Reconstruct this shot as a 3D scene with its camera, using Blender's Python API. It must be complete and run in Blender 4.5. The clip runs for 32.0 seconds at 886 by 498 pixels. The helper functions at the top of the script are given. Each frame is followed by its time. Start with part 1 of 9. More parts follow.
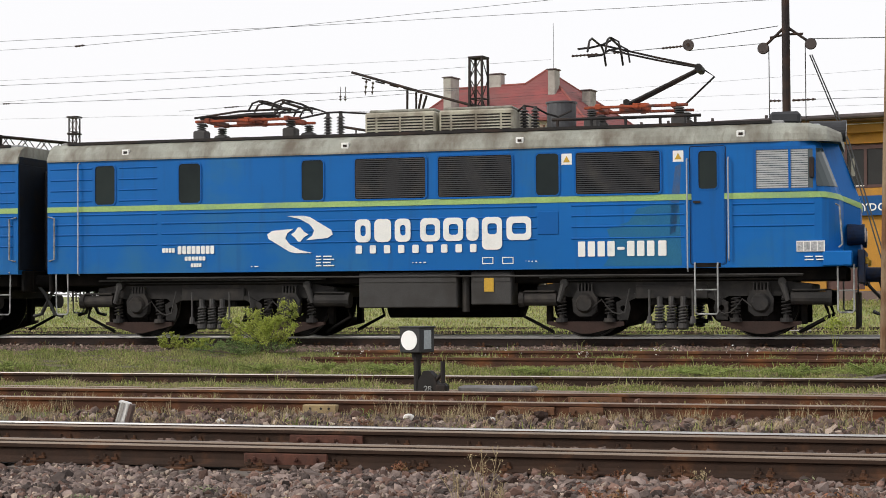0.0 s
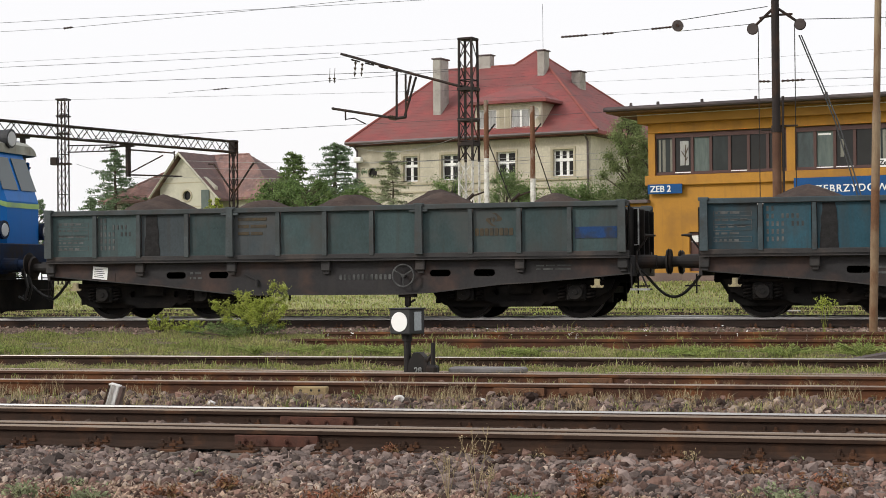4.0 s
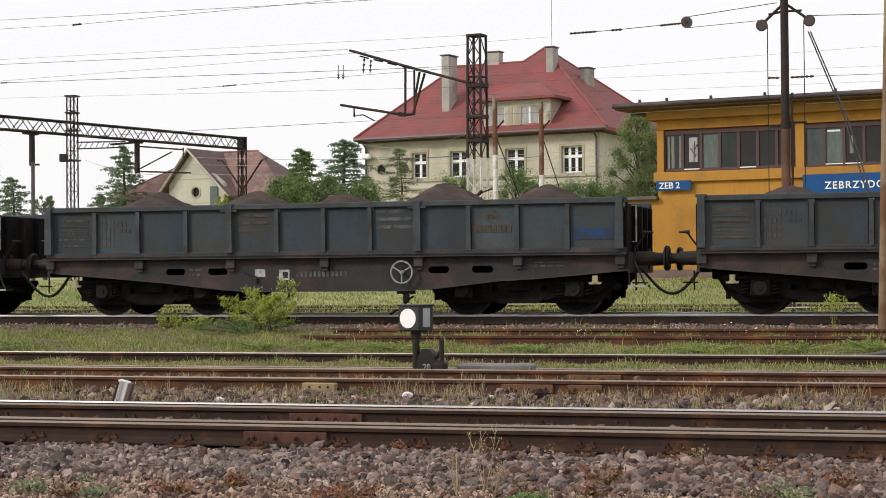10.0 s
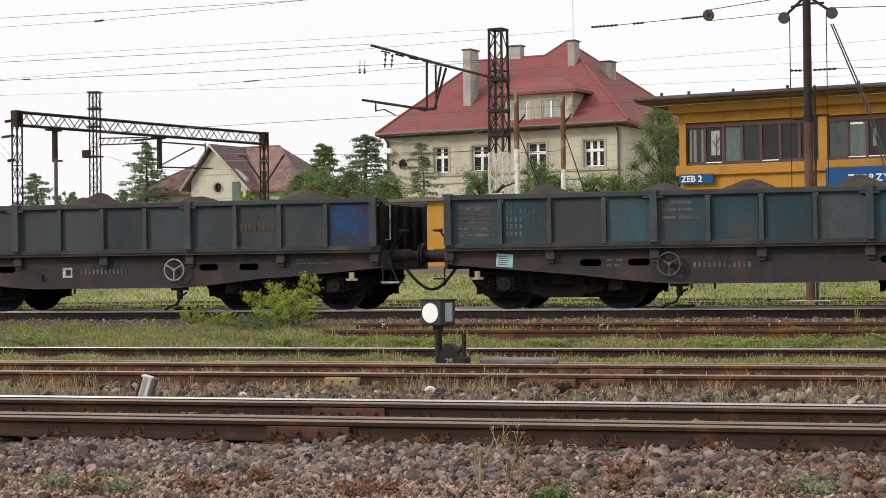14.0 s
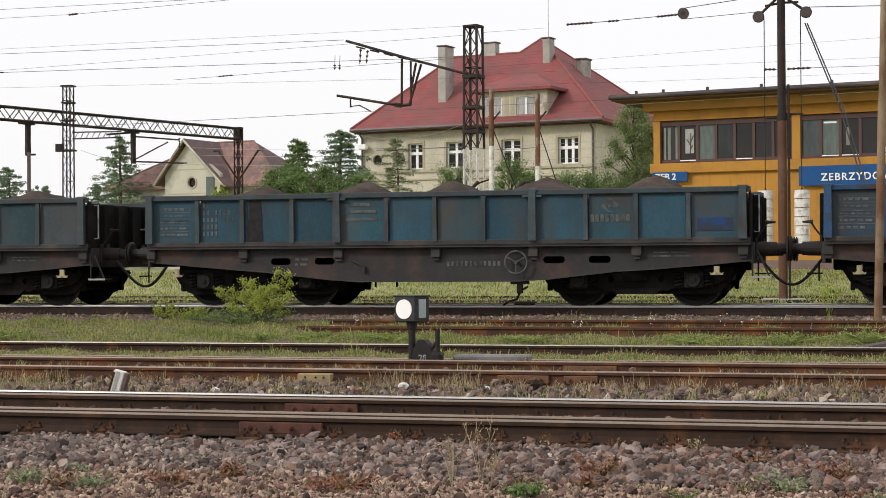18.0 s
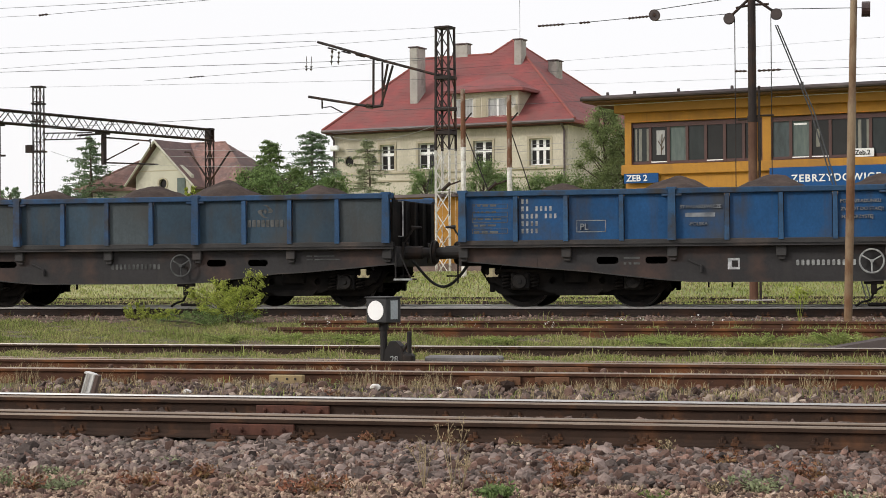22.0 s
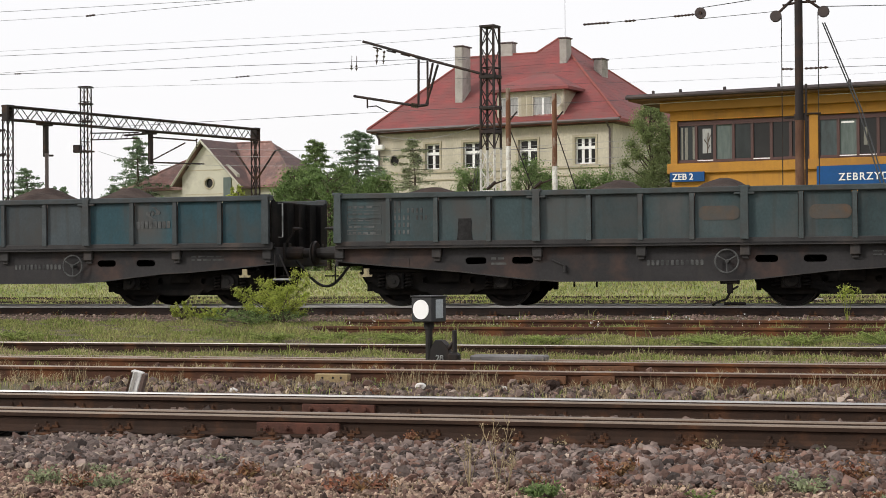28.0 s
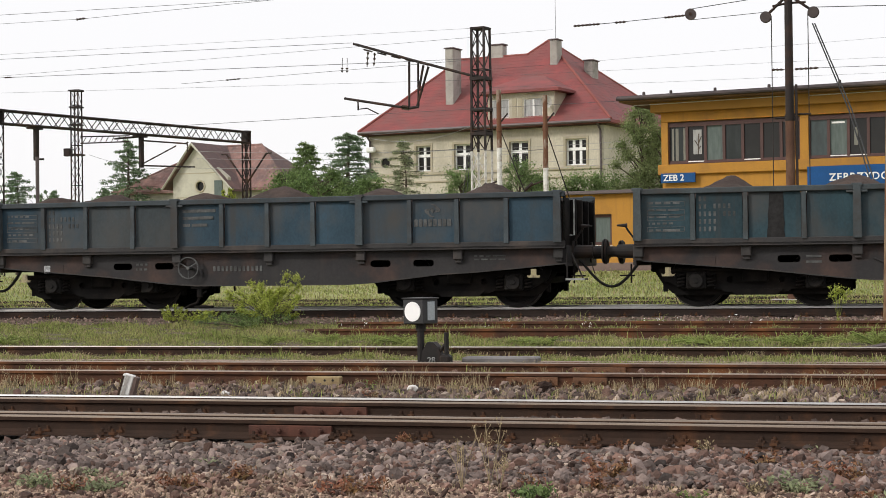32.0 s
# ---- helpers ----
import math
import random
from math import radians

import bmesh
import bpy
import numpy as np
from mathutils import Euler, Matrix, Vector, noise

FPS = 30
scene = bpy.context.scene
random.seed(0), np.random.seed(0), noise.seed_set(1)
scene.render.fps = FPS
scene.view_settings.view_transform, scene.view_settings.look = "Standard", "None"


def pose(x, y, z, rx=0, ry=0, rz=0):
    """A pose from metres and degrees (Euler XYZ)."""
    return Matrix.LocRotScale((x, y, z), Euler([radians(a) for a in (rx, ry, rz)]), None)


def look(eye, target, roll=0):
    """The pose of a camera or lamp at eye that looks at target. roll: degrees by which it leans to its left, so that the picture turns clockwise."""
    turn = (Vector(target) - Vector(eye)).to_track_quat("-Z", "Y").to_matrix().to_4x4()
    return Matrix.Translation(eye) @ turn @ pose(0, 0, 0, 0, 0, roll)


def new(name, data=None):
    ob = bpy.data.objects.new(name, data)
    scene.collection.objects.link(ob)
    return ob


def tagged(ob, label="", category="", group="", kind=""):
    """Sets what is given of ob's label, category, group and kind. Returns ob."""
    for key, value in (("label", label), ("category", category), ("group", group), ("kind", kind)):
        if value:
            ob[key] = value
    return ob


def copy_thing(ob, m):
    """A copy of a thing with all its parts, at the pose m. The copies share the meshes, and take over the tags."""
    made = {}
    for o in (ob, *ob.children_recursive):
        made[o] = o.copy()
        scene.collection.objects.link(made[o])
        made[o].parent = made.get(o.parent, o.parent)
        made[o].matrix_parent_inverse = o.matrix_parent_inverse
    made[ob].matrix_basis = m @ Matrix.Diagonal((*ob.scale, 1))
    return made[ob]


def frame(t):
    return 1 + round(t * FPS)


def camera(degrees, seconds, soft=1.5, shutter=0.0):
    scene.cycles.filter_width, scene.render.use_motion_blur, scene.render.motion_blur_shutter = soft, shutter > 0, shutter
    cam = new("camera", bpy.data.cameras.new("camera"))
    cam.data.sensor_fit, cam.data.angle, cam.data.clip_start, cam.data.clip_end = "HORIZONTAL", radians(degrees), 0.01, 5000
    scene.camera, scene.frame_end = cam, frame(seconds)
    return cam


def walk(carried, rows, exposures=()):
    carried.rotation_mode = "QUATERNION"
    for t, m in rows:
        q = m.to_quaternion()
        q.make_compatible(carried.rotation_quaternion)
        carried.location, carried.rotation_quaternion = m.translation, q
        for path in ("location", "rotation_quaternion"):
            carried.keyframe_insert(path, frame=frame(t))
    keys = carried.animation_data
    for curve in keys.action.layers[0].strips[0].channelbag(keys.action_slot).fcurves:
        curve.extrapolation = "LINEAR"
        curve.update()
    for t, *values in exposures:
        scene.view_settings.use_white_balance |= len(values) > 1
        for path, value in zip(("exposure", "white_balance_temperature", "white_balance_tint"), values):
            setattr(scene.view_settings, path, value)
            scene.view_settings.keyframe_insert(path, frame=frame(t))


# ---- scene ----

# ---- camera and its walk ----
cam = camera(29.766, 32.0, soft=0.8)
EYE = (0.0, 0.0, 1.296)
LOOKS = [  # seconds, tilt, lean, turn
    (0, 91.578, 0.323, 15.333), (0.5, 91.399, 0.376, 15.306), (1, 91.193, 0.377, 15.238), (1.5, 91.182, 0.554, 15.188),
    (2, 91.174, 0.472, 15.124), (2.5, 91.148, 0.514, 15.030), (3, 91.092, 0.514, 15.050), (3.5, 91.031, 0.473, 14.999),
    (5.5, 90.690, 0.619, 14.993), (6, 90.683, 0.582, 15.101), (6.5, 90.633, 0.573, 15.124), (7, 90.630, 0.592, 15.097),
    (7.5, 90.640, 0.530, 15.049), (8, 90.589, 0.648, 15.055), (8.5, 90.554, 0.571, 14.976), (9, 90.486, 0.591, 15.099),
    (9.5, 90.475, 0.485, 15.262), (10, 90.825, 0.476, 15.286), (10.5, 90.827, 0.511, 15.304), (11, 90.744, 0.632, 15.629),
    (11.5, 90.753, 0.533, 16.348), (12, 90.704, 0.599, 16.413), (12.5, 90.679, 0.712, 16.309), (13, 90.690, 0.676, 16.205),
    (13.5, 90.673, 0.741, 16.110), (14, 90.643, 0.678, 16.047), (14.5, 90.672, 0.748, 16.041), (16.5, 90.795, 0.504, 15.487),
    (17, 90.693, 0.406, 15.409), (17.5, 90.559, 0.382, 15.298), (18, 90.510, 0.356, 15.151), (18.5, 90.527, 0.283, 14.982),
    (19, 90.526, 0.285, 14.877), (19.5, 90.568, 0.263, 14.764), (20, 90.603, 0.245, 14.632), (20.5, 90.656, 0.203, 14.540),
    (21, 90.684, 0.290, 14.376), (21.5, 90.658, 0.254, 14.279), (22, 90.548, 0.388, 14.180), (22.5, 90.515, 0.417, 14.278),
    (23, 90.583, 0.350, 14.381), (23.5, 90.597, 0.311, 14.477), (24, 90.547, 0.303, 14.699), (24.5, 90.519, 0.359, 14.951),
    (25, 90.460, 0.342, 15.207), (25.5, 90.553, 0.373, 15.438), (27.5, 90.532, 0.388, 15.888), (28, 90.525, 0.413, 15.734),
    (28.5, 90.530, 0.418, 15.688), (29, 90.563, 0.494, 15.572), (29.5, 90.492, 0.711, 15.592), (30, 90.461, 0.656, 15.654),
    (30.5, 90.496, 0.719, 15.643), (31, 90.537, 0.805, 15.600), (31.5, 90.588, 0.740, 15.526), (32, 90.591, 0.672, 15.441),
]
walk(cam, [(t, pose(*EYE, rx, ry, rz)) for t, rx, ry, rz in LOOKS])

# how far the train has rolled to the left, in metres, at each second
ROLL = [
    (0, -36.369), (1, -32.360), (2, -28.378), (3, -24.406), (6, -12.376), (7, -8.275), (8, -4.135),
    (9, 0.000), (10, 4.163), (11, 8.358), (12, 12.610), (13, 16.884), (14, 21.191), (17, 34.234),
    (18, 38.617), (19, 43.028), (20, 47.544), (21, 52.049), (22, 56.547), (23, 61.061), (24, 65.612),
    (25, 70.195), (28, 84.078), (29, 88.748), (30, 93.451), (31, 98.172), (32, 102.923),
]

# ---- world, sun, exposure ----
SUN_UP, SUN_TURN = 31.0, 230.0      # degrees; turn is clockwise from +y
world = bpy.data.worlds.new("world")
scene.world = world
world.use_nodes = True
wt = world.node_tree
wt.nodes.clear()
sky = wt.nodes.new("ShaderNodeTexSky")
sky.sky_type = "NISHITA"
sky.sun_disc = False
sky.sun_elevation, sky.sun_rotation = radians(SUN_UP), radians(SUN_TURN)
sky.air_density, sky.dust_density, sky.ozone_density = 1.0, 4.0, 1.0
wbg = wt.nodes.new("ShaderNodeBackground")
whaze = wt.nodes.new("ShaderNodeMix")
whaze.data_type = "RGBA"
whaze.inputs["Factor"].default_value = 0.86      # thin overcast: a pale even veil over the blue
whaze.inputs[7].default_value = (9.88, 9.74, 9.86, 1.0)
wout = wt.nodes.new("ShaderNodeOutputWorld")
wt.links.new(sky.outputs["Color"], whaze.inputs[6])
wt.links.new(whaze.outputs[2], wbg.inputs["Color"])
wbg.inputs["Strength"].default_value = 0.1115
wt.links.new(wbg.outputs["Background"], wout.inputs["Surface"])
sun_data = bpy.data.lights.new("sun", "SUN")
sun_data.energy, sun_data.angle, sun_data.color = 1.9, radians(10), (1.0, 0.955, 0.89)
sun = new("sun", sun_data)
sdir = Vector((math.sin(radians(SUN_TURN)) * math.cos(radians(SUN_UP)), math.cos(radians(SUN_TURN)) * math.cos(radians(SUN_UP)), math.sin(radians(SUN_UP))))
sun.matrix_world = look(sdir * 300, (0, 0, 0))
scene.view_settings.exposure = 0.0

# ---- materials ----


def surface(name, c1, c2=None, scale=3.0, rough=0.7, metal=0.0, bump=0.0, fine=40.0, dirt=None, amount=0.4, dirt_scale=0.8, stretch=(1, 1, 1), tint=False, rnd=0.0, spec=0.5, per_island=0.0, coat=0.0, grain_by=1.0, streak=None):
    """A procedural surface: two colours mixed by coarse and fine noise, dirt patches on top, fine relief."""
    m = bpy.data.materials.new(name)
    m.use_nodes = True
    nt = m.node_tree
    N, L = nt.nodes, nt.links
    bs = N["Principled BSDF"]
    c2 = c2 or tuple(min(1, v * 0.7) for v in c1)
    tc = N.new("ShaderNodeTexCoord")
    mp = N.new("ShaderNodeMapping")
    mp.inputs["Scale"].default_value = stretch
    L.new(tc.outputs["Object"], mp.inputs["Vector"])
    vec = mp.outputs["Vector"]
    info = N.new("ShaderNodeObjectInfo")
    if rnd or tint:
        off = N.new("ShaderNodeVectorMath")
        off.operation = "ADD"
        mul = N.new("ShaderNodeMath")
        mul.operation = "MULTIPLY"
        mul.inputs[1].default_value = 37.0
        L.new(info.outputs["Random"], mul.inputs[0])
        L.new(vec, off.inputs[0])
        L.new(mul.outputs[0], off.inputs[1])
        vec = off.outputs[0]

    def noise_node(sc, det=4.0):
        n = N.new("ShaderNodeTexNoise")
        n.inputs["Scale"].default_value = sc
        n.inputs["Detail"].default_value = det
        n.inputs["Roughness"].default_value = 0.6
        L.new(vec, n.inputs["Vector"])
        return n.outputs["Fac"]

    def mix(fac, a, b, blend="MIX"):
        x = N.new("ShaderNodeMix")
        x.data_type, x.blend_type = "RGBA", blend
        for s, v in ((0, fac), (6, a), (7, b)):
            if hasattr(v, "links"):
                L.new(v, x.inputs[s])
            else:
                x.inputs[s].default_value = v if s == 0 else (*v, 1.0)
        return x.outputs[2]

    def ramp(fac, lo, hi):
        r = N.new("ShaderNodeMapRange")
        r.inputs["From Min"].default_value, r.inputs["From Max"].default_value = lo, hi
        L.new(fac, r.inputs["Value"])
        return r.outputs["Result"]

    col = mix(ramp(noise_node(scale), 0.3, 0.7), c1, c2)
    f = noise_node(fine, 3.0)
    grain = mix(ramp(f, 0.25, 0.75), (1 - 0.18 * grain_by,) * 3, (1 + 0.15 * grain_by,) * 3)
    col = mix(1.0, col, grain, "MULTIPLY")
    if tint:
        col = mix(1.0, col, info.outputs["Color"], "MULTIPLY")
    if rnd:
        col = mix(1.0, col, mix(info.outputs["Random"], (1 - rnd,) * 3, (1 + rnd,) * 3), "MULTIPLY")
    if per_island:
        geo = N.new("ShaderNodeNewGeometry")
        col = mix(1.0, col, mix(geo.outputs["Random Per Island"], (1 - per_island,) * 3, (1 + per_island,) * 3), "MULTIPLY")
    if dirt:
        d = ramp(noise_node(dirt_scale, 6.0), 0.62 - amount * 0.4, 0.72 - amount * 0.1)
        col = mix(d, col, mix(1.0, dirt, info.outputs["Alpha"], "MULTIPLY") if tint else dirt)
    if streak:      # rain-washed vertical runs
        sm = N.new("ShaderNodeMapping")
        sm.inputs["Scale"].default_value = (7.0, 7.0, 0.55)
        L.new(vec, sm.inputs["Vector"])
        sn = N.new("ShaderNodeTexNoise")
        sn.inputs["Scale"].default_value, sn.inputs["Detail"].default_value = 1.0, 5.0
        L.new(sm.outputs["Vector"], sn.inputs["Vector"])
        fade = N.new("ShaderNodeMath")
        fade.operation = "MULTIPLY"
        fade.inputs[1].default_value = 0.55
        L.new(ramp(sn.outputs["Fac"], 0.55, 0.75), fade.inputs[0])
        col = mix(fade.outputs[0], col, streak)
    L.new(col, bs.inputs["Base Color"])
    rr = N.new("ShaderNodeMapRange")
    rr.inputs["To Min"].default_value, rr.inputs["To Max"].default_value = max(0.02, rough - 0.1), min(1.0, rough + 0.12)
    L.new(f, rr.inputs["Value"])
    L.new(rr.outputs["Result"], bs.inputs["Roughness"])
    bs.inputs["Metallic"].default_value = metal
    bs.inputs["Specular IOR Level"].default_value = spec
    bs.inputs["Coat Weight"].default_value = coat
    if bump:
        b = N.new("ShaderNodeBump")
        b.inputs["Strength"].default_value = bump
        b.inputs["Distance"].default_value = 0.02
        L.new(f, b.inputs["Height"])
        L.new(b.outputs["Normal"], bs.inputs["Normal"])
    return m


def leafy(m, share_of=0.48):
    """Lets light pass through thin leaves and blades."""
    N, L = m.node_tree.nodes, m.node_tree.links
    bs, out = N["Principled BSDF"], N["Material Output"]
    tr, mx = N.new("ShaderNodeBsdfTranslucent"), N.new("ShaderNodeMixShader")
    mx.inputs["Fac"].default_value = share_of
    L.new(bs.inputs["Base Color"].links[0].from_socket, tr.inputs["Color"])
    L.new(bs.outputs["BSDF"], mx.inputs[1])
    L.new(tr.outputs["BSDF"], mx.inputs[2])
    L.new(mx.outputs["Shader"], out.inputs["Surface"])


def glass(name, tint, rough=0.05, spec=0.6):
    m = bpy.data.materials.new(name)
    m.use_nodes = True
    bs = m.node_tree.nodes["Principled BSDF"]
    bs.inputs["Base Color"].default_value = (*tint, 1)
    bs.inputs["Roughness"].default_value = rough
    bs.inputs["Specular IOR Level"].default_value = spec
    return m


M = {}
M["ballast"] = surface("ballast", (0.235, 0.180, 0.158), (0.095, 0.072, 0.064), 6, 0.9, bump=0.5, fine=60, per_island=0.75, spec=0.3)
M["ballast_mid"] = surface("ballast_mid", (0.17, 0.122, 0.102), (0.072, 0.052, 0.044), 6, 0.9, bump=0.5, fine=60, per_island=0.7, spec=0.3)
M["ballast_red"] = surface("ballast_red", (0.19, 0.115, 0.090), (0.10, 0.063, 0.051), 6, 0.9, bump=0.5, fine=60, per_island=0.65, spec=0.3)
M["ballast_one"] = surface("ballast_one", (0.26, 0.20, 0.175), (0.13, 0.10, 0.089), 9, 0.9, bump=0.6, fine=60, rnd=0.45, spec=0.3)
M["ballast_pale"] = surface("ballast_pale", (0.38, 0.30, 0.24), (0.25, 0.20, 0.165), 6, 0.9, bump=0.5, fine=60, per_island=0.5, spec=0.3)
M["gravel"] = surface("gravel", (0.15, 0.115, 0.09), (0.09, 0.07, 0.058), 2.5, 0.95, bump=0.9, fine=34, dirt=(0.07, 0.055, 0.04), amount=0.4, dirt_scale=1.2)
# dirt bed coloured extra dark, so the gaps between stones read as shaded
M["ballast_bed"] = surface("ballast_bed", (0.075, 0.054, 0.045), (0.045, 0.034, 0.029), 5, 0.95, bump=0.9, fine=40)
M["soil"] = surface("soil", (0.125, 0.082, 0.056), (0.078, 0.056, 0.040), 1.6, 0.95, bump=0.9, fine=28, dirt=(0.10, 0.10, 0.04), amount=0.5, dirt_scale=0.6)
M["meadow"] = surface("meadow", (0.24, 0.265, 0.085), (0.33, 0.32, 0.14), 0.35, 0.95, bump=0.6, fine=9, dirt=(0.14, 0.17, 0.045), amount=0.5, dirt_scale=0.2)
M["grass"] = surface("grass", (0.21, 0.265, 0.065), (0.33, 0.33, 0.125), 0.7, 0.8, fine=15, per_island=0.6)
M["herb"] = surface("herb", (0.25, 0.33, 0.085), (0.34, 0.38, 0.13), 2.0, 0.75, fine=20, per_island=0.5)
M["dry_grass"] = surface("dry_grass", (0.36, 0.285, 0.165), (0.21, 0.165, 0.095), 2.0, 0.85, fine=20, per_island=0.5)
M["leaf"] = surface("leaf", (0.33, 0.40, 0.06), (0.45, 0.48, 0.12), 3.0, 0.65, fine=20, per_island=0.5)
M["leaf_dark"] = surface("leaf_dark", (0.15, 0.225, 0.125), (0.215, 0.29, 0.165), 0.8, 0.7, fine=10, per_island=0.5)
M["leaf_mid"] = surface("leaf_mid", (0.135, 0.22, 0.07), (0.215, 0.285, 0.105), 0.7, 0.7, fine=10, per_island=0.55)
M["leaf_tree"] = surface("leaf_tree", (0.165, 0.235, 0.06), (0.235, 0.285, 0.10), 0.6, 0.7, fine=10, per_island=0.5)
M["leaf_grey"] = surface("leaf_grey", (0.25, 0.295, 0.165), (0.33, 0.355, 0.205), 0.8, 0.75, fine=10, per_island=0.45)
M["leaf_willow"] = surface("leaf_willow", (0.19, 0.25, 0.095), (0.26, 0.305, 0.13), 0.8, 0.75, fine=10, per_island=0.5)
M["red_weed"] = surface("red_weed", (0.24, 0.075, 0.05), (0.17, 0.125, 0.045), 6.0, 0.8, fine=20, per_island=0.4)
M["bark"] = surface("bark", (0.12, 0.09, 0.065), (0.07, 0.055, 0.04), 4, 0.9, bump=0.5)
M["rail_top"] = surface("rail_top", (0.50, 0.49, 0.48), (0.38, 0.37, 0.36), 3, 0.42, metal=1.0, fine=90, stretch=(0.2, 1, 1))
M["rail_top_far"] = surface("rail_top_far", (0.55, 0.54, 0.53), (0.42, 0.41, 0.40), 3, 0.4, metal=1.0, fine=60, stretch=(0.2, 1, 1))
M["rail_top_dull"] = surface("rail_top_dull", (0.30, 0.24, 0.195), (0.20, 0.15, 0.118), 3, 0.5, metal=0.3, fine=60, stretch=(0.3, 1, 1))
M["rail_rust"] = surface("rail_rust", (0.050, 0.028, 0.019), (0.031, 0.020, 0.015), 5, 0.85, bump=0.2, fine=70, spec=0.2, dirt=(0.13, 0.058, 0.028), amount=0.22, dirt_scale=1.6)
M["rail_red"] = surface("rail_red", (0.098, 0.046, 0.028), (0.056, 0.030, 0.021), 5, 0.85, bump=0.2, fine=70, spec=0.2, dirt=(0.20, 0.078, 0.030), amount=0.36, dirt_scale=1.2)
M["rail_top_mid"] = surface("rail_top_mid", (0.50, 0.465, 0.43), (0.33, 0.29, 0.25), 3, 0.45, metal=0.85, fine=60, stretch=(0.3, 1, 1))
M["rail_tan"] = surface("rail_tan", (0.24, 0.185, 0.14), (0.17, 0.128, 0.098), 3, 0.6, metal=0.2, fine=60, stretch=(0.3, 1, 1))
M["rail_dark"] = surface("rail_dark", (0.034, 0.023, 0.019), (0.024, 0.018, 0.016), 5, 0.85, bump=0.2, fine=70, spec=0.2, dirt=(0.07, 0.035, 0.022), amount=0.25)
M["rust"] = surface("rust", (0.17, 0.078, 0.036), (0.11, 0.054, 0.03), 9, 0.85, bump=0.4, fine=60)
M["fishplate"] = surface("fishplate", (0.125, 0.052, 0.036), (0.07, 0.036, 0.028), 9, 0.8, bump=0.3, fine=60, spec=0.2)
M["sleeper"] = surface("sleeper", (0.10, 0.08, 0.065), (0.16, 0.135, 0.115), 5, 0.9, bump=0.5, stretch=(1, 6, 6))
M["concrete"] = surface("concrete", (0.42, 0.40, 0.37), (0.3, 0.28, 0.25), 5, 0.9, bump=0.4)
M["steel_dark"] = surface("steel_dark", (0.022, 0.019, 0.018), (0.015, 0.014, 0.014), 3, 0.6, bump=0.1, spec=0.25, dirt=(0.045, 0.026, 0.018), amount=0.3, dirt_scale=2)
M["mast_steel"] = surface("mast_steel", (0.030, 0.021, 0.019), (0.02, 0.016, 0.016), 1.2, 0.7, bump=0.1, spec=0.25, dirt=(0.07, 0.034, 0.02), amount=0.3, dirt_scale=1.5)
M["pole_rust"] = surface("pole_rust", (0.17, 0.085, 0.042), (0.11, 0.06, 0.035), 1.2, 0.8, bump=0.3, spec=0.25, dirt=(0.36, 0.29, 0.19), amount=0.5, dirt_scale=1.4, stretch=(1, 1, 0.5))
M["pole_dark"] = surface("pole_dark", (0.12, 0.058, 0.036), (0.08, 0.042, 0.03), 1.2, 0.8, bump=0.3, spec=0.25, dirt=(0.19, 0.11, 0.07), amount=0.3, dirt_scale=1.4, stretch=(1, 1, 0.5))
M["pole_flaky"] = surface("pole_flaky", (0.19, 0.085, 0.045), (0.12, 0.06, 0.038), 1.6, 0.8, bump=0.3, spec=0.25, dirt=(0.50, 0.46, 0.40), amount=0.28, dirt_scale=2.2, stretch=(1, 1, 0.6))
M["wire_pale"] = surface("wire_pale", (0.34, 0.34, 0.33), (0.26, 0.26, 0.25), 3, 0.6)
M["wire"] = surface("wire", (0.06, 0.065, 0.075), (0.05, 0.05, 0.055), 3, 0.5)
M["insulator"] = surface("insulator", (0.060, 0.036, 0.030), (0.045, 0.028, 0.025), 5, 0.25)
M["pulley"] = surface("pulley", (0.085, 0.065, 0.06), (0.06, 0.048, 0.046), 5, 0.5, spec=0.3)
M["white_paint"] = surface("white_paint", (0.72, 0.71, 0.68), (0.6, 0.58, 0.55), 8, 0.6, dirt=(0.3, 0.24, 0.2), amount=0.3, dirt_scale=6)
M["red_paint"] = surface("red_paint", (0.13, 0.085, 0.07), (0.09, 0.06, 0.05), 8, 0.7)
M["white_disc"] = surface("white_disc", (0.9, 0.9, 0.89), (0.88, 0.88, 0.87), 3, 0.5, grain_by=0.05)

for key in ("leaf", "leaf_dark", "leaf_mid", "leaf_tree", "leaf_grey", "leaf_willow", "herb", "grass"):
    leafy(M[key])

# ---- building tools ----


def link(name, bm, material, parent=None, label="", smooth=False):
    me = bpy.data.meshes.new(name)
    bm.to_mesh(me)
    bm.free()
    for mm in (material if isinstance(material, (list, tuple)) else [material]):
        me.materials.append(mm)
    if smooth:
        for p in me.polygons:
            p.use_smooth = True
    ob = new(name, me)
    if parent is not None:
        ob.parent = parent
    if label:
        tagged(ob, label)
    return ob


def part(name, bm, material, parent, label="", smooth=False):
    """One mesh object under a thing or under a part."""
    return link(name, bm, material, parent, label, smooth)


def thing(name, label, category, m=None, group="", kind=""):
    """A top-level thing: an Empty at its base that parents its parts."""
    ob = new(name)
    ob.empty_display_size = 0.2
    if m is not None:
        ob.matrix_basis = m
    return tagged(ob, label, category, group, kind)


def share(ob, parent, m, name=None):
    """Another object on the same mesh, as a part of parent."""
    o = new(name or ob.name.split(".")[0], ob.data)
    o.parent = parent
    o.matrix_basis = m
    return o


def raw(name, verts, faces, material, smooth=False):
    me = bpy.data.meshes.new(name)
    me.from_pydata(verts, [], faces)
    me.materials.append(material)
    if smooth:
        me.shade_smooth()
    return new(name, me)


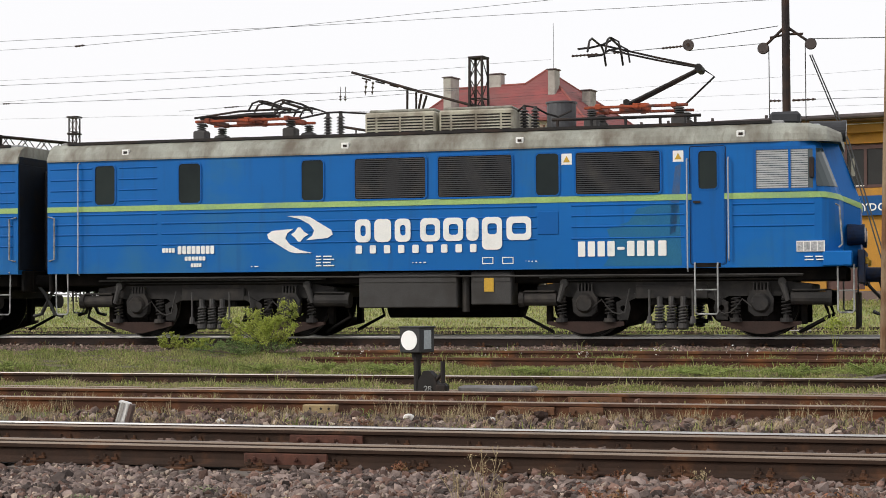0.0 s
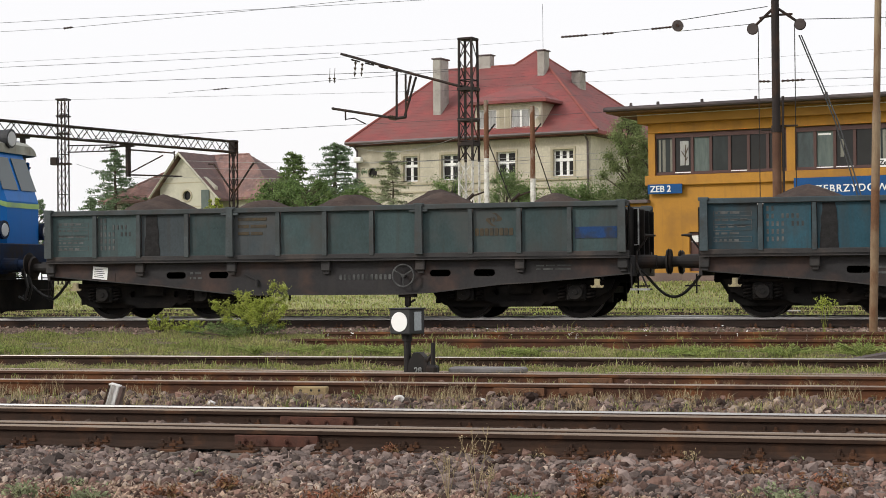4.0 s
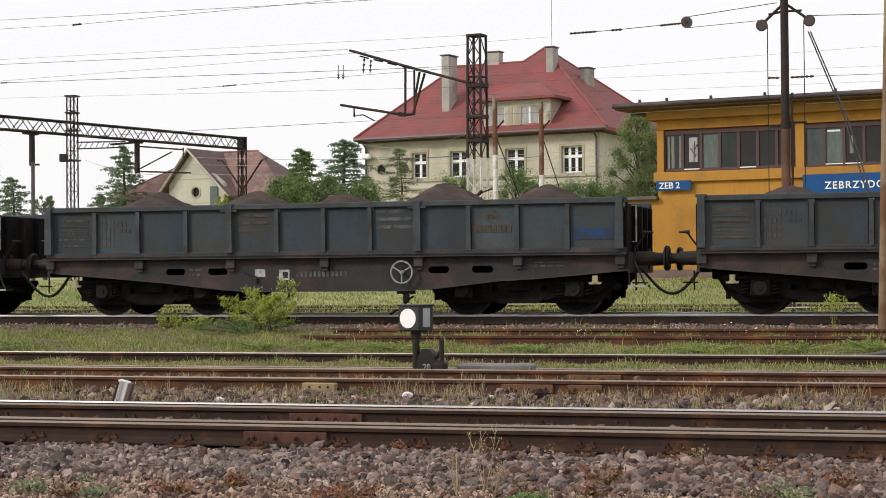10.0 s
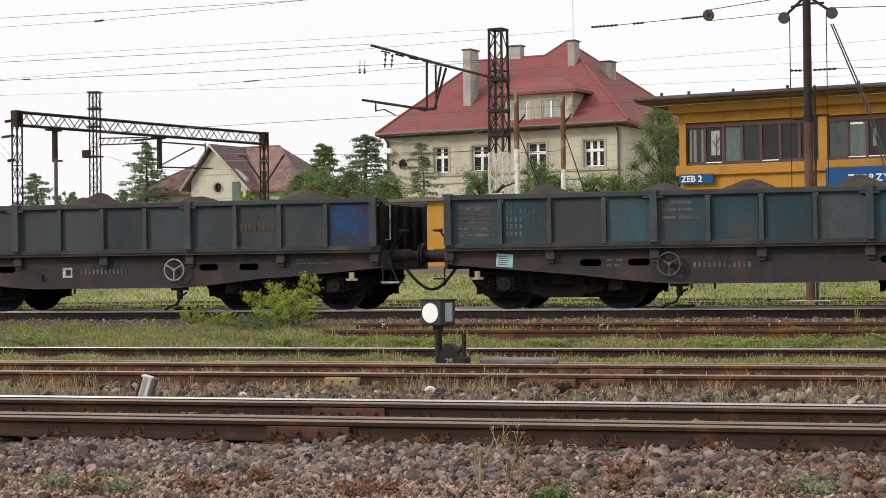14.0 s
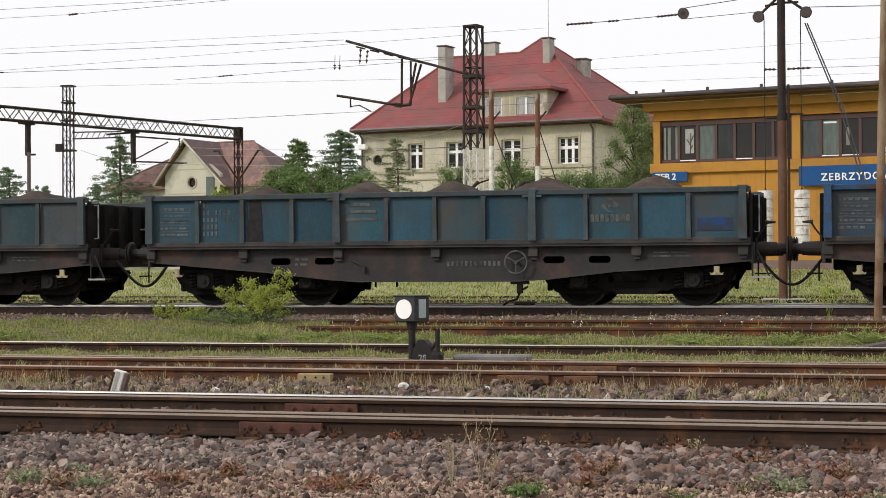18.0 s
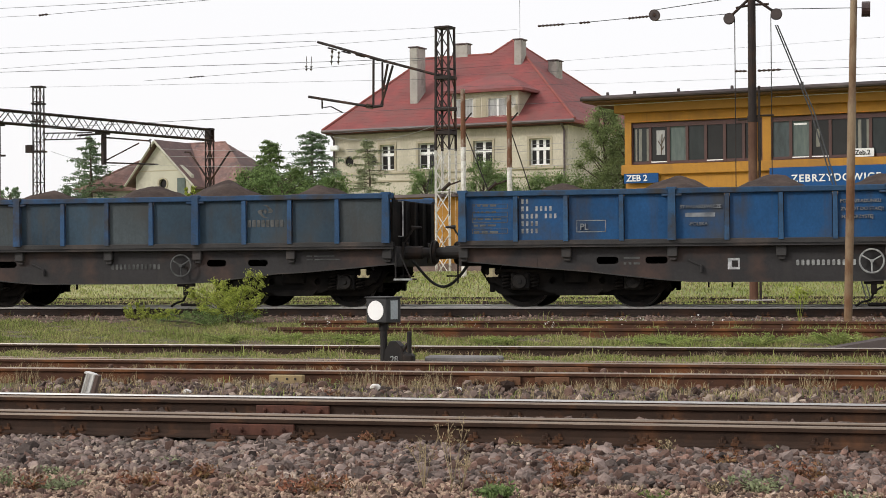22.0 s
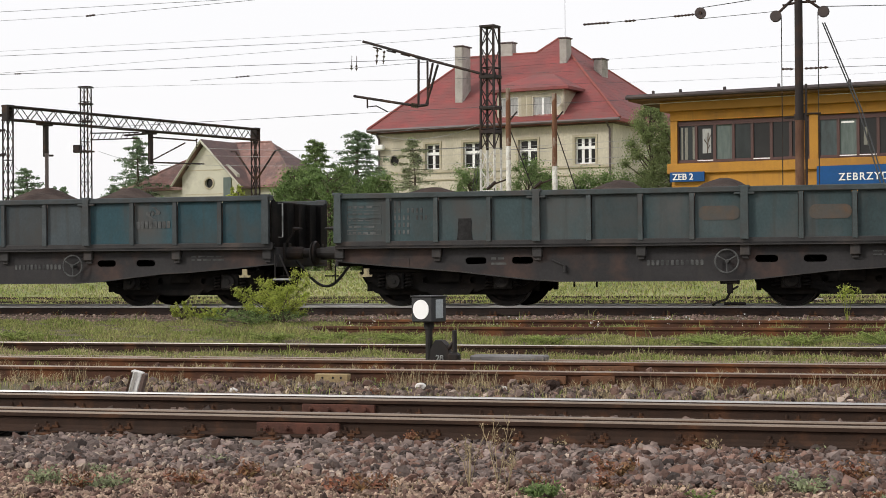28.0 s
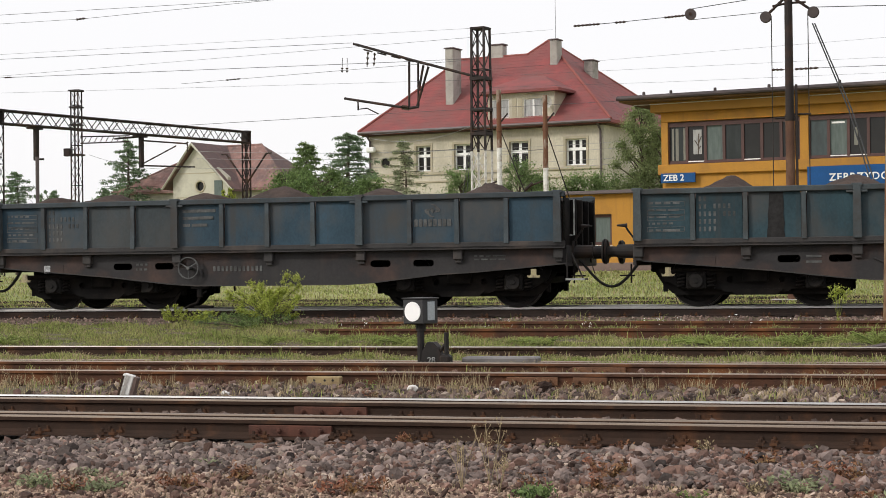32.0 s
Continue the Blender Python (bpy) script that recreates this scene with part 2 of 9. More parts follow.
def box(bm, x0, y0, z0, x1, y1, z1, bevel=0.0, mi=0):
    r = bmesh.ops.create_cube(bm, size=1.0, matrix=Matrix.Translation(((x0 + x1) / 2, (y0 + y1) / 2, (z0 + z1) / 2)) @ Matrix.Diagonal((abs(x1 - x0), abs(y1 - y0), abs(z1 - z0), 1)))
    fs = {f for v in r["verts"] for f in v.link_faces}
    for f in fs:
        f.material_index = mi
    if bevel:
        es = {e for v in r["verts"] for e in v.link_edges}
        bmesh.ops.bevel(bm, geom=list(es), offset=bevel, segments=1, affect="EDGES", profile=0.5)
    return bm


def B(*a, **k):
    return box(bmesh.new(), *a, **k)


def rod(bm, p0, p1, r0, r1=None, n=8, cap=True):
    """A round bar from p0 to p1."""
    p0, p1 = Vector(p0), Vector(p1)
    r1 = r0 if r1 is None else r1
    d = p1 - p0
    q = d.to_track_quat("Z", "Y").to_matrix()
    rings = []
    for p, r in ((p0, r0), (p1, r1)):
        rings.append([bm.verts.new(p + q @ Vector((r * math.cos(2 * math.pi * i / n), r * math.sin(2 * math.pi * i / n), 0))) for i in range(n)])
    for i in range(n):
        bm.faces.new((rings[0][i], rings[0][(i + 1) % n], rings[1][(i + 1) % n], rings[1][i]))
    if cap:
        bm.faces.new(rings[0][::-1])
        bm.faces.new(rings[1])
    return bm


def tube(bm, pts, r, n=6):
    """A round bar swept along a bent line, in one skin."""
    pts = [Vector(p) for p in pts]
    rings = []
    for i, p in enumerate(pts):
        d = (pts[min(i + 1, len(pts) - 1)] - pts[max(i - 1, 0)]).normalized()
        q = d.to_track_quat("Z", "Y").to_matrix()
        if rings:        # keep the rings from twisting
            ref = (last - d * last.dot(d)).normalized()
            q = Matrix((ref, d.cross(ref), d)).transposed()
        last = q @ Vector((1, 0, 0))
        rings.append([bm.verts.new(p + q @ Vector((r * math.cos(2 * math.pi * k / n), r * math.sin(2 * math.pi * k / n), 0))) for k in range(n)])
    for a, b in zip(rings, rings[1:]):
        for k in range(n):
            bm.faces.new((a[k], a[(k + 1) % n], b[(k + 1) % n], b[k]))
    bm.faces.new(rings[0][::-1])
    bm.faces.new(rings[-1])
    return bm


def plate(bm, outer, holes, y0, y1, mi=0):
    """A plate cut to an outline in x and z, with holes through it, from y0 to y1."""
    from mathutils.geometry import tessellate_polygon
    loops = [outer] + list(holes)
    tris = tessellate_polygon([[Vector((x, z, 0)) for x, z in lp] for lp in loops])
    flat = [p for lp in loops for p in lp]
    va = [bm.verts.new((x, y0, z)) for x, z in flat]
    vb = [bm.verts.new((x, y1, z)) for x, z in flat]
    for a, b, c in tris:
        for tri in ((va[a], va[b], va[c]), (vb[c], vb[b], vb[a])):
            try:
                bm.faces.new(tri).material_index = mi
            except ValueError:
                pass
    k = 0
    for lp in loops:
        n = len(lp)
        for i in range(n):
            a, b = k + i, k + (i + 1) % n
            bm.faces.new((va[a], va[b], vb[b], vb[a])).material_index = mi
        k += n
    bmesh.ops.recalc_face_normals(bm, faces=bm.faces[:])
    return bm


def rect(x0, z0, x1, z1, r=0.0, n=4):
    """The outline of a rectangle, with rounded corners."""
    if not r:
        return [(x0, z0), (x1, z0), (x1, z1), (x0, z1)]
    out = []
    for cx, cz, a in ((x1 - r, z0 + r, -90), (x1 - r, z1 - r, 0), (x0 + r, z1 - r, 90), (x0 + r, z0 + r, 180)):
        for i in range(n + 1):
            t = radians(a + 90 * i / n)
            out.append((cx + r * math.cos(t), cz + r * math.sin(t)))
    return out


def ring(cx, cz, r, n=24):
    return [(cx + r * math.cos(2 * math.pi * i / n), cz + r * math.sin(2 * math.pi * i / n)) for i in range(n)]


def sheet_strip(bm, x0, y0, x1, y1, z):
    bm.faces.new([bm.verts.new(p) for p in ((x0, y0, z), (x1, y0, z), (x1, y1, z), (x0, y1, z))])


def scatter_tufts(rng, n, xr, yr, hfun, h, lean=0.5, width=0.006, blades=1, zoff=0.0, patchy=0.0):
    """Vertices and faces of upright grass blades, each a bent strip of two faces."""
    n = n * blades
    bx = np.repeat(rng.uniform(*xr, n // blades), blades) + rng.normal(0, 0.02 if blades > 1 else 0.0, n)
    by = np.repeat(rng.uniform(*yr, n // blades), blades) + rng.normal(0, 0.02 if blades > 1 else 0.0, n)
    bz = hfun(bx, by) + zoff
    field = np.sin(bx * 1.9 + np.sin(by * 2.3) * 1.7) * np.sin(by * 3.1 + np.sin(bx * 1.3) * 2.1) + 0.6 * np.sin(bx * 5.3 + by * 4.1)
    hh = h * rng.uniform(0.45, 1.25, n) * (1.0 + patchy * np.clip(field, -1, 1.2))
    a = rng.uniform(0, 2 * np.pi, n)
    ln = hh * lean * rng.uniform(0.1, 1.0, n)
    w = width * rng.uniform(0.6, 1.4, n)
    dx, dy = np.cos(a), np.sin(a)
    tw = rng.uniform(-0.8, 0.8, n)
    wx, wy = np.cos(tw) * w, np.sin(tw) * w
    V = np.empty((n, 5, 3))
    V[:, 0] = np.stack([bx - wx, by - wy, bz], 1)
    V[:, 1] = np.stack([bx + wx, by + wy, bz], 1)
    mx, my, mz = bx + dx * ln * 0.35, by + dy * ln * 0.35, bz + hh * 0.6
    V[:, 2] = np.stack([mx + wx * 0.8, my + wy * 0.8, mz], 1)
    V[:, 3] = np.stack([mx - wx * 0.8, my - wy * 0.8, mz], 1)
    V[:, 4] = np.stack([bx + dx * ln, by + dy * ln, bz + hh * (1 - 0.25 * lean)], 1)
    k = np.arange(n)[:, None] * 5
    quads = (k + np.array([0, 1, 2, 3])).tolist()
    tris = (k + np.array([3, 2, 4])).tolist()
    return V.reshape(-1, 3).tolist(), quads + tris


def leaf_cloud(rng, centres, radii, n, size, squash=1.0):
    """Many small bent leaves round a set of clump centres; vertices and faces."""
    centres, radii = np.array(centres, float), np.array(radii, float)
    idx = rng.integers(0, len(centres), n)
    d = rng.normal(0, 1, (n, 3))
    d /= np.linalg.norm(d, axis=1)[:, None]
    rr = radii[idx] * np.minimum(np.abs(rng.normal(0, 0.72, n)) + 0.1, 1.7)
    P = centres[idx] + d * rr[:, None] * np.array([1, 1, squash])
    a = rng.normal(0, 1, (n, 3))
    a /= np.linalg.norm(a, axis=1)[:, None]
    b = np.cross(a, rng.normal(0, 1, (n, 3)))
    b /= np.linalg.norm(b, axis=1)[:, None]
    s = size * rng.uniform(0.55, 1.3, n)[:, None]
    V = np.empty((n, 4, 3))
    V[:, 0] = P - a * s
    V[:, 1] = P + b * s * 0.42 + np.cross(a, b) * s * 0.12
    V[:, 2] = P + a * s
    V[:, 3] = P - b * s * 0.42 + np.cross(a, b) * s * 0.12
    k = np.arange(n)[:, None] * 4
    return V.reshape(-1, 3).tolist(), (k + np.array([0, 1, 2, 3])).tolist()


def stones(rng, n, xr, yr, hfun, size, pick=None):
    """Broken stones lying on the ground: squashed, uneven many-sided lumps."""
    g = (1 + 5 ** 0.5) / 2
    base = np.array([(-1, g, 0), (1, g, 0), (-1, -g, 0), (1, -g, 0), (0, -1, g), (0, 1, g), (0, -1, -g), (0, 1, -g), (g, 0, -1), (g, 0, 1), (-g, 0, -1), (-g, 0, 1)], float) / 1.75
    faces = np.array([(0, 11, 5), (0, 5, 1), (0, 1, 7), (0, 7, 10), (0, 10, 11), (1, 5, 9), (5, 11, 4), (11, 10, 2), (10, 7, 6), (7, 1, 8), (3, 9, 4), (3, 4, 2), (3, 2, 6), (3, 6, 8), (3, 8, 9), (4, 9, 5), (2, 4, 11), (6, 2, 10), (8, 6, 7), (9, 8, 1)])
    x, y = rng.uniform(*xr, n), rng.uniform(*yr, n)
    if pick is not None:
        keep = pick(x, y)
        x, y = x[keep], y[keep]
        n = len(x)
    s = size * rng.lognormal(0, 0.28, n)
    V = base[None] * rng.uniform(0.55, 1.15, (n, 12, 1)) * rng.uniform(0.45, 1.25, (n, 1, 3)) * np.array([1, 1, 0.85])
    q = rng.normal(0, 1, (n, 4))
    q[:, 0] += 1.0
    q /= np.linalg.norm(q, axis=1)[:, None]
    w, a, b, c = q.T
    R = np.stack([1 - 2 * (b * b + c * c), 2 * (a * b - c * w), 2 * (a * c + b * w), 2 * (a * b + c * w), 1 - 2 * (a * a + c * c), 2 * (b * c - a * w), 2 * (a * c - b * w), 2 * (b * c + a * w), 1 - 2 * (a * a + b * b)], 1).reshape(n, 3, 3)
    V = np.einsum("nij,nkj->nki", R, V) * s[:, None, None]
    V += np.stack([x, y, hfun(x, y) + s * rng.uniform(0.0, 0.85, n)], 1)[:, None, :]
    k = np.arange(n)[:, None, None] * 12
    return V.reshape(-1, 3).tolist(), (k + faces[None]).reshape(-1, 3).tolist()


def lettering(parent, text, x, z, size, y, mat, name="lettering", spread=1.0):
    """Raised letters from the built-in font, made into a mesh."""
    cu = bpy.data.curves.new("letters", "FONT")
    cu.body, cu.size, cu.extrude = text, size, 0.01
    cu.offset, cu.space_character = size * 0.016, spread
    tmp = bpy.data.objects.new("letters", cu)
    dg = bpy.context.evaluated_depsgraph_get()
    scene.collection.objects.link(tmp)
    dg.update()
    me = bpy.data.meshes.new_from_object(tmp.evaluated_get(dg))
    bpy.data.objects.remove(tmp)
    me.materials.clear()
    me.materials.append(mat)
    me.transform(Matrix.Translation((x, y, z)) @ Matrix.Rotation(radians(90), 4, "X"))
    ob = new(name, me)
    ob.parent = parent
    return ob

# ---- ground and tracks ----
PROFILE_Y = [-400, 5, 10.0, 10.5, 11.4, 11.7, 12.0, 14.4, 17.0, 19.2, 22.2, 23.6, 26.8, 28.0, 28.6, 31.2, 33, 45, 52, 58, 120, 3000]
PROFILE_Z = [-0.10, -0.06, -0.05, -0.05, -0.04, -0.035, 0.0, 0.0, 0.0, 0.04, 0.06, 0.17, 0.29, 0.345, 0.365, 0.375, 0.33, 0.34, 0.75, 1.05, 1.15, 1.15]


def ground_z(x, y):
    return np.interp(y, PROFILE_Y, PROFILE_Z) + 0.012 * np.sin(x * 1.7 + y * 0.9) * np.sin(x * 0.6 - y * 2.1)


def build_ground():
    xs = np.concatenate([[-2500, -800, -300, -120, -70], np.arange(-50, 26, 0.5), [40, 80, 200, 600, 2500]])
    ys = np.concatenate([[-300, -100, -30, 0, 4], np.arange(7, 36, 0.25), np.arange(36, 60, 2.0), [70, 90, 120, 200, 400, 900, 2800]])
    X, Y = np.meshgrid(xs, ys, indexing="ij")
    Z = ground_z(X, Y)
    nx, ny = X.shape
    verts = np.stack([X, Y, Z], 2).reshape(-1, 3).tolist()
    i, j = np.meshgrid(np.arange(nx - 1), np.arange(ny - 1), indexing="ij")
    a = (i * ny + j).reshape(-1)
    faces = np.stack([a, a + ny, a + ny + 1, a + 1], 1).tolist()
    ob = raw("ground", verts, faces, M["gravel"], True)
    ob.data.materials.append(M["soil"])
    ob.data.materials.append(M["meadow"])
    ob.data.materials.append(M["ballast_bed"])
    mid = ((ys[:-1] + ys[1:]) / 2)[j.reshape(-1)]
    ob.data.polygons.foreach_set("material_index", np.where(mid < 10.3, 0, np.where(mid < 13.6, 3, np.where(mid < 31.6, 1, 2))).astype(np.int32))
    return tagged(ob, "flat railway yard ground of gravel, soil and grass", "ground", kind="structure")


ground = build_ground()


def rail_mesh(x0, x1, h=0.172, worn=(8, 9)):
    """A flat-bottomed rail: foot, waisted web and rounded head, its top at z = 0."""
    prof = [(-0.075, -h), (0.075, -h), (0.075, -h + 0.012), (0.02, -h + 0.03), (0.009, -h + 0.05), (0.009, -0.05), (0.035, -0.038), (0.036, -0.012), (0.028, 0.0), (-0.030, 0.0), (-0.036, -0.011), (-0.035, -0.038), (-0.009, -0.05), (-0.009, -h + 0.05), (-0.02, -h + 0.03), (-0.075, -h + 0.012)]
    bm = bmesh.new()
    a = [bm.verts.new((x0, y, z)) for y, z in prof]
    b = [bm.verts.new((x1, y, z)) for y, z in prof]
    n = len(prof)
    for i in range(n):
        f = bm.faces.new((a[i], a[(i + 1) % n], b[(i + 1) % n], b[i]))
        f.material_index = 1 if i in worn else 0
    bm.faces.new(a[::-1])
    bm.faces.new(b)
    bmesh.ops.recalc_face_normals(bm, faces=bm.faces[:])
    return bm


def railway_track(name, label, ynear, yfar, z, mats, x0=-70, x1=40, sleepers=None, tilt=0.0, znear=None, check=None, near=None):
    t = thing(name, label, "railway track", kind="structure")
    for y, zz in ((ynear, z if znear is None else znear), (yfar, z)):
        r = part("rail", rail_mesh(x0, x1, worn=(8, 9, 10) if mats[1] is M["rail_top_far"] else (8, 9)), near if near and y == ynear else mats, t)
        r.location = (0, y, zz)
        r.rotation_euler = (0, 0, tilt)
        if check:
            c = part("check_rail", rail_mesh(x0, x1, 0.155), check, t)
            c.location = (0, y - 0.105, zz - 0.018)
    if sleepers:
        a, b, step = sleepers
        base = None
        clip = None
        x = a
        while x < b:
            m = Matrix.Translation((x, (ynear + yfar) / 2, z - 0.172))
            if base is None:
                base = part("sleeper", B(-0.13, -1.3, -0.16, 0.13, 1.3, -0.012, 0.015), M["sleeper"], t)
                base.matrix_basis = m
                bm = bmesh.new()
                box(bm, -0.09, -0.19, -0.012, 0.09, 0.19, 0.008, 0.004)
                for sy in (-1, 1):
                    for sx in (-0.045, 0.045):
                        rod(bm, (sx, sy * 0.115, 0), (sx, sy * 0.115, 0.075), 0.014, n=6)
                        box(bm, sx - 0.025, sy * 0.115 - 0.025, 0.03, sx + 0.025, sy * 0.115 + 0.025, 0.05)
                clip = part("rail_chair", bm, M["rail_rust"], t)
                clip.matrix_basis = Matrix.Translation((x, ynear, z - 0.172))
            else:
                share(base, t, m)
                share(clip, t, Matrix.Translation((x, ynear, z - 0.172)))
            share(clip, t, Matrix.Translation((x, yfar, z - 0.172)))
            if check:
                share(clip, t, Matrix.Translation((x, ynear - 0.13, z - 0.176)))
            x += step
    return t


near_track = railway_track("railway_track", "bright-worn rusty railway track on dark ballast", 11.85, 13.46, 0.186, [M["rail_rust"], M["rail_top"]], sleepers=(-9.6, 3.0, 0.62), check=[M["rail_rust"], M["rail_tan"]], near=[M["rail_rust"], M["rail_tan"]])
railway_track("railway_track", "rusty siding track with dry grass between the rails", 17.05, 18.75, 0.175, [M["rail_red"], M["rail_top_dull"]], sleepers=(-13.0, 4.0, 0.65))
railway_track("railway_track", "old siding track sunk in green grass", 20.45, 21.95, 0.20, [M["rail_rust"], M["rail_top_mid"]], znear=0.095, near=[M["rail_red"], M["rail_top_dull"]])
railway_track("railway_track", "disused rusty track half buried in grass", 24.5, 26.0, 0.40, [M["rail_red"], M["rail_red"]], x0=-9.0, znear=0.345)
railway_track("railway_track", "main track under the train with polished rail tops", 29.0, 30.5, 0.55, [M["rail_dark"], M["rail_top_far"]], sleepers=(-19.0, 4.0, 0.62))
for yy, lab in ((33.6, "yard track behind the train with polished rails"), (38.2, "yard track beyond the train in short grass"), (43.0, "far yard track in the grass")):
    railway_track("railway_track", lab, yy, yy + 1.5, 0.41, [M["rail_dark"], M["rail_dark"]], x0=-90)


def fishplate(x, y, z, w, bolts):
    bm = bmesh.new()
    box(bm, x - w / 2, y - 0.045, z - 0.135, x + w / 2, y - 0.012, z - 0.048, 0.006)
    for i in range(bolts):
        bx = x - w / 2 + w * (i + 0.5) / bolts
        rod(bm, (bx, y - 0.045, z - 0.09), (bx, y - 0.075, z - 0.09), 0.019, n=6)
        rod(bm, (bx, y - 0.075, z - 0.09), (bx, y - 0.085, z - 0.09), 0.011, n=6)
    return bm

# ---- the train: paints ----
M["wagon_paint"] = surface("wagon_paint", (1.0, 1.0, 1.0), (0.6, 0.6, 0.6), 1.1, 0.62, bump=0.06, fine=26, dirt=(0.048, 0.047, 0.045), amount=0.42, dirt_scale=0.9, tint=True, stretch=(1, 1, 0.7), spec=0.2, streak=(0.052, 0.047, 0.043))
M["wagon_rib"] = surface("wagon_rib", (0.95, 0.95, 0.95), (0.6, 0.6, 0.6), 2.5, 0.6, bump=0.06, fine=30, dirt=(0.040, 0.037, 0.035), amount=0.35, dirt_scale=2.0, tint=True, spec=0.2)
M["wagon_frame"] = surface("wagon_frame", (0.045, 0.043, 0.044), (0.026, 0.025, 0.026), 0.9, 0.75, bump=0.08, fine=24, spec=0.2, dirt=(0.092, 0.058, 0.048), amount=0.26, dirt_scale=0.9, streak=(0.052, 0.047, 0.045))
M["wagon_ledge"] = surface("wagon_ledge", (0.050, 0.048, 0.048), (0.030, 0.029, 0.029), 1.4, 0.68, bump=0.05, spec=0.25, dirt=(0.080, 0.064, 0.056), amount=0.3, dirt_scale=1.3)
# soot, wheel and axle-box tones: grime plus the underside's shade, coloured near black
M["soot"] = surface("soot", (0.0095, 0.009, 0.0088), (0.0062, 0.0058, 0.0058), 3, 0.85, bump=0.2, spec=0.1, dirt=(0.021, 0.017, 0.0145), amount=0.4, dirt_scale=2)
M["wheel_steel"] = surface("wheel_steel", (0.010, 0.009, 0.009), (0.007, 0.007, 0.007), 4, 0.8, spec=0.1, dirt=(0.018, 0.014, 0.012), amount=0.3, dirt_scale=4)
M["tread"] = surface("tread", (0.10, 0.095, 0.09), (0.05, 0.047, 0.045), 4, 0.45, metal=0.6)
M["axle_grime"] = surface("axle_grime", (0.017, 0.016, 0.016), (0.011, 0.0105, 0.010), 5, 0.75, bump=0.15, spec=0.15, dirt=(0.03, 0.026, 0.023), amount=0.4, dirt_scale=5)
M["ore"] = surface("ore", (0.062, 0.043, 0.036), (0.04, 0.03, 0.026), 2.0, 0.95, bump=1.0, fine=30, spec=0.2, dirt=(0.085, 0.06, 0.05), amount=0.3, dirt_scale=1.5)
M["mark_white"] = surface("mark_white", (0.42, 0.43, 0.42), (0.25, 0.26, 0.26), 9, 0.7, dirt=(0.10, 0.10, 0.10), amount=0.5, dirt_scale=6)
M["mark_dull"] = surface("mark_dull", (0.27, 0.29, 0.30), (0.17, 0.19, 0.21), 7, 0.7, dirt=(0.08, 0.09, 0.11), amount=0.5, dirt_scale=5)
M["mark_faint"] = surface("mark_faint", (0.185, 0.19, 0.185), (0.11, 0.115, 0.115), 9, 0.7, spec=0.2, dirt=(0.04, 0.04, 0.04), amount=0.8, dirt_scale=4)
M["mark_ochre"] = surface("mark_ochre", (0.14, 0.098, 0.046), (0.08, 0.064, 0.04), 9, 0.7, spec=0.2, dirt=(0.04, 0.038, 0.035), amount=0.8, dirt_scale=4)
M["mark_blue"] = surface("mark_blue", (0.016, 0.055, 0.17), (0.018, 0.045, 0.10), 6, 0.6, spec=0.2, dirt=(0.035, 0.036, 0.042), amount=0.45, dirt_scale=3)
M["mark_yellow"] = surface("mark_yellow", (0.40, 0.345, 0.19), (0.28, 0.24, 0.15), 8, 0.7, dirt=(0.1, 0.08, 0.06), amount=0.35, dirt_scale=8)
M["card"] = surface("card", (0.6, 0.6, 0.62), (0.35, 0.36, 0.37), 14, 0.7, dirt=(0.2, 0.22, 0.22), amount=0.5, dirt_scale=16)
M["card_cyan"] = surface("card_cyan", (0.35, 0.62, 0.62), (0.3, 0.5, 0.5), 14, 0.7)
M["rubber"] = surface("rubber", (0.018, 0.018, 0.018), (0.025, 0.024, 0.023), 6, 0.55)

TRACK_Y, RAIL_Z = 29.75, 0.55
WAGON, PITCH, FIRST = 11.0, 12.2, -35.70        # body length, coupling pitch, first wagon's end
POSTS = [0.06, 1.0, 1.88, 2.84, 3.7, 4.62, 5.51, 6.39, 7.27, 8.2, 9.07, 9.96, 10.87]
SIDE = 1.43
rolling = []      # (thing, resting place in train metres)
spinning = []     # (wheelset, rest pose, radius)


def wheelset_mesh(r=0.46):
    """Two dished wheels with flanges on a plain axle."""
    bm = bmesh.new()
    n = 40
    for s in (-1, 1):
        prof = [(0.0, 0.78), (0.10, 0.79), (0.10, 0.745), (r - 0.09, 0.735), (r - 0.08, 0.80), (r, 0.805), (r + 0.005, 0.735), (r + 0.028, 0.725), (r + 0.028, 0.70), (r - 0.07, 0.69), (r - 0.08, 0.715), (0.11, 0.725), (0.09, 0.66), (0.08, 0.0)]
        rings = []
        for pr, py in prof[1:]:
            rings.append([bm.verts.new((pr * math.cos(2 * math.pi * i / n), s * py, pr * math.sin(2 * math.pi * i / n))) for i in range(n)])
        for k in range(len(rings) - 1):
            for i in range(n):
                f = bm.faces.new((rings[k][i], rings[k][(i + 1) % n], rings[k + 1][(i + 1) % n], rings[k + 1][i]))
                f.material_index = 1 if k in (4, 5) else 0
        bm.faces.new(rings[0])
        for q in range(4):        # plate ribs that show the turning
            a = q * math.pi / 2
            rod(bm, (0.12 * math.cos(a), s * 0.752, 0.12 * math.sin(a)), (0.34 * math.cos(a), s * 0.745, 0.34 * math.sin(a)), 0.02, 0.012, n=5)
    bmesh.ops.recalc_face_normals(bm, faces=bm.faces[:])
    return bm


def coil_spring(bm, x, y, z0, z1, r, turns=5, wire=0.02, n=10):
    pts = []
    for i in range(turns * n + 1):
        a = 2 * math.pi * i / n
        pts.append((x + r * math.cos(a), y + r * math.sin(a), z0 + (z1 - z0) * i / (turns * n)))
    tube(bm, pts, wire, 5)


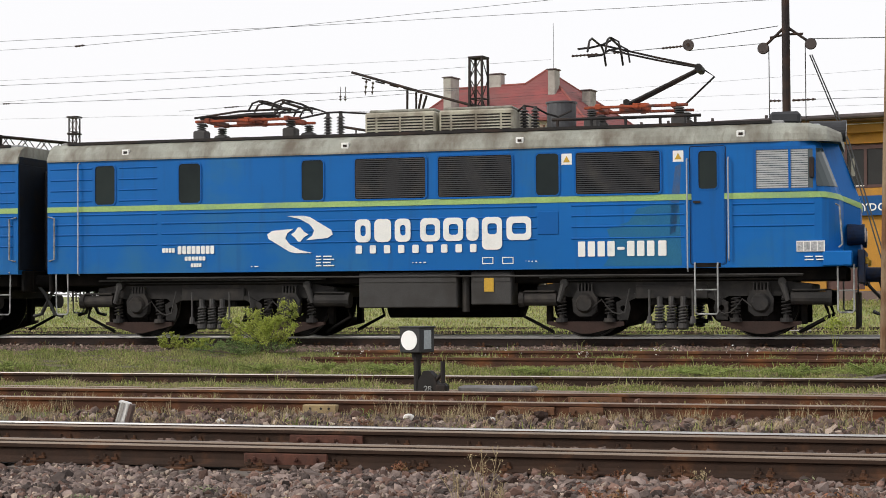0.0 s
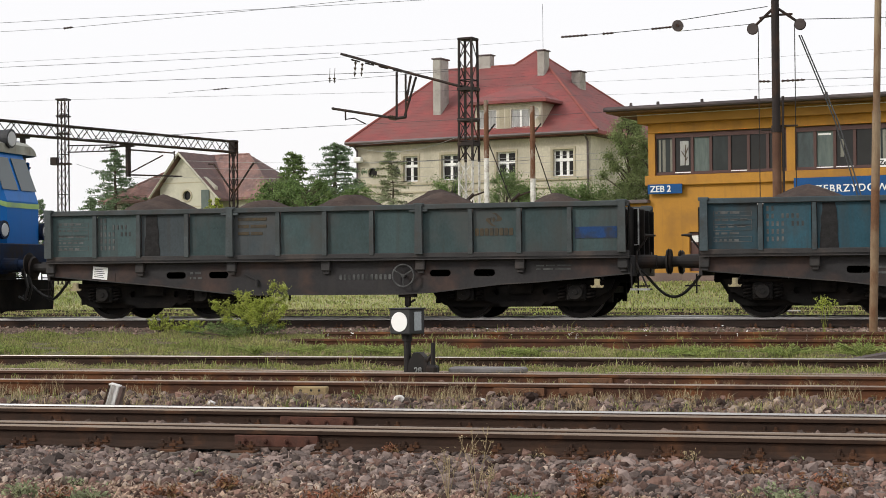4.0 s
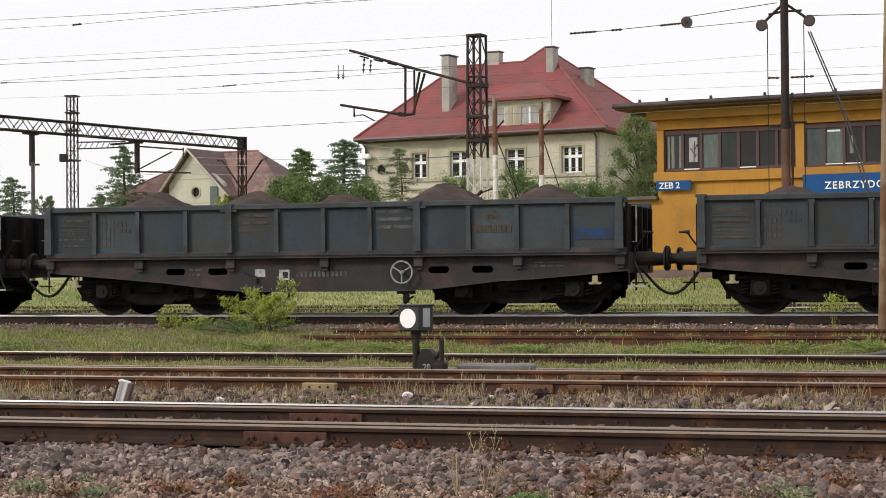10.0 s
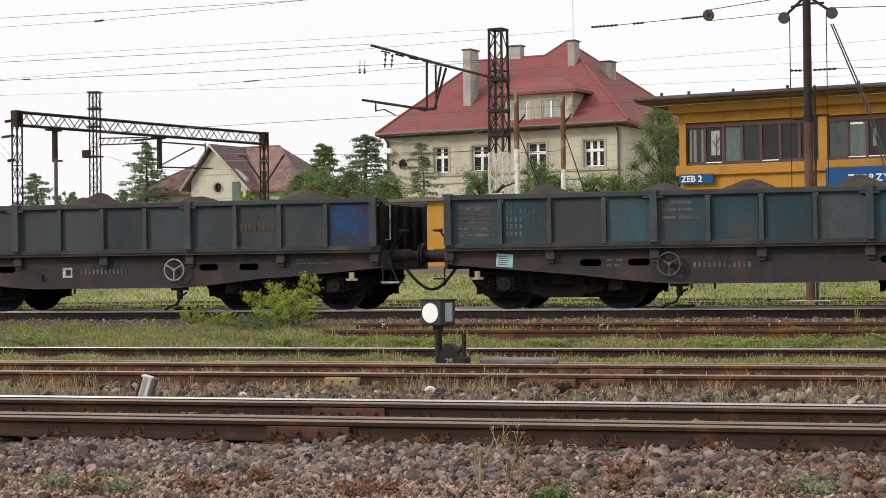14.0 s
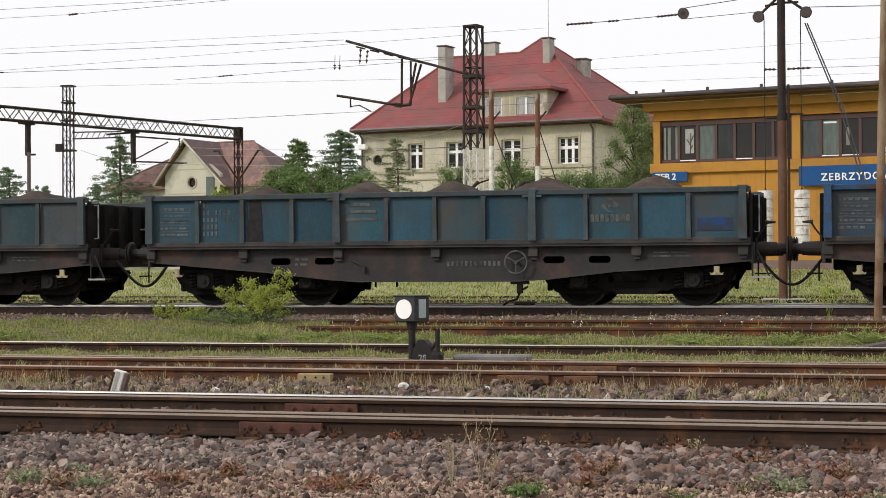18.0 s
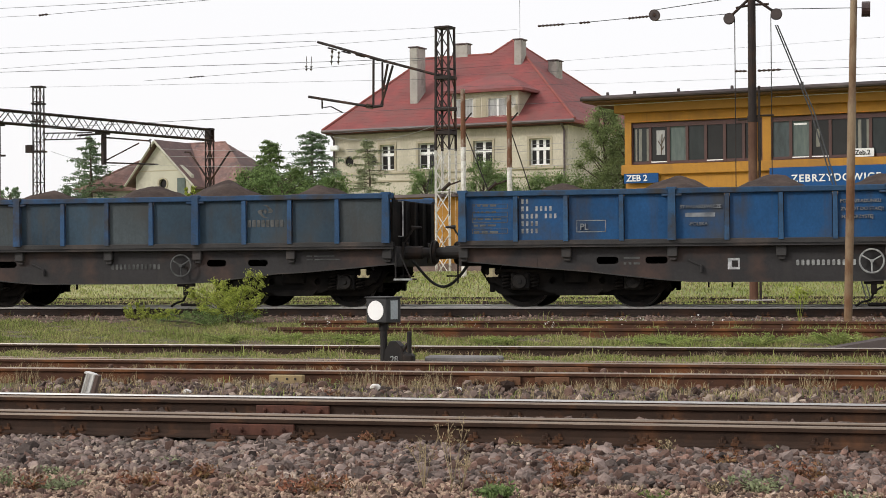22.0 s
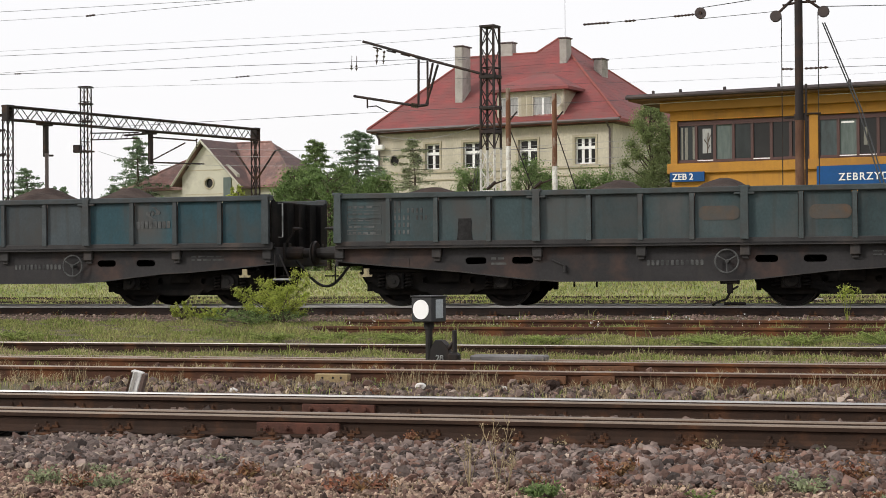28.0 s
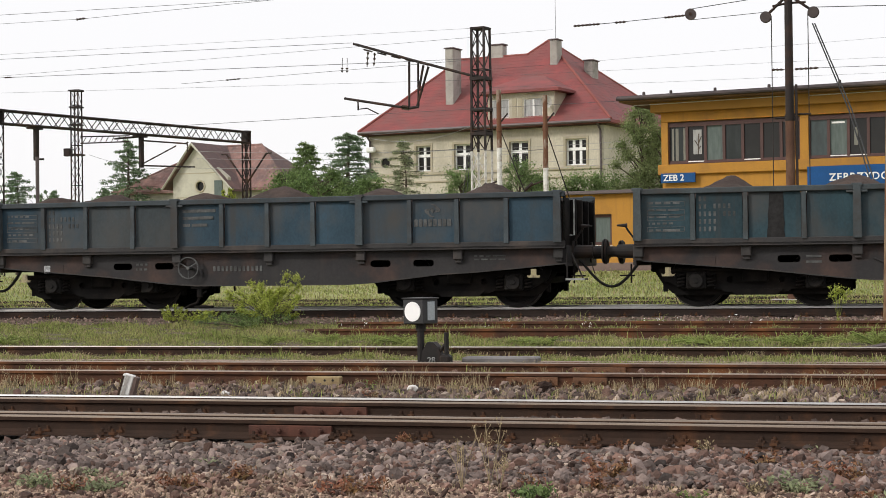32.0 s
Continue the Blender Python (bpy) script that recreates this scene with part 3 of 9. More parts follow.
def wagon_bogie(parent, x):
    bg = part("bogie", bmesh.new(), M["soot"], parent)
    me = bg.data
    bg.location = (x, 0, 0)
    bm = bmesh.new()
    for s in (-1, 1):
        # pressed side frame, deep between the axles and raised at its ends
        plate(bm, [(-1.66, 0.66), (-1.60, 0.50), (-1.36, 0.36), (-1.18, 0.30), (-0.62, 0.30), (-0.5, 0.25), (0.5, 0.25), (0.62, 0.30), (1.18, 0.30), (1.36, 0.36), (1.60, 0.50), (1.66, 0.66)], [ring(-0.44, 0.46, 0.06, 10), ring(0.44, 0.46, 0.06, 10)], s * 1.02, s * 0.95)
        box(bm, -1.5, s * 1.02, 0.60, 1.5, s * 1.07, 0.66, 0.01)
        plate(bm, [(-0.45, 0.30), (-0.34, 0.20), (0.34, 0.20), (0.45, 0.30)], [], s * 1.06, s * 0.98)
        # brake rigging just outside the wheels
        plate(bm, [(-1.74, 0.62), (-1.60, 0.40), (-1.44, 0.24), (-1.30, 0.20), (1.30, 0.20), (1.44, 0.24), (1.60, 0.40), (1.74, 0.62)], [], s * 0.90, s * 0.86)
    box(bm, -0.22, -1.1, 0.42, 0.22, 1.1, 0.72, 0.02)
    for sx in (-1.5, 1.5):
        box(bm, sx - 0.05, -1.0, 0.42, sx + 0.05, 1.0, 0.54, 0.01)
    for s in (-1, 1):       # brake beams and hangers between the wheels and outside
        for bx in (-0.42, 0.42, -1.56, 1.56):
            box(bm, bx - 0.04, s * 0.80 - 0.06, 0.26, bx + 0.04, s * 0.80 + 0.06, 0.62, 0.01)
        rod(bm, (-1.5, s * 0.3, 0.3), (1.5, s * 0.3, 0.3), 0.025, n=6)
    bm.to_mesh(me)
    bm.free()
    for s in (-1, 1):
        for ax in (-1.0, 1.0):
            b2 = bmesh.new()
            box(b2, ax - 0.17, s * 1.0, 0.30, ax + 0.17, s * 1.13, 0.60, 0.03)
            rod(b2, (ax, s * 1.13, 0.45), (ax, s * 1.19, 0.45), 0.135, 0.12, 16)
            rod(b2, (ax, s * 1.19, 0.45), (ax, s * 1.205, 0.45), 0.05, 0.045, 8)
            part("axle_box", b2, M["axle_grime"], bg)
            for dx in (-0.25, 0.25):
                b3 = bmesh.new()
                coil_spring(b3, ax + dx, s * 1.06, 0.32, 0.56, 0.07, 4, 0.017, 8)
                part("spring", b3, M["soot"], bg)
    for ax in (-1.0, 1.0):
        ws = part("wheelset", wheelset_mesh(), [M["wheel_steel"], M["tread"]], bg)
        ws.location = (ax, 0, 0.46)
    return bg


def buffer(parent, x, y, z, out, mat, length=0.56):
    """A buffer: base plate, housing, plunger and round head. out: +1 or -1 along x."""
    bm = bmesh.new()
    box(bm, x, y - 0.19, z - 0.19, x + out * 0.03, y + 0.19, z + 0.19, 0.01)
    rod(bm, (x, y, z), (x + out * length * 0.62, y, z), 0.125, 0.115, 16)
    rod(bm, (x + out * length * 0.55, y, z), (x + out * length * 0.93, y, z), 0.09, 0.09, 14)
    b = part("buffer", bm, mat, parent)
    bm = bmesh.new()
    rod(bm, (x + out * length * 0.92, y, z), (x + out * (length - 0.012), y, z), 0.20, 0.225, 20)
    rod(bm, (x + out * (length - 0.012), y, z), (x + out * length, y, z), 0.225, 0.18, 20)
    part("buffer_head", bm, M["steel_dark"], b)
    return b


def bars(bm, x, z, w, rows, row_h, y, gap=0.42, words=3, seed=0, thick=0.008):
    """Rows of unreadable writing as short raised bars."""
    rg = random.Random(seed)
    for r in range(rows):
        zz = z - r * row_h
        xx = x
        k = rg.randint(max(1, words - 1), words + 1)
        cuts = sorted(rg.uniform(0.2, 1.0) for _ in range(k))
        tot = sum(cuts)
        room = w * rg.uniform(0.7, 1.0)
        for c in cuts:
            ww = (room - 0.04 * (k - 1)) * c / tot
            box(bm, xx, y - thick, zz - row_h * gap, xx + ww, y, zz)
            xx += ww + 0.04


def emblem(bm, x, z, s, y, t=0.008, sz=None):
    """Two curved leaves round a small lozenge."""
    up = [(0.30, 0.53), (0.56, 0.53), (0.66, 0.50), (1.0, 0.20), (1.02, 0.10), (0.94, 0.02), (0.60, -0.02), (0.70, 0.08), (0.73, 0.20), (0.66, 0.33), (0.50, 0.46)]
    lo = [(-a + 1.0, -b + 0.22) for a, b in up]
    loz = [(0.36, 0.11), (0.42, 0.17), (0.47, 0.27), (0.51, 0.27), (0.57, 0.17), (0.64, 0.11), (0.57, 0.05), (0.51, -0.05), (0.47, -0.05), (0.42, 0.05)]
    for lp in (up, lo, loz):
        plate(bm, [(x + a * s, z + b * (sz or s)) for a, b in lp], [], y - t, y)


def word_blocks(bm, x, z, w, h, n, y, t=0.008, gap=0.22):
    """A word as n plain blocks."""
    step = w / n
    for i in range(n):
        plate(bm, rect(x + i * step, z, x + (i + 1) * step - step * gap, z + h, min(h, step) * 0.18, 2), [], y - t, y)


def build_wagon():
    w = thing("open_wagon", "low-sided open freight wagon loaded with dark ore", "freight wagon", group="wagons of the train")
    # fish-bellied solebars with slotted holes
    belly = [(0.0, 1.05), (0.0, 0.80), (0.75, 0.735), (1.7, 0.655), (2.3, 0.605), (2.9, 0.535), (3.5, 0.468), (4.05, 0.43), (6.95, 0.43), (7.5, 0.462), (8.1, 0.528), (8.7, 0.595), (9.3, 0.625), (10.2, 0.695), (11.0, 0.765), (11.0, 1.05)]
    slots = [rect(cx - 0.19, 0.745, cx + 0.19, 0.865, 0.055) for cx in (2.58, 3.42, 7.62, 8.42)]
    for s in (-1, 1):
        bm = plate(bmesh.new(), belly, slots, s * 1.35, s * 1.33)
        part("solebar", bm, M["wagon_frame"], w)
        bm = bmesh.new()
        strips = [[bm.verts.new((px, s * yy, pz + dz)) for px, pz in belly[1:-1]] for yy, dz in ((1.37, -0.003), (1.37, 0.016), (1.20, 0.016), (1.20, -0.003))]
        for q in range(4):
            for i in range(len(belly) - 3):
                bm.faces.new((strips[q][i], strips[q][i + 1], strips[(q + 1) % 4][i + 1], strips[(q + 1) % 4][i]))
        bmesh.ops.recalc_face_normals(bm, faces=bm.faces[:])
        part("bottom_flange", bm, M["wagon_ledge"], w)
        bm = B(0.0, s * 1.33, 1.05, WAGON, s * 1.50, 1.075, 0.004)
        box(bm, 0.0, s * 1.47, 1.035, WAGON, s * 1.50, 1.075, 0.004)
        part("lower_ledge", bm, M["wagon_ledge"], w)
        bm = B(0.0, s * 1.36, 1.075, WAGON, s * 1.47, 1.165, 0.01)
        part("side_rail", bm, M["wagon_ledge"], w)
        bm = B(0.0, s * 1.40, 1.925, WAGON, s * 1.50, 2.022, 0.012)
        c = part("top_rail", bm, M["wagon_rib"], w)
        for i, px in enumerate(POSTS):
            heavy = i in (0, 4, 8, 12)
            half = 0.07 if heavy else 0.042
            bm = bmesh.new()
            top = 1.995 if heavy else 1.925
            plate(bm, [(px - half, 1.14), (px + half, 1.14), (px + half * 0.86, top), (px - half * 0.86, top)], [], s * 1.43, s * (1.53 if heavy else 1.49))
            if heavy:
                box(bm, px - half - 0.02, s * 1.42, 1.985, px + half + 0.02, s * 1.53, 2.04, 0.01)
                if 0 < i < 12:
                    box(bm, px - half - 0.10, s * 1.45, 1.885, px + half + 0.10, s * 1.515, 1.925, 0.008)
            part("stanchion", bm, M["wagon_rib"], w)
            if i % 2 == 0:
                bm = B(px - 0.085, s * 1.34, 0.86, px + 0.085, s * 1.44, 1.06, 0.012)
                box(bm, px - 0.05, s * 1.35, 0.80, px + 0.06, s * 1.40, 0.87, 0.01)
                part("stake_pocket", bm, M["wagon_ledge"], w)
        for i in range(12):
            a, b = POSTS[i] + 0.05, POSTS[i + 1] - 0.05
            bm = B(a, s * 1.415, 1.155, b, s * 1.43, 1.93)
            box(bm, a, s * 1.425, 1.655, b, s * 1.4325, 1.663)
            part("side_panel", bm, M["wagon_paint"], w)
    # ends
    for x, out in ((0.0, -1), (WAGON, 1)):
        bm = plate(bmesh.new(), [(-1.46, 1.05), (1.46, 1.05), (1.46, 1.99), (1.30, 1.91), (-1.30, 1.91), (-1.46, 1.99)], [], 0, 0.03)
        bmesh.ops.rotate(bm, verts=bm.verts[:], matrix=Matrix.Rotation(radians(90), 3, "Z"))
        bmesh.ops.translate(bm, verts=bm.verts[:], vec=(x + (0.03 if out < 0 else 0.0), 0, 0))
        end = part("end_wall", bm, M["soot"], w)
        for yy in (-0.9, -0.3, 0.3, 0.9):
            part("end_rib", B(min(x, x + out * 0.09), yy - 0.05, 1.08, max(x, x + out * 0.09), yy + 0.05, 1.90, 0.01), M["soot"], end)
        part("headstock", B(x - out * 0.02, -1.36, 0.72, x + out * 0.04, 1.36, 1.08, 0.01), M["wagon_frame"], w)
        for yy in (-0.875, 0.875):
            buffer(w, x + out * 0.04, yy, 0.97, out, M["steel_dark"])
        bm = bmesh.new()
        box(bm, x + out * 0.02, -0.06, 0.90, x + out * 0.30, 0.06, 1.0, 0.01)
        tube(bm, [(x + out * 0.30, 0, 0.95), (x + out * 0.36, 0, 1.02), (x + out * 0.40, 0, 0.95), (x + out * 0.34, 0, 0.88)], 0.025, 6)
        part("coupling_hook", bm, M["soot"], w)
        # brake hose hanging to the joint in mid gap
        pts = []
        for i in range(13):
            u = i / 12
            pts.append((x + out * (0.04 + 0.56 * u), -0.35 + 0.1 * u, 0.83 - 0.48 * math.sin(u * math.pi / 2) ** 1.1))
        part("brake_hose", tube(bmesh.new(), pts, 0.028, 6), M["rubber"], w)
        bm = bmesh.new()
        rod(bm, (x + out * 0.10, -1.18, 0.75), (x + out * 0.10, -1.18, 0.42), 0.015, n=6)
        rod(bm, (x + out * 0.04, -1.18, 0.55), (x + out * 0.30, -1.18, 0.55), 0.015, n=6)
        part("shunting_rod", bm, M["soot"], w)
        # end valve horns
        bm = bmesh.new()
        tube(bm, [(x + out * 0.05, -0.95, 1.15), (x + out * 0.18, -0.95, 1.32), (x + out * 0.24, -0.95, 1.42)], 0.018, 6)
        rod(bm, (x + out * 0.20, -0.95, 1.42), (x + out * 0.38, -0.95, 1.42), 0.035, 0.015, 8)
        part("lamp_bracket", bm, M["steel_dark"], w)
    hb = tube(bmesh.new(), [(11.05, -1.30, 1.88), (11.13, -1.30, 1.88), (11.13, -1.30, 1.26), (11.05, -1.30, 1.26)], 0.014, 6)
    part("handrail", hb, M["mark_white"], w, "white grab rail")
    bm = B(11.0, -1.45, 0.48, 11.34, -1.15, 0.51, 0.005)
    rod(bm, (11.02, -1.40, 0.5), (11.02, -1.40, 0.95), 0.015, n=6)
    rod(bm, (11.30, -1.40, 0.5), (11.10, -1.40, 0.95), 0.015, n=6)
    st = part("shunter_step", bm, M["steel_dark"], w)
    part("step_edge", B(11.0, -1.462, 0.478, 11.34, -1.45, 0.512), M["mark_white"], st)
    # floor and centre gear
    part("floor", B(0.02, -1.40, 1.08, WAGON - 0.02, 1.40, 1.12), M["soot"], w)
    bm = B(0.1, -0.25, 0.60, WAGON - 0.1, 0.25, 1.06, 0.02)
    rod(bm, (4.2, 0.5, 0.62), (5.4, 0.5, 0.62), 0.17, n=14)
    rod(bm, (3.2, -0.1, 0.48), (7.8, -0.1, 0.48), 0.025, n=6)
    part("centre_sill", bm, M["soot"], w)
    for cx in (2.0, 9.0):
        wagon_bogie(w, cx)
    # tow hooks
    for hx in (0.56, 10.42):
        bm = plate(bmesh.new(), [(hx - 0.045, 0.68), (hx - 0.045, 0.585), (hx - 0.075, 0.56), (hx - 0.115, 0.575), (hx - 0.10, 0.53), (hx + 0.10, 0.53), (hx + 0.115, 0.575), (hx + 0.075, 0.56), (hx + 0.045, 0.585), (hx + 0.05, 0.68)], [], -1.40, -1.36)
        part("tow_hook", bm, M["mark_yellow"], w, "yellow painted rope hook")
    for lx in (4.45, 4.85):
        part("pipe_bracket", B(lx - 0.2, -1.0, 0.33, lx - 0.17, -0.97, 0.46), M["soot"], w)
    bm = bmesh.new()
    rod(bm, (3.95, -1.36, 0.80), (4.18, -1.36, 0.70), 0.02, n=6)
    rod(bm, (4.18, -1.38, 0.70), (4.18, -1.38, 0.60), 0.03, n=8)
    part("brake_lever", bm, M["wagon_frame"], w)
    return w


def brake_regulator(w, x):
    """Hanging brake gear beside a bogie: bracket, hanger, lever and shoe over the rail."""
    bm = B(x - 0.16, -1.34, 0.38, x + 0.16, -1.22, 0.44, 0.01)
    box(bm, x - 0.05, -1.32, 0.22, x + 0.05, -1.24, 0.39, 0.01)
    rod(bm, (x, -1.28, 0.26), (x + 0.14, -1.28, 0.34), 0.02, n=6)
    rg = part("brake_regulator", bm, M["soot"], w)
    bm = bmesh.new()
    tube(bm, [(x, -1.28, 0.24), (x - 0.06, -1.28, 0.12), (x - 0.20, -1.28, 0.08), (x - 0.30, -1.28, 0.02)], 0.022, 6)
    box(bm, x - 0.10, -1.33, 0.02, x + 0.26, -1.23, 0.07, 0.012)
    part("lever", bm, M["soot"], rg)


def handwheel(w, x, z=0.765):
    bm = bmesh.new()
    R, r, n, k = 0.195, 0.016, 28, 6
    vs = []
    for i in range(n):
        a = 2 * math.pi * i / n
        vs.append([bm.verts.new(((R + r * math.cos(2 * math.pi * j / k)) * math.cos(a) + x, -1.46 + r * math.sin(2 * math.pi * j / k), (R + r * math.cos(2 * math.pi * j / k)) * math.sin(a) + z)) for j in range(k)])
    for i in range(n):
        for j in range(k):
            bm.faces.new((vs[i][j], vs[(i + 1) % n][j], vs[(i + 1) % n][(j + 1) % k], vs[i][(j + 1) % k]))
    for a in (30, 150, 270):
        rod(bm, (x, -1.46, z), (x + R * math.cos(radians(a)), -1.46, z + R * math.sin(radians(a))), 0.013, n=6)
    rod(bm, (x, -1.49, z), (x, -1.35, z), 0.032, n=10)
    return bm


def ore_load(k, heaps, low):
    """Heaps of crushed ore that stand above the wagon's sides."""
    rg = np.random.default_rng(100 + k)
    nx, ny = 150, 30
    xs, ys = np.linspace(0.06, WAGON - 0.06, nx), np.linspace(-1.38, 1.38, ny)
    X, Y = np.meshgrid(xs, ys, indexing="ij")
    Z = np.full_like(X, low)
    for cx, h, wd in heaps:
        d = np.sqrt(((X - cx) / wd) ** 2 + (Y / 1.35) ** 2)
        Z = np.maximum(Z, low + (h - low) * np.clip(1.16 - np.sqrt(d * d + 0.0256), 0, 1.0))
    Z = np.minimum(Z, Z.max() - 0.0)
    Z += rg.normal(0, 0.008, Z.shape)
    for i in range(6):
        Z += 0.012 * np.sin(X * rg.uniform(2, 9) + rg.uniform(0, 6)) * np.sin(Y * rg.uniform(3, 9) + rg.uniform(0, 6))
    verts = np.stack([X, Y, Z], 2).reshape(-1, 3)
    i, j = np.meshgrid(np.arange(nx - 1), np.arange(ny - 1), indexing="ij")
    a = (i * ny + j).reshape(-1)
    faces = np.stack([a, a + ny, a + ny + 1, a + 1], 1).tolist()
    base = verts.copy()
    base[:, 2] = 1.125
    nb = len(verts)
    rim = [i * ny for i in range(nx)] + [(nx - 1) * ny + j for j in range(1, ny)] + [i * ny + ny - 1 for i in range(nx - 2, -1, -1)] + [j for j in range(ny - 2, 0, -1)]
    low_rim = base[rim]
    allv = np.concatenate([verts, low_rim]).tolist()
    m = len(rim)
    for q in range(m):
        faces.append((rim[q], nb + q, nb + (q + 1) % m, rim[(q + 1) % m]))
    ob = raw("ore_load", allv, faces, M["ore"], True)
    return tagged(ob, "dark brown crushed ore heaped in a wagon", "ore load", group="loads of the wagons")


BLUE, TEAL, GREY, GREEN = (0.019, 0.092, 0.235), (0.034, 0.102, 0.138), (0.066, 0.082, 0.090), (0.060, 0.092, 0.097)
# per wagon: paint of sides, paint of ribs, handwheel place, heaps (place, height, half length)
WAGONS = [
    ((0.062, 0.098, 0.100), (0.05, 0.08, 0.082), 6.97, [(1.73, 2.36, 0.86), (3.86, 2.24, 0.73), (5.55, 2.32, 0.86), (7.28, 2.35, 0.86), (9.49, 2.23, 0.73)], GREY),
    (TEAL, (0.035, 0.085, 0.105), 3.95, [(1.75, 2.3, 0.86), (3.64, 2.28, 0.73), (5.63, 2.38, 0.86), (7.38, 2.34, 0.86), (9.41, 2.33, 0.86)], GREY),
    ((0.056, 0.078, 0.094), (0.040, 0.066, 0.078), 6.97, [(1.64, 2.34, 0.86), (3.68, 2.32, 0.86), (5.45, 2.25, 0.73), (7.4, 2.41, 0.86), (9.34, 2.33, 0.86)], GREY),
    ((0.054, 0.072, 0.086), (0.040, 0.060, 0.072), 6.97, [(1.42, 2.23, 0.73), (4.68, 2.28, 0.73), (6.89, 2.18, 0.73), (9.08, 2.27, 0.73)], GREY),
    ((0.040, 0.086, 0.108), (0.038, 0.072, 0.088), 3.95, [(1.54, 2.24, 0.73), (3.69, 2.22, 0.73), (5.19, 2.25, 0.73), (7.1, 2.27, 0.73), (9.19, 2.23, 0.73)], GREY),
    ((0.034, 0.090, 0.128), (0.030, 0.080, 0.105), 6.97, [(1.77, 2.24, 0.73), (3.78, 2.28, 0.73), (5.51, 2.27, 0.73), (7.22, 2.29, 0.86), (9.22, 2.28, 0.73)], TEAL),
    ((0.040, 0.072, 0.104), (0.020, 0.080, 0.19), 6.97, [(1.97, 2.32, 0.86), (3.68, 2.26, 0.73), (5.85, 2.31, 0.86), (7.32, 2.37, 0.86), (9.2, 2.25, 0.73)], GREY),
    (BLUE, (0.020, 0.085, 0.19), 6.97, [(1.6, 2.21, 0.73), (3.65, 2.28, 0.86), (5.32, 2.29, 0.86), (7.15, 2.27, 0.77), (9, 2.25, 0.73)], BLUE),
    ((0.038, 0.092, 0.112), (0.040, 0.066, 0.074), 6.97, [(0.5, 2.16, 0.73), (1.78, 2.17, 0.73), (3.6, 2.24, 0.73), (5.6, 2.31, 0.86), (7.45, 2.27, 0.73)], GREY),
    (GREEN, (0.050, 0.085, 0.085), 6.97, [(1.46, 2.17, 0.73), (4.9, 2.25, 0.73), (6.76, 2.23, 0.73)], GREEN),
    ((0.038, 0.074, 0.104), (0.032, 0.066, 0.085), 3.95, [(0.6, 2.19, 0.73), (1.76, 2.22, 0.73), (3.75, 2.2, 0.73), (5.3, 2.29, 0.86), (7.28, 2.21, 0.73), (9.35, 2.24, 0.73)], GREY),
    ((0.036, 0.072, 0.088), (0.038, 0.070, 0.080), 6.97, [(1.47, 2.26, 0.73), (3.61, 2.25, 0.73), (6, 2.25, 0.73), (8.4, 2.23, 0.73)], TEAL),
]


DUST = [1.6, 1.2, 1.05, 1.1, 1.2, 1.2, 1.15, 1.1, 1.4, 1.7, 1.35, 1.3]      # how pale each wagon's dust is


def build_wagons():
    base = build_wagon()
    made = [base] + [copy_thing(base, Matrix()) for _ in WAGONS[1:]]
    for k, (paint, rib, wheel_x, heaps, odd) in enumerate(WAGONS):
        rg = random.Random(40 + k)
        w = made[k]
        for o in w.children:
            nm = o.name.split(".")[0]
            if nm == "side_panel":
                c = odd if rg.random() < 0.14 else paint
                q = rg.uniform(0.8, 1.25) * (0.9 if 1 < k < 6 else 1.0)
                o.color = (c[0] * q, c[1] * q, c[2] * q, DUST[k] * rg.uniform(0.8, 1.2))
            elif nm in ("stanchion", "top_rail"):
                q = rg.uniform(1.1, 1.35) * (0.9 if nm == "top_rail" else 1.0) * (0.88 if 1 < k < 6 else 1.0)
                own = 0.8 if k in (6, 7) else 0.4
                o.color = tuple(q * (own * a + (1 - own) * b) for a, b in zip(rib, (0.082, 0.083, 0.084))) + (DUST[k],)
        part("handwheel", handwheel(w, wheel_x), M["mark_white"] if k in (1, 2, 3, 7) else M["mark_faint"], w, "white spoked hand brake wheel" if k in (1, 2, 3, 7) else "dirty hand brake wheel")
        brake_regulator(w, 4.1 if k in (4, 8, 10) else 7.0)
        wagon_marks(w, k, rg)
        load = ore_load(k, heaps, 1.87)
        x0 = FIRST + k * PITCH
        rolling.append((w, x0))
        rolling.append((load, x0))
        if k == 7:
            tagged(w, "bright blue low-sided open wagon with white lettering")
        elif k == 0:
            tagged(w, "grey-green low-sided open wagon behind the locomotive")

STAINS = {0: 2.14, 1: 2.12, 5: 2.12, 6: 2.1, 9: 2.4, 11: 2.38}     # wagon: place of its soot streak
M["patch_rust"] = surface("patch_rust", (0.125, 0.082, 0.054), (0.075, 0.078, 0.072), 5, 0.7, spec=0.2, dirt=(0.08, 0.078, 0.073), amount=0.6, dirt_scale=4)
M["stain"] = surface("stain", (0.020, 0.019, 0.019), (0.036, 0.035, 0.035), 7, 0.8, spec=0.1)


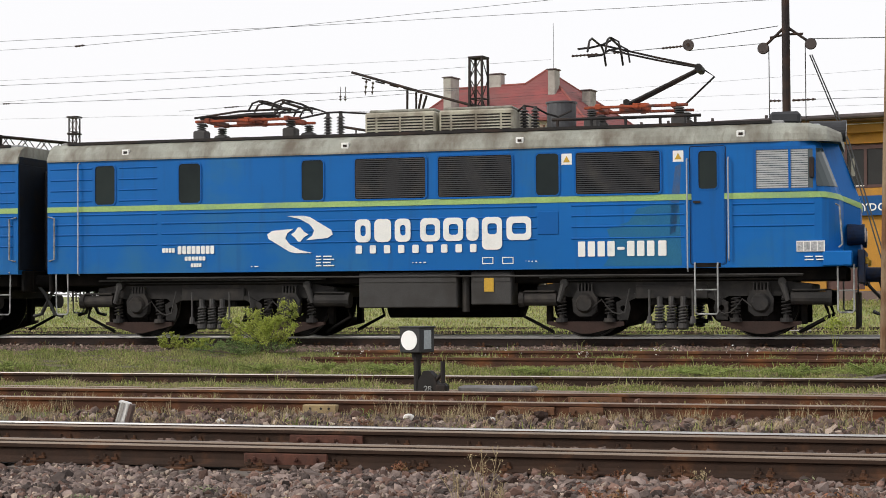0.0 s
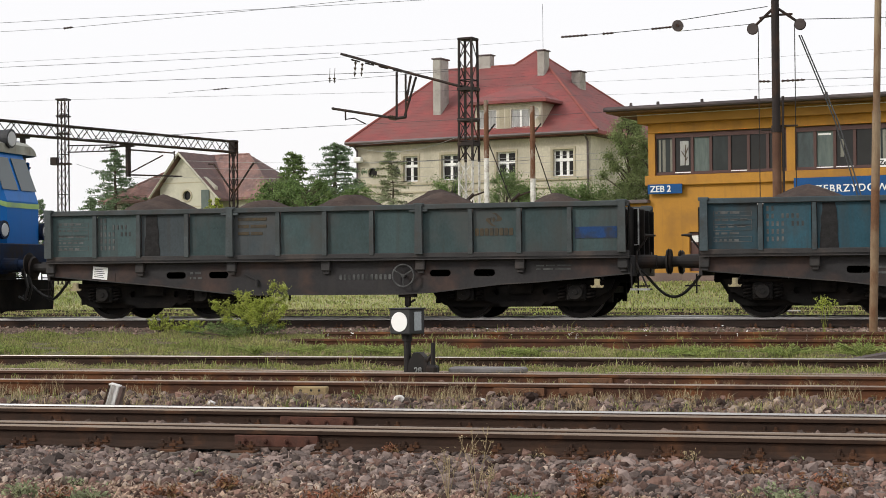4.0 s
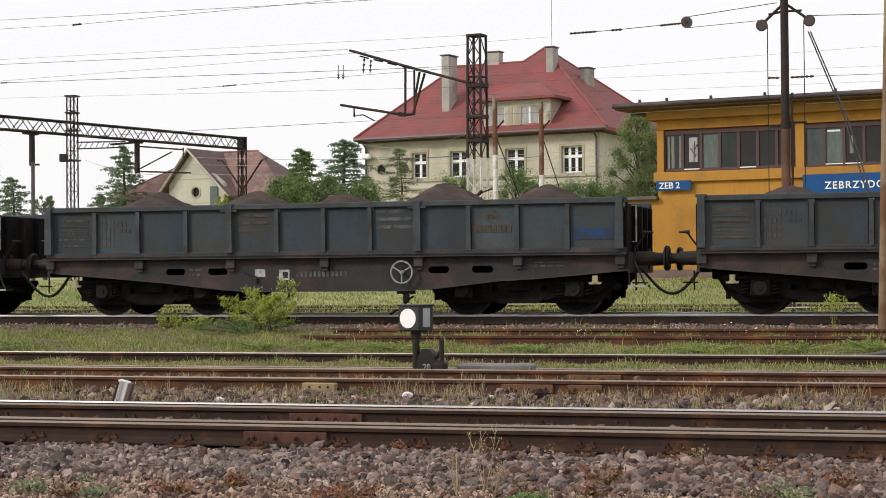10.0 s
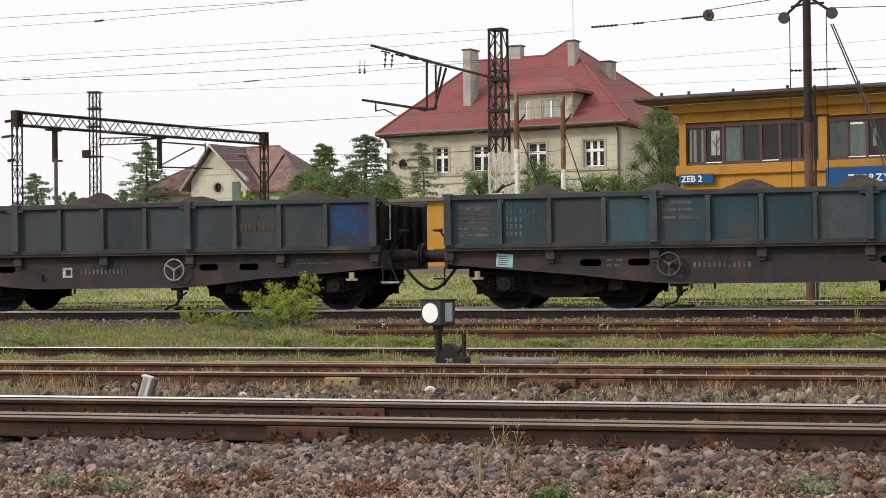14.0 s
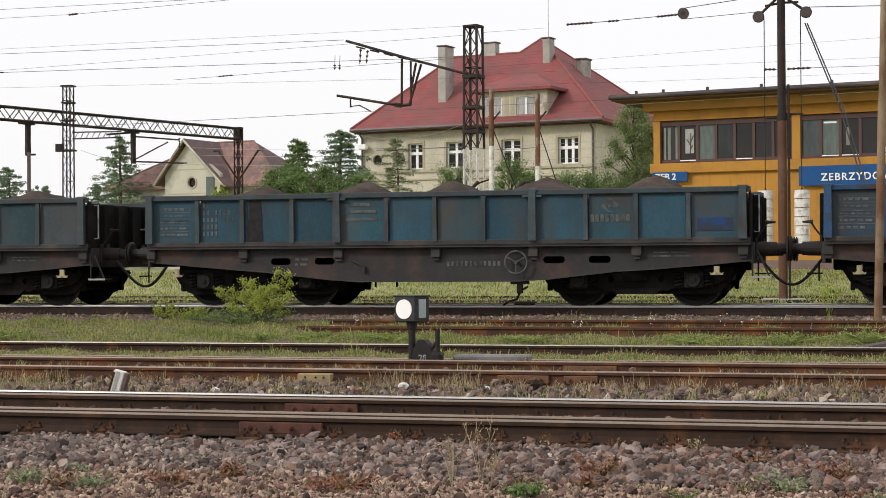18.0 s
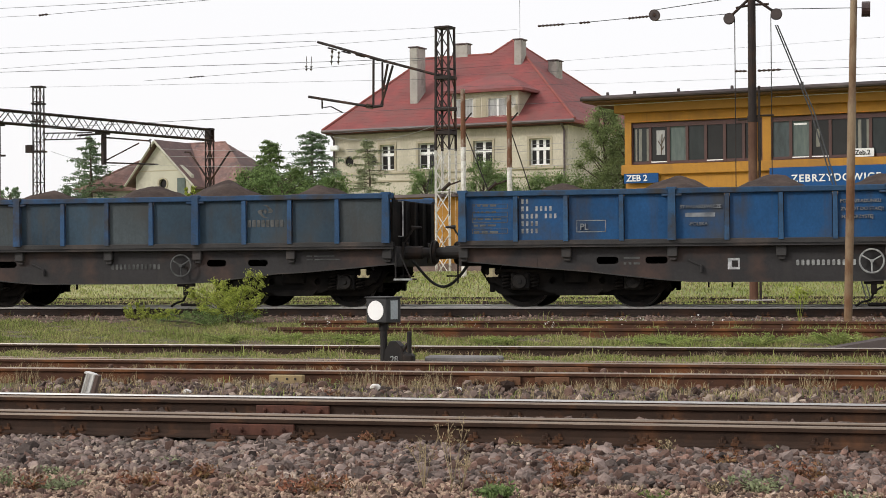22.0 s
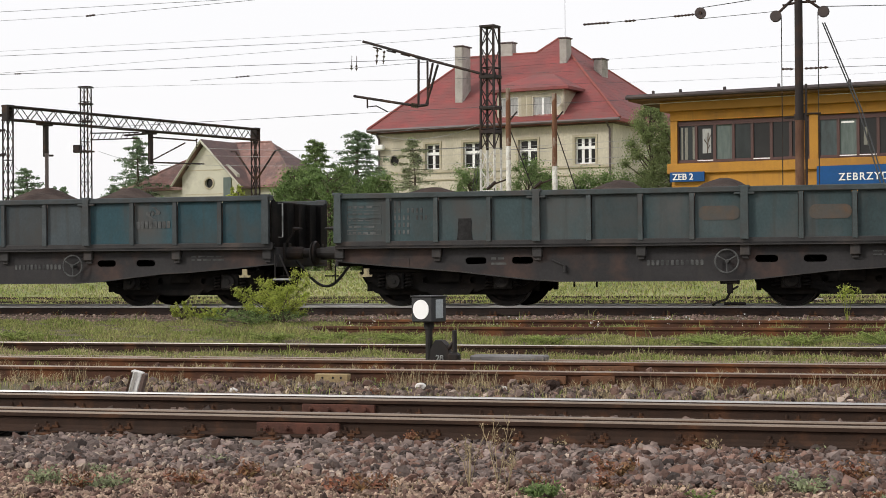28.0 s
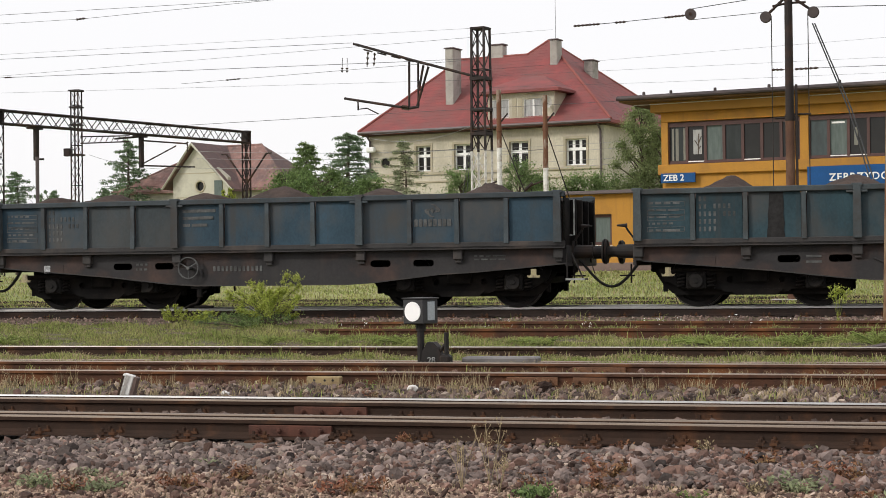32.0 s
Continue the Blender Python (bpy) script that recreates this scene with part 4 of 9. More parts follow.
def wagon_marks(w, k, rg):
    """Stencilled writing, worn emblems and tags on the near side."""
    y = -1.431
    main = M["mark_white"] if k == 7 else M["mark_faint"]
    warm = M["mark_ochre"] if k in (0, 1, 2, 3, 9) else main
    bm = bmesh.new()
    for fz in (1.80, 1.66, 1.56, 1.37):
        plate(bm, rect(0.22, fz - 0.085, 0.86, fz), [rect(0.23, fz - 0.077, 0.85, fz - 0.008)], y - 0.005, y)
    bars(bm, 0.25, 1.79, 0.55, 5, 0.115, y, gap=0.3, words=4, seed=k, thick=0.005)
    tagged(part("stencil", bm, warm if k in (2, 3) else M["mark_faint"], w), kind="stuff")
    bm = bmesh.new()
    for row, (n_of, skip) in enumerate(((2, -1), (7, 2), (8, 4), (4, -1), (4, -1))):
        for q in range(n_of):
            if q != skip:
                box(bm, 1.10 + q * 0.082, y - 0.006, 1.795 - row * 0.128, 1.138 + q * 0.082, y, 1.875 - row * 0.128)
    tagged(part("stencil", bm, warm if k in (2, 3) else main, w), kind="stuff")
    if k in (0, 2, 5, 10, 4):
        bm = bmesh.new()
        bars(bm, 3.84, 1.84, 0.66, 3, 0.13, y, words=1, seed=k + 90)
        tagged(part("stencil", bm, warm, w), kind="stuff")
    if k in (1, 2):
        bm = bmesh.new()
        bars(bm, 6.5, 1.88, 0.7, 3, 0.14, y, words=1, seed=k + 120)
        tagged(part("stencil", bm, main, w), kind="stuff")
    if k not in (9,):
        bm = bmesh.new()
        ex = 8.42 if k in (0, 1, 2, 3, 5, 7, 8, 10) else 8.40
        emblem(bm, ex + 0.06, 1.70, 0.28, y)
        hue = M["mark_white"] if k == 7 else (M["mark_ochre"] if k in (0, 1, 2, 3) else M["mark_faint"])
        part("emblem", bm, hue, w, "faded company emblem")
        bm = bmesh.new()
        word_blocks(bm, ex - 0.14, 1.45, 0.70, 0.13, 8, y)
        tagged(part("word_mark", bm, hue, w), kind="stuff")
    if k in (2, 3, 5, 0):
        xs = {2: (10.05, 10.75, 1.30, 1.50), 3: (10.02, 10.78, 1.18, 1.92), 5: (10.1, 10.7, 1.28, 1.5), 0: (10.05, 10.78, 1.38, 1.58)}[k]
        part("paint_patch", B(xs[0], y - 0.007, xs[2], xs[1], y + 0.002, xs[3]), M["mark_blue"], w, "patch of fresh blue paint")
    if k in (9,):
        for px in (6.47, 8.30):
            part("paint_patch", plate(bmesh.new(), rect(px + 0.03, 1.46, px + 0.72, 1.70, 0.11), [], y - 0.007, y + 0.002), M["patch_rust"], w, "rusty orange patch")
    if k in STAINS:
        sx, tall = STAINS[k], (0.065 if k == 9 else 0.126)
        edge = [rg.uniform(-0.012, 0.012) for _ in range(14)]
        left = [(sx - 0.11 - 0.04 * (1 - i / 6) + edge[i], 1.16 + i * tall) for i in range(7)]
        right = [(sx + 0.11 + 0.04 * (1 - i / 6) + edge[7 + i], 1.16 + i * tall) for i in range(7)]
        part("soot_stain", plate(bmesh.new(), left + right[::-1], [], y - 0.009, y + 0.002), M["stain"], w, "dark vertical soot streak")
    if k == 7:
        for i, row in enumerate(("PO ROZ\u0141ADUNKU", "ZWROT DO STACJI", "MACIERZYSTEJ")):
            lettering(w, row, 6.47 + 0.01 * i, 1.735 - 0.13 * i, 0.078, y - 0.012, M["mark_dull"])
        for i, row in enumerate(("ST.MA\u0141ASZEWICZE", "-POLSKA")):
            lettering(w, row, 3.83 + 0.15 * i, 1.675 - 0.29 * i, 0.081, y - 0.012, M["mark_dull"])
        bm = bmesh.new()
        box(bm, 3.92, y - 0.008, 1.53, 4.42, y, 1.60)
        part("writing_bar", bm, M["mark_dull"], w)
        lettering(w, "PL", 2.12, 1.335, 0.15, y - 0.012, M["mark_dull"])
        part("mark_frame", plate(bmesh.new(), rect(2.06, 1.29, 2.57, 1.50), [rect(2.075, 1.305, 2.555, 1.485)], y - 0.004, y), M["mark_dull"], w)
    # tag and numbers on the solebar
    yb = -1.352
    bm = bmesh.new()
    n0 = 5.0 if k in (0, 3, 4, 5, 6, 7, 8, 9) else 4.4
    x = {0: 5.75, 1: 4.35, 2: 4.95, 3: 5.0, 4: 4.35, 5: 5.7, 6: 5.55, 7: 5.75, 8: 5.7, 9: 5.6, 10: 4.4, 11: 5.7}[k]
    word_blocks(bm, x, 0.70, 1.0, 0.095, 12, yb, gap=0.42)
    tagged(part("number_marking", bm, M["mark_white"] if k in (1, 7) else M["mark_faint"], w), kind="stuff")
    if k in (2, 3, 7):
        cx = 4.72
        t = part("label_card", B(cx - 0.1, yb - 0.006, 0.64, cx + 0.1, yb, 0.83), M["card"], w, "grey label card")
        part("card_text", B(cx - 0.03, yb - 0.009, 0.68, cx + 0.07, yb - 0.006, 0.79), M["steel_dark"], t)
    if k in (0, 4):
        cx = 1.05
        cd = part("label_card", B(-0.15, yb - 0.006, -0.115, 0.15, yb, 0.115), M["white_disc" if k == 0 else "card_cyan"], w, "tilted paper route card")
        cd.matrix_basis = Matrix.Translation((cx, 0, 0.86)) @ Matrix.Rotation(radians(5), 4, "Y")
        for q in range(5):
            part("card_line", B(-0.12, yb - 0.008, 0.06 - q * 0.035, 0.06 + 0.02 * (q % 3), yb - 0.005, 0.072 - q * 0.035), M["mark_faint"], cd)
    if k in (2, 10):
        part("label_card", B(4.15 if k == 2 else 0.95, yb - 0.006, 0.70, 4.35 if k == 2 else 1.08, yb, 0.84), M["card"], w)
    bm = bmesh.new()
    bars(bm, 2.86, 0.86, 0.30, 2, 0.09, yb, words=2, seed=k + 7)
    bars(bm, 9.35, 0.93, 0.7, 2, 0.06, yb, words=3, seed=k + 9)
    tagged(part("stencil", bm, M["mark_faint"], w), kind="stuff")
    box_plate = B(1.02, -1.356, 0.70, 1.36, -1.35, 0.86, 0.004)
    part("data_plate", box_plate, M["wagon_frame"], w)


build_wagons()

# ---- the locomotive ----
M["loco_blue"] = surface("loco_blue", (0.006, 0.134, 0.45), (0.005, 0.112, 0.37), 0.35, 0.36, fine=60, grain_by=0.15, dirt=(0.028, 0.145, 0.29), amount=0.26, dirt_scale=0.5, spec=0.2, streak=(0.014, 0.092, 0.26))
M["loco_door"] = surface("loco_door", (0.005, 0.112, 0.40), (0.004, 0.095, 0.33), 0.5, 0.4, fine=60, grain_by=0.2, spec=0.2, streak=(0.012, 0.08, 0.22))
M["loco_roof"] = surface("loco_roof", (0.35, 0.36, 0.31), (0.22, 0.225, 0.19), 1.6, 0.6, bump=0.06, grain_by=0.7, dirt=(0.11, 0.09, 0.065), amount=0.5, dirt_scale=1.3, streak=(0.12, 0.10, 0.075), stretch=(1.5, 1, 0.6))
M["roof_top"] = surface("roof_top", (0.40, 0.42, 0.44), (0.28, 0.29, 0.30), 1.4, 0.5, dirt=(0.14, 0.12, 0.10), amount=0.4, dirt_scale=0.9)
M["stripe"] = surface("stripe", (0.34, 0.52, 0.16), (0.27, 0.44, 0.16), 2.0, 0.45, dirt=(0.2, 0.33, 0.2), amount=0.25, dirt_scale=1.5)
M["loco_under"] = surface("loco_under", (0.031, 0.0295, 0.029), (0.017, 0.016, 0.0155), 2.0, 0.7, bump=0.2, spec=0.25, dirt=(0.050, 0.043, 0.038), amount=0.35, dirt_scale=2.2)
M["box_grey"] = surface("box_grey", (0.062, 0.060, 0.059), (0.046, 0.044, 0.043), 1.2, 0.6, bump=0.04, spec=0.25, dirt=(0.036, 0.033, 0.030), amount=0.3, dirt_scale=1.2)
M["cream"] = surface("cream", (0.44, 0.42, 0.33), (0.33, 0.31, 0.25), 2.0, 0.65, dirt=(0.16, 0.13, 0.09), amount=0.4, dirt_scale=2.0)
M["orange"] = surface("orange", (0.36, 0.072, 0.024), (0.24, 0.05, 0.026), 3.0, 0.6, spec=0.25, dirt=(0.07, 0.04, 0.032), amount=0.4, dirt_scale=3.0)
M["grille"] = surface("grille", (0.034, 0.034, 0.037), (0.025, 0.025, 0.028), 3.0, 0.5, dirt=(0.06, 0.055, 0.05), amount=0.3, dirt_scale=2.0)
M["pane_dark"] = surface("pane_dark", (0.010, 0.016, 0.017), (0.022, 0.032, 0.030), 0.8, 0.12, grain_by=0.1, spec=0.16)
M["pane_cab"] = glass("pane_cab", (0.055, 0.075, 0.08), 0.06, 0.5)
M["blind"] = surface("blind", (0.42, 0.44, 0.45), (0.34, 0.36, 0.37), 3.0, 0.6)
M["chrome"] = surface("chrome", (0.45, 0.47, 0.5), (0.36, 0.38, 0.42), 6.0, 0.35, metal=0.4)
M["lettering"] = surface("lettering", (0.86, 0.86, 0.83), (0.78, 0.78, 0.75), 2.0, 0.5, grain_by=0.25, dirt=(0.55, 0.57, 0.58), amount=0.1, dirt_scale=2)
M["sign_yellow"] = surface("sign_yellow", (0.60, 0.36, 0.03), (0.5, 0.3, 0.03), 5.0, 0.6)
M["dark_navy"] = surface("dark_navy", (0.011, 0.026, 0.066), (0.008, 0.014, 0.034), 3.0, 0.6, spec=0.15, dirt=(0.022, 0.019, 0.018), amount=0.4, dirt_scale=3)
M["drum_grey"] = surface("drum_grey", (0.07, 0.072, 0.078), (0.05, 0.05, 0.055), 3.0, 0.5)
M["drum_dark"] = surface("drum_dark", (0.038, 0.040, 0.045), (0.026, 0.027, 0.030), 3.0, 0.55, spec=0.3)
M["lens"] = glass("lens", (0.55, 0.57, 0.58), 0.08, 0.8)

M["tie_rust"] = surface("tie_rust", (0.052, 0.032, 0.027), (0.034, 0.025, 0.022), 3, 0.8, spec=0.15)
M["spring_grey"] = surface("spring_grey", (0.085, 0.083, 0.082), (0.055, 0.054, 0.053), 5, 0.6, bump=0.1, spec=0.25, dirt=(0.04, 0.035, 0.031), amount=0.4, dirt_scale=6)
M["patch_teal"] = surface("patch_teal", (0.03, 0.15, 0.24), (0.016, 0.125, 0.29), 0.9, 0.45, spec=0.16)
M["patch_brown"] = surface("patch_brown", (0.075, 0.115, 0.20), (0.03, 0.115, 0.30), 5, 0.6, spec=0.16)

BODY, HALF = 14.8, 1.50


def body_outline(z, n=6):
    """Plan of the body at height z: straight sides, flat rear end, rounded raked cab."""
    if z < 2.3:
        xf = 14.82
    else:
        xf = 14.82 - 0.36 * (z - 2.3) / 0.98
    xs = xf - 0.72
    pts = [(0.0, -HALF), (xs, -HALF)]
    for i in range(1, n + 1):      # corner
        a = radians(90 * i / n)
        pts.append((xs + 0.50 * math.sin(a) * 0.9, -HALF + 0.62 * (1 - math.cos(a)) * 0.9))
    pts.append((xf, -0.62))
    full = pts + [(x, -y) for x, y in reversed(pts)]
    return full


def loft(bm, levels, mi=None, close_top=True):
    rings = []
    for z in levels:
        rings.append([bm.verts.new((x, y, z)) for x, y in body_outline(z)])
    for k in range(len(rings) - 1):
        n = len(rings[k])
        for i in range(n):
            f = bm.faces.new((rings[k][i], rings[k][(i + 1) % n], rings[k + 1][(i + 1) % n], rings[k + 1][i]))
    bm.faces.new(rings[0][::-1])
    if close_top:
        bm.faces.new(rings[-1])
    bmesh.ops.recalc_face_normals(bm, faces=bm.faces[:])
    return bm


def side_frame(x0, z0, x1, z1, r, w, y0, y1):
    return plate(bmesh.new(), rect(x0 - w, z0 - w, x1 + w, z1 + w, r + w), [rect(x0, z0, x1, z1, r)], y0, y1)


def loco_bogie(parent, cx):
    bg = part("bogie", bmesh.new(), M["loco_under"], parent)
    bg.location = (cx, 0, 0)
    bm = bmesh.new()
    for s in (-1, 1):
        # long box-section side frame, waisted over the axles, with its top flange
        plate(bm, [(-2.35, 0.90), (-2.32, 0.78), (-1.95, 0.74), (-1.8, 0.70), (-0.95, 0.70), (-0.8, 0.60), (-0.66, 0.68), (0.66, 0.68), (0.8, 0.60), (0.95, 0.70), (1.8, 0.70), (1.95, 0.74), (2.32, 0.78), (2.35, 0.90), (1.9, 0.96), (0.9, 0.99), (-0.9, 0.99), (-1.9, 0.96)], [], s * 1.13, s * 1.0)
        box(bm, -1.9, s * 1.0, 0.975, 1.9, s * 1.17, 1.0, 0.006)
        box(bm, -0.62, s * 1.13, 0.66, 0.62, s * 1.20, 0.90, 0.015)
        for q in (-1, 1):       # V-shaped lower tie under each axle box
            part("tie_bar", plate(bmesh.new(), [(q * 2.17, 0.27), (q * 2.17, 0.22), (q * 1.58, 0.06), (q * 1.42, 0.06), (q * 0.83, 0.20), (q * 0.83, 0.27)], [], s * 1.19, s * 1.10), M["tie_rust"], bg)
    box(bm, -0.4, -1.05, 0.55, 0.4, 1.05, 0.95, 0.02)
    for sx in (-2.32, 2.32):
        box(bm, sx - 0.06, -1.1, 0.72, sx + 0.06, 1.1, 0.9, 0.02)
    bm.to_mesh(bg.data)
    bm.free()
    for sx in (-1, 1):
        b0 = bmesh.new()
        rod(b0, (sx * 0.95, -0.6, 0.60), (sx * 0.95, 0.6, 0.60), 0.42, n=14)
        part("traction_motor", b0, M["soot"], bg)
    for s in (-1, 1):
        y = s * 1.16
        for ax in (-1.5, 1.5):
            inn = 1 if ax < 0 else -1
            b2 = bmesh.new()
            plate(b2, [(ax - 0.20, 0.44), (ax - 0.10, 0.36), (ax + 0.10, 0.36), (ax + 0.20, 0.44), (ax + 0.22, 0.66), (ax + 0.14, 0.80), (ax - 0.14, 0.80), (ax - 0.22, 0.66)], [], s * 1.10, s * 1.25)
            rod(b2, (ax, s * 1.25, 0.585), (ax, s * 1.33, 0.585), 0.17, 0.13, 16)
            for k in range(6):
                a = k * math.pi / 3
                rod(b2, (ax + 0.12 * math.cos(a), s * 1.29, 0.585 + 0.12 * math.sin(a)), (ax + 0.12 * math.cos(a), s * 1.345, 0.585 + 0.12 * math.sin(a)), 0.018, n=6)
            part("axle_box", b2, M["loco_under"], bg)
            b9 = bmesh.new()         # finned damper block over the box
            for k in range(5):
                box(b9, ax - 0.13 + k * 0.06, s * 1.13, 0.76, ax - 0.105 + k * 0.06, s * 1.22, 0.93, 0.005)
            part("guide_fins", b9, M["box_grey"], bg)
            for dx in (-0.42, 0.42):
                b3 = bmesh.new()
                rod(b3, (ax + dx, y, 0.26), (ax + dx, y, 0.33), 0.11, 0.10, 12)
                rod(b3, (ax + dx, y, 0.33), (ax + dx, y, 0.40), 0.05, 0.05, 8)
                coil_spring(b3, ax + dx, y, 0.38, 0.68, 0.075, 5, 0.014, 8)
                part("axle_spring", b3, M["loco_under"], bg)
            b4 = bmesh.new()         # brake lever with its eye, inboard of the axle
            ex = ax + inn * 0.66
            plate(b4, [(ex - 0.10, 0.30), (ex + 0.08, 0.30), (ex + 0.13, 0.50), (ex + 0.10, 0.62), (ex + inn * 0.30, 0.72), (ex + inn * 0.18, 0.76), (ex - 0.12, 0.60)] if inn > 0 else [(ex + 0.10, 0.30), (ex - 0.08, 0.30), (ex - 0.13, 0.50), (ex - 0.10, 0.62), (ex - 0.30, 0.72), (ex - 0.18, 0.76), (ex + 0.12, 0.60)], [ring(ex, 0.50, 0.05, 10)], s * 1.14, s * 1.19)
            part("brake_lever", b4, M["loco_under"], bg)
            b4 = bmesh.new()
            rod(b4, (ax - inn * 0.36, s * 1.24, 0.94), (ax - inn * 0.46, s * 1.24, 0.62), 0.06, 0.045, 8)
            rod(b4, (ax - inn * 0.36, s * 1.18, 0.94), (ax - inn * 0.36, s * 1.28, 0.94), 0.07, n=10)
            part("damper", b4, M["box_grey"], bg)
            loop = [(ax + inn * (0.30 + 0.1 * k), s * 1.27, 0.80 - 0.40 * math.sin(math.pi * (0.12 + 0.13 * k))) for k in range(5)]
            part("earth_cable", tube(bmesh.new(), [(ax + inn * 0.14, s * 1.29, 0.52)] + loop + [(ax + inn * 0.78, s * 1.24, 0.84)], 0.013, 5), M["box_grey"], bg)
        for dx in (-0.2, 0.0, 0.2):      # main springs on their cups
            b5 = bmesh.new()
            rod(b5, (dx, s * 1.24, 0.13), (dx, s * 1.24, 0.16), 0.06, 0.09, 12)
            rod(b5, (dx, s * 1.24, 0.16), (dx, s * 1.24, 0.24), 0.09, n=12)
            coil_spring(b5, dx, s * 1.24, 0.24, 0.54, 0.072, 6, 0.017, 8)
            rod(b5, (dx, s * 1.24, 0.53), (dx, s * 1.24, 0.70), 0.05, n=8)
            part("main_spring", b5, M["spring_grey"], bg)
        part("spring_plank", B(-0.36, s * 1.10, 0.20, 0.36, s * 1.20, 0.28, 0.01), M["loco_under"], bg)
        for dx in (-0.37, 0.37):
            b6 = bmesh.new()
            rod(b6, (dx, s * 1.30, 0.34), (dx, s * 1.30, 0.82), 0.02, n=6)
            rod(b6, (dx, s * 1.30, 0.24), (dx, s * 1.30, 0.36), 0.06, 0.04, 8)
            part("swing_link", b6, M["spring_grey"], bg)
        for sx in (-1, 1):     # brake cylinders at the ends
            b7 = bmesh.new()
            rod(b7, (sx * 2.0, s * 1.18, 0.66), (sx * 2.58, s * 1.18, 0.66), 0.115, n=14)
            rod(b7, (sx * 2.58, s * 1.18, 0.66), (sx * 2.67, s * 1.18, 0.66), 0.14, n=14)
            rod(b7, (sx * 1.85, s * 1.18, 0.66), (sx * 2.0, s * 1.18, 0.66), 0.05, n=8)
            box(b7, sx * 2.3 - 0.28, s * 1.06, 0.78, sx * 2.3 + 0.28, s * 1.26, 0.815, 0.01)
            part("brake_cylinder", b7, M["loco_under"], bg)
            b8 = bmesh.new()
            tube(b8, [(sx * 2.55, s * 1.05, 0.58), (sx * 2.62, s * 1.02, 0.36), (sx * 2.25, s * 0.95, 0.16), (sx * 2.12, s * 0.9, 0.08)], 0.03, 6)
            box(b8, sx * 2.2 - 0.05, s * 0.74, 0.22, sx * 2.2 + 0.05, s * 0.9, 0.72, 0.01)
            part("sand_pipe", b8, M["soot"], bg)
        part("brake_pipe", tube(bmesh.new(), [(-2.3, s * 1.22, 1.04), (-0.6, s * 1.22, 1.05), (0.7, s * 1.22, 1.04), (2.2, s * 1.22, 1.05)], 0.02, 6), M["spring_grey"], bg)
    for ax in (-1.5, 1.5):
        ws = part("wheelset", wheelset_mesh(0.625), [M["wheel_steel"], M["tread"]], bg)
        ws.location = (ax, 0, 0.625)
        ws["radius"] = 0.625
    return bg


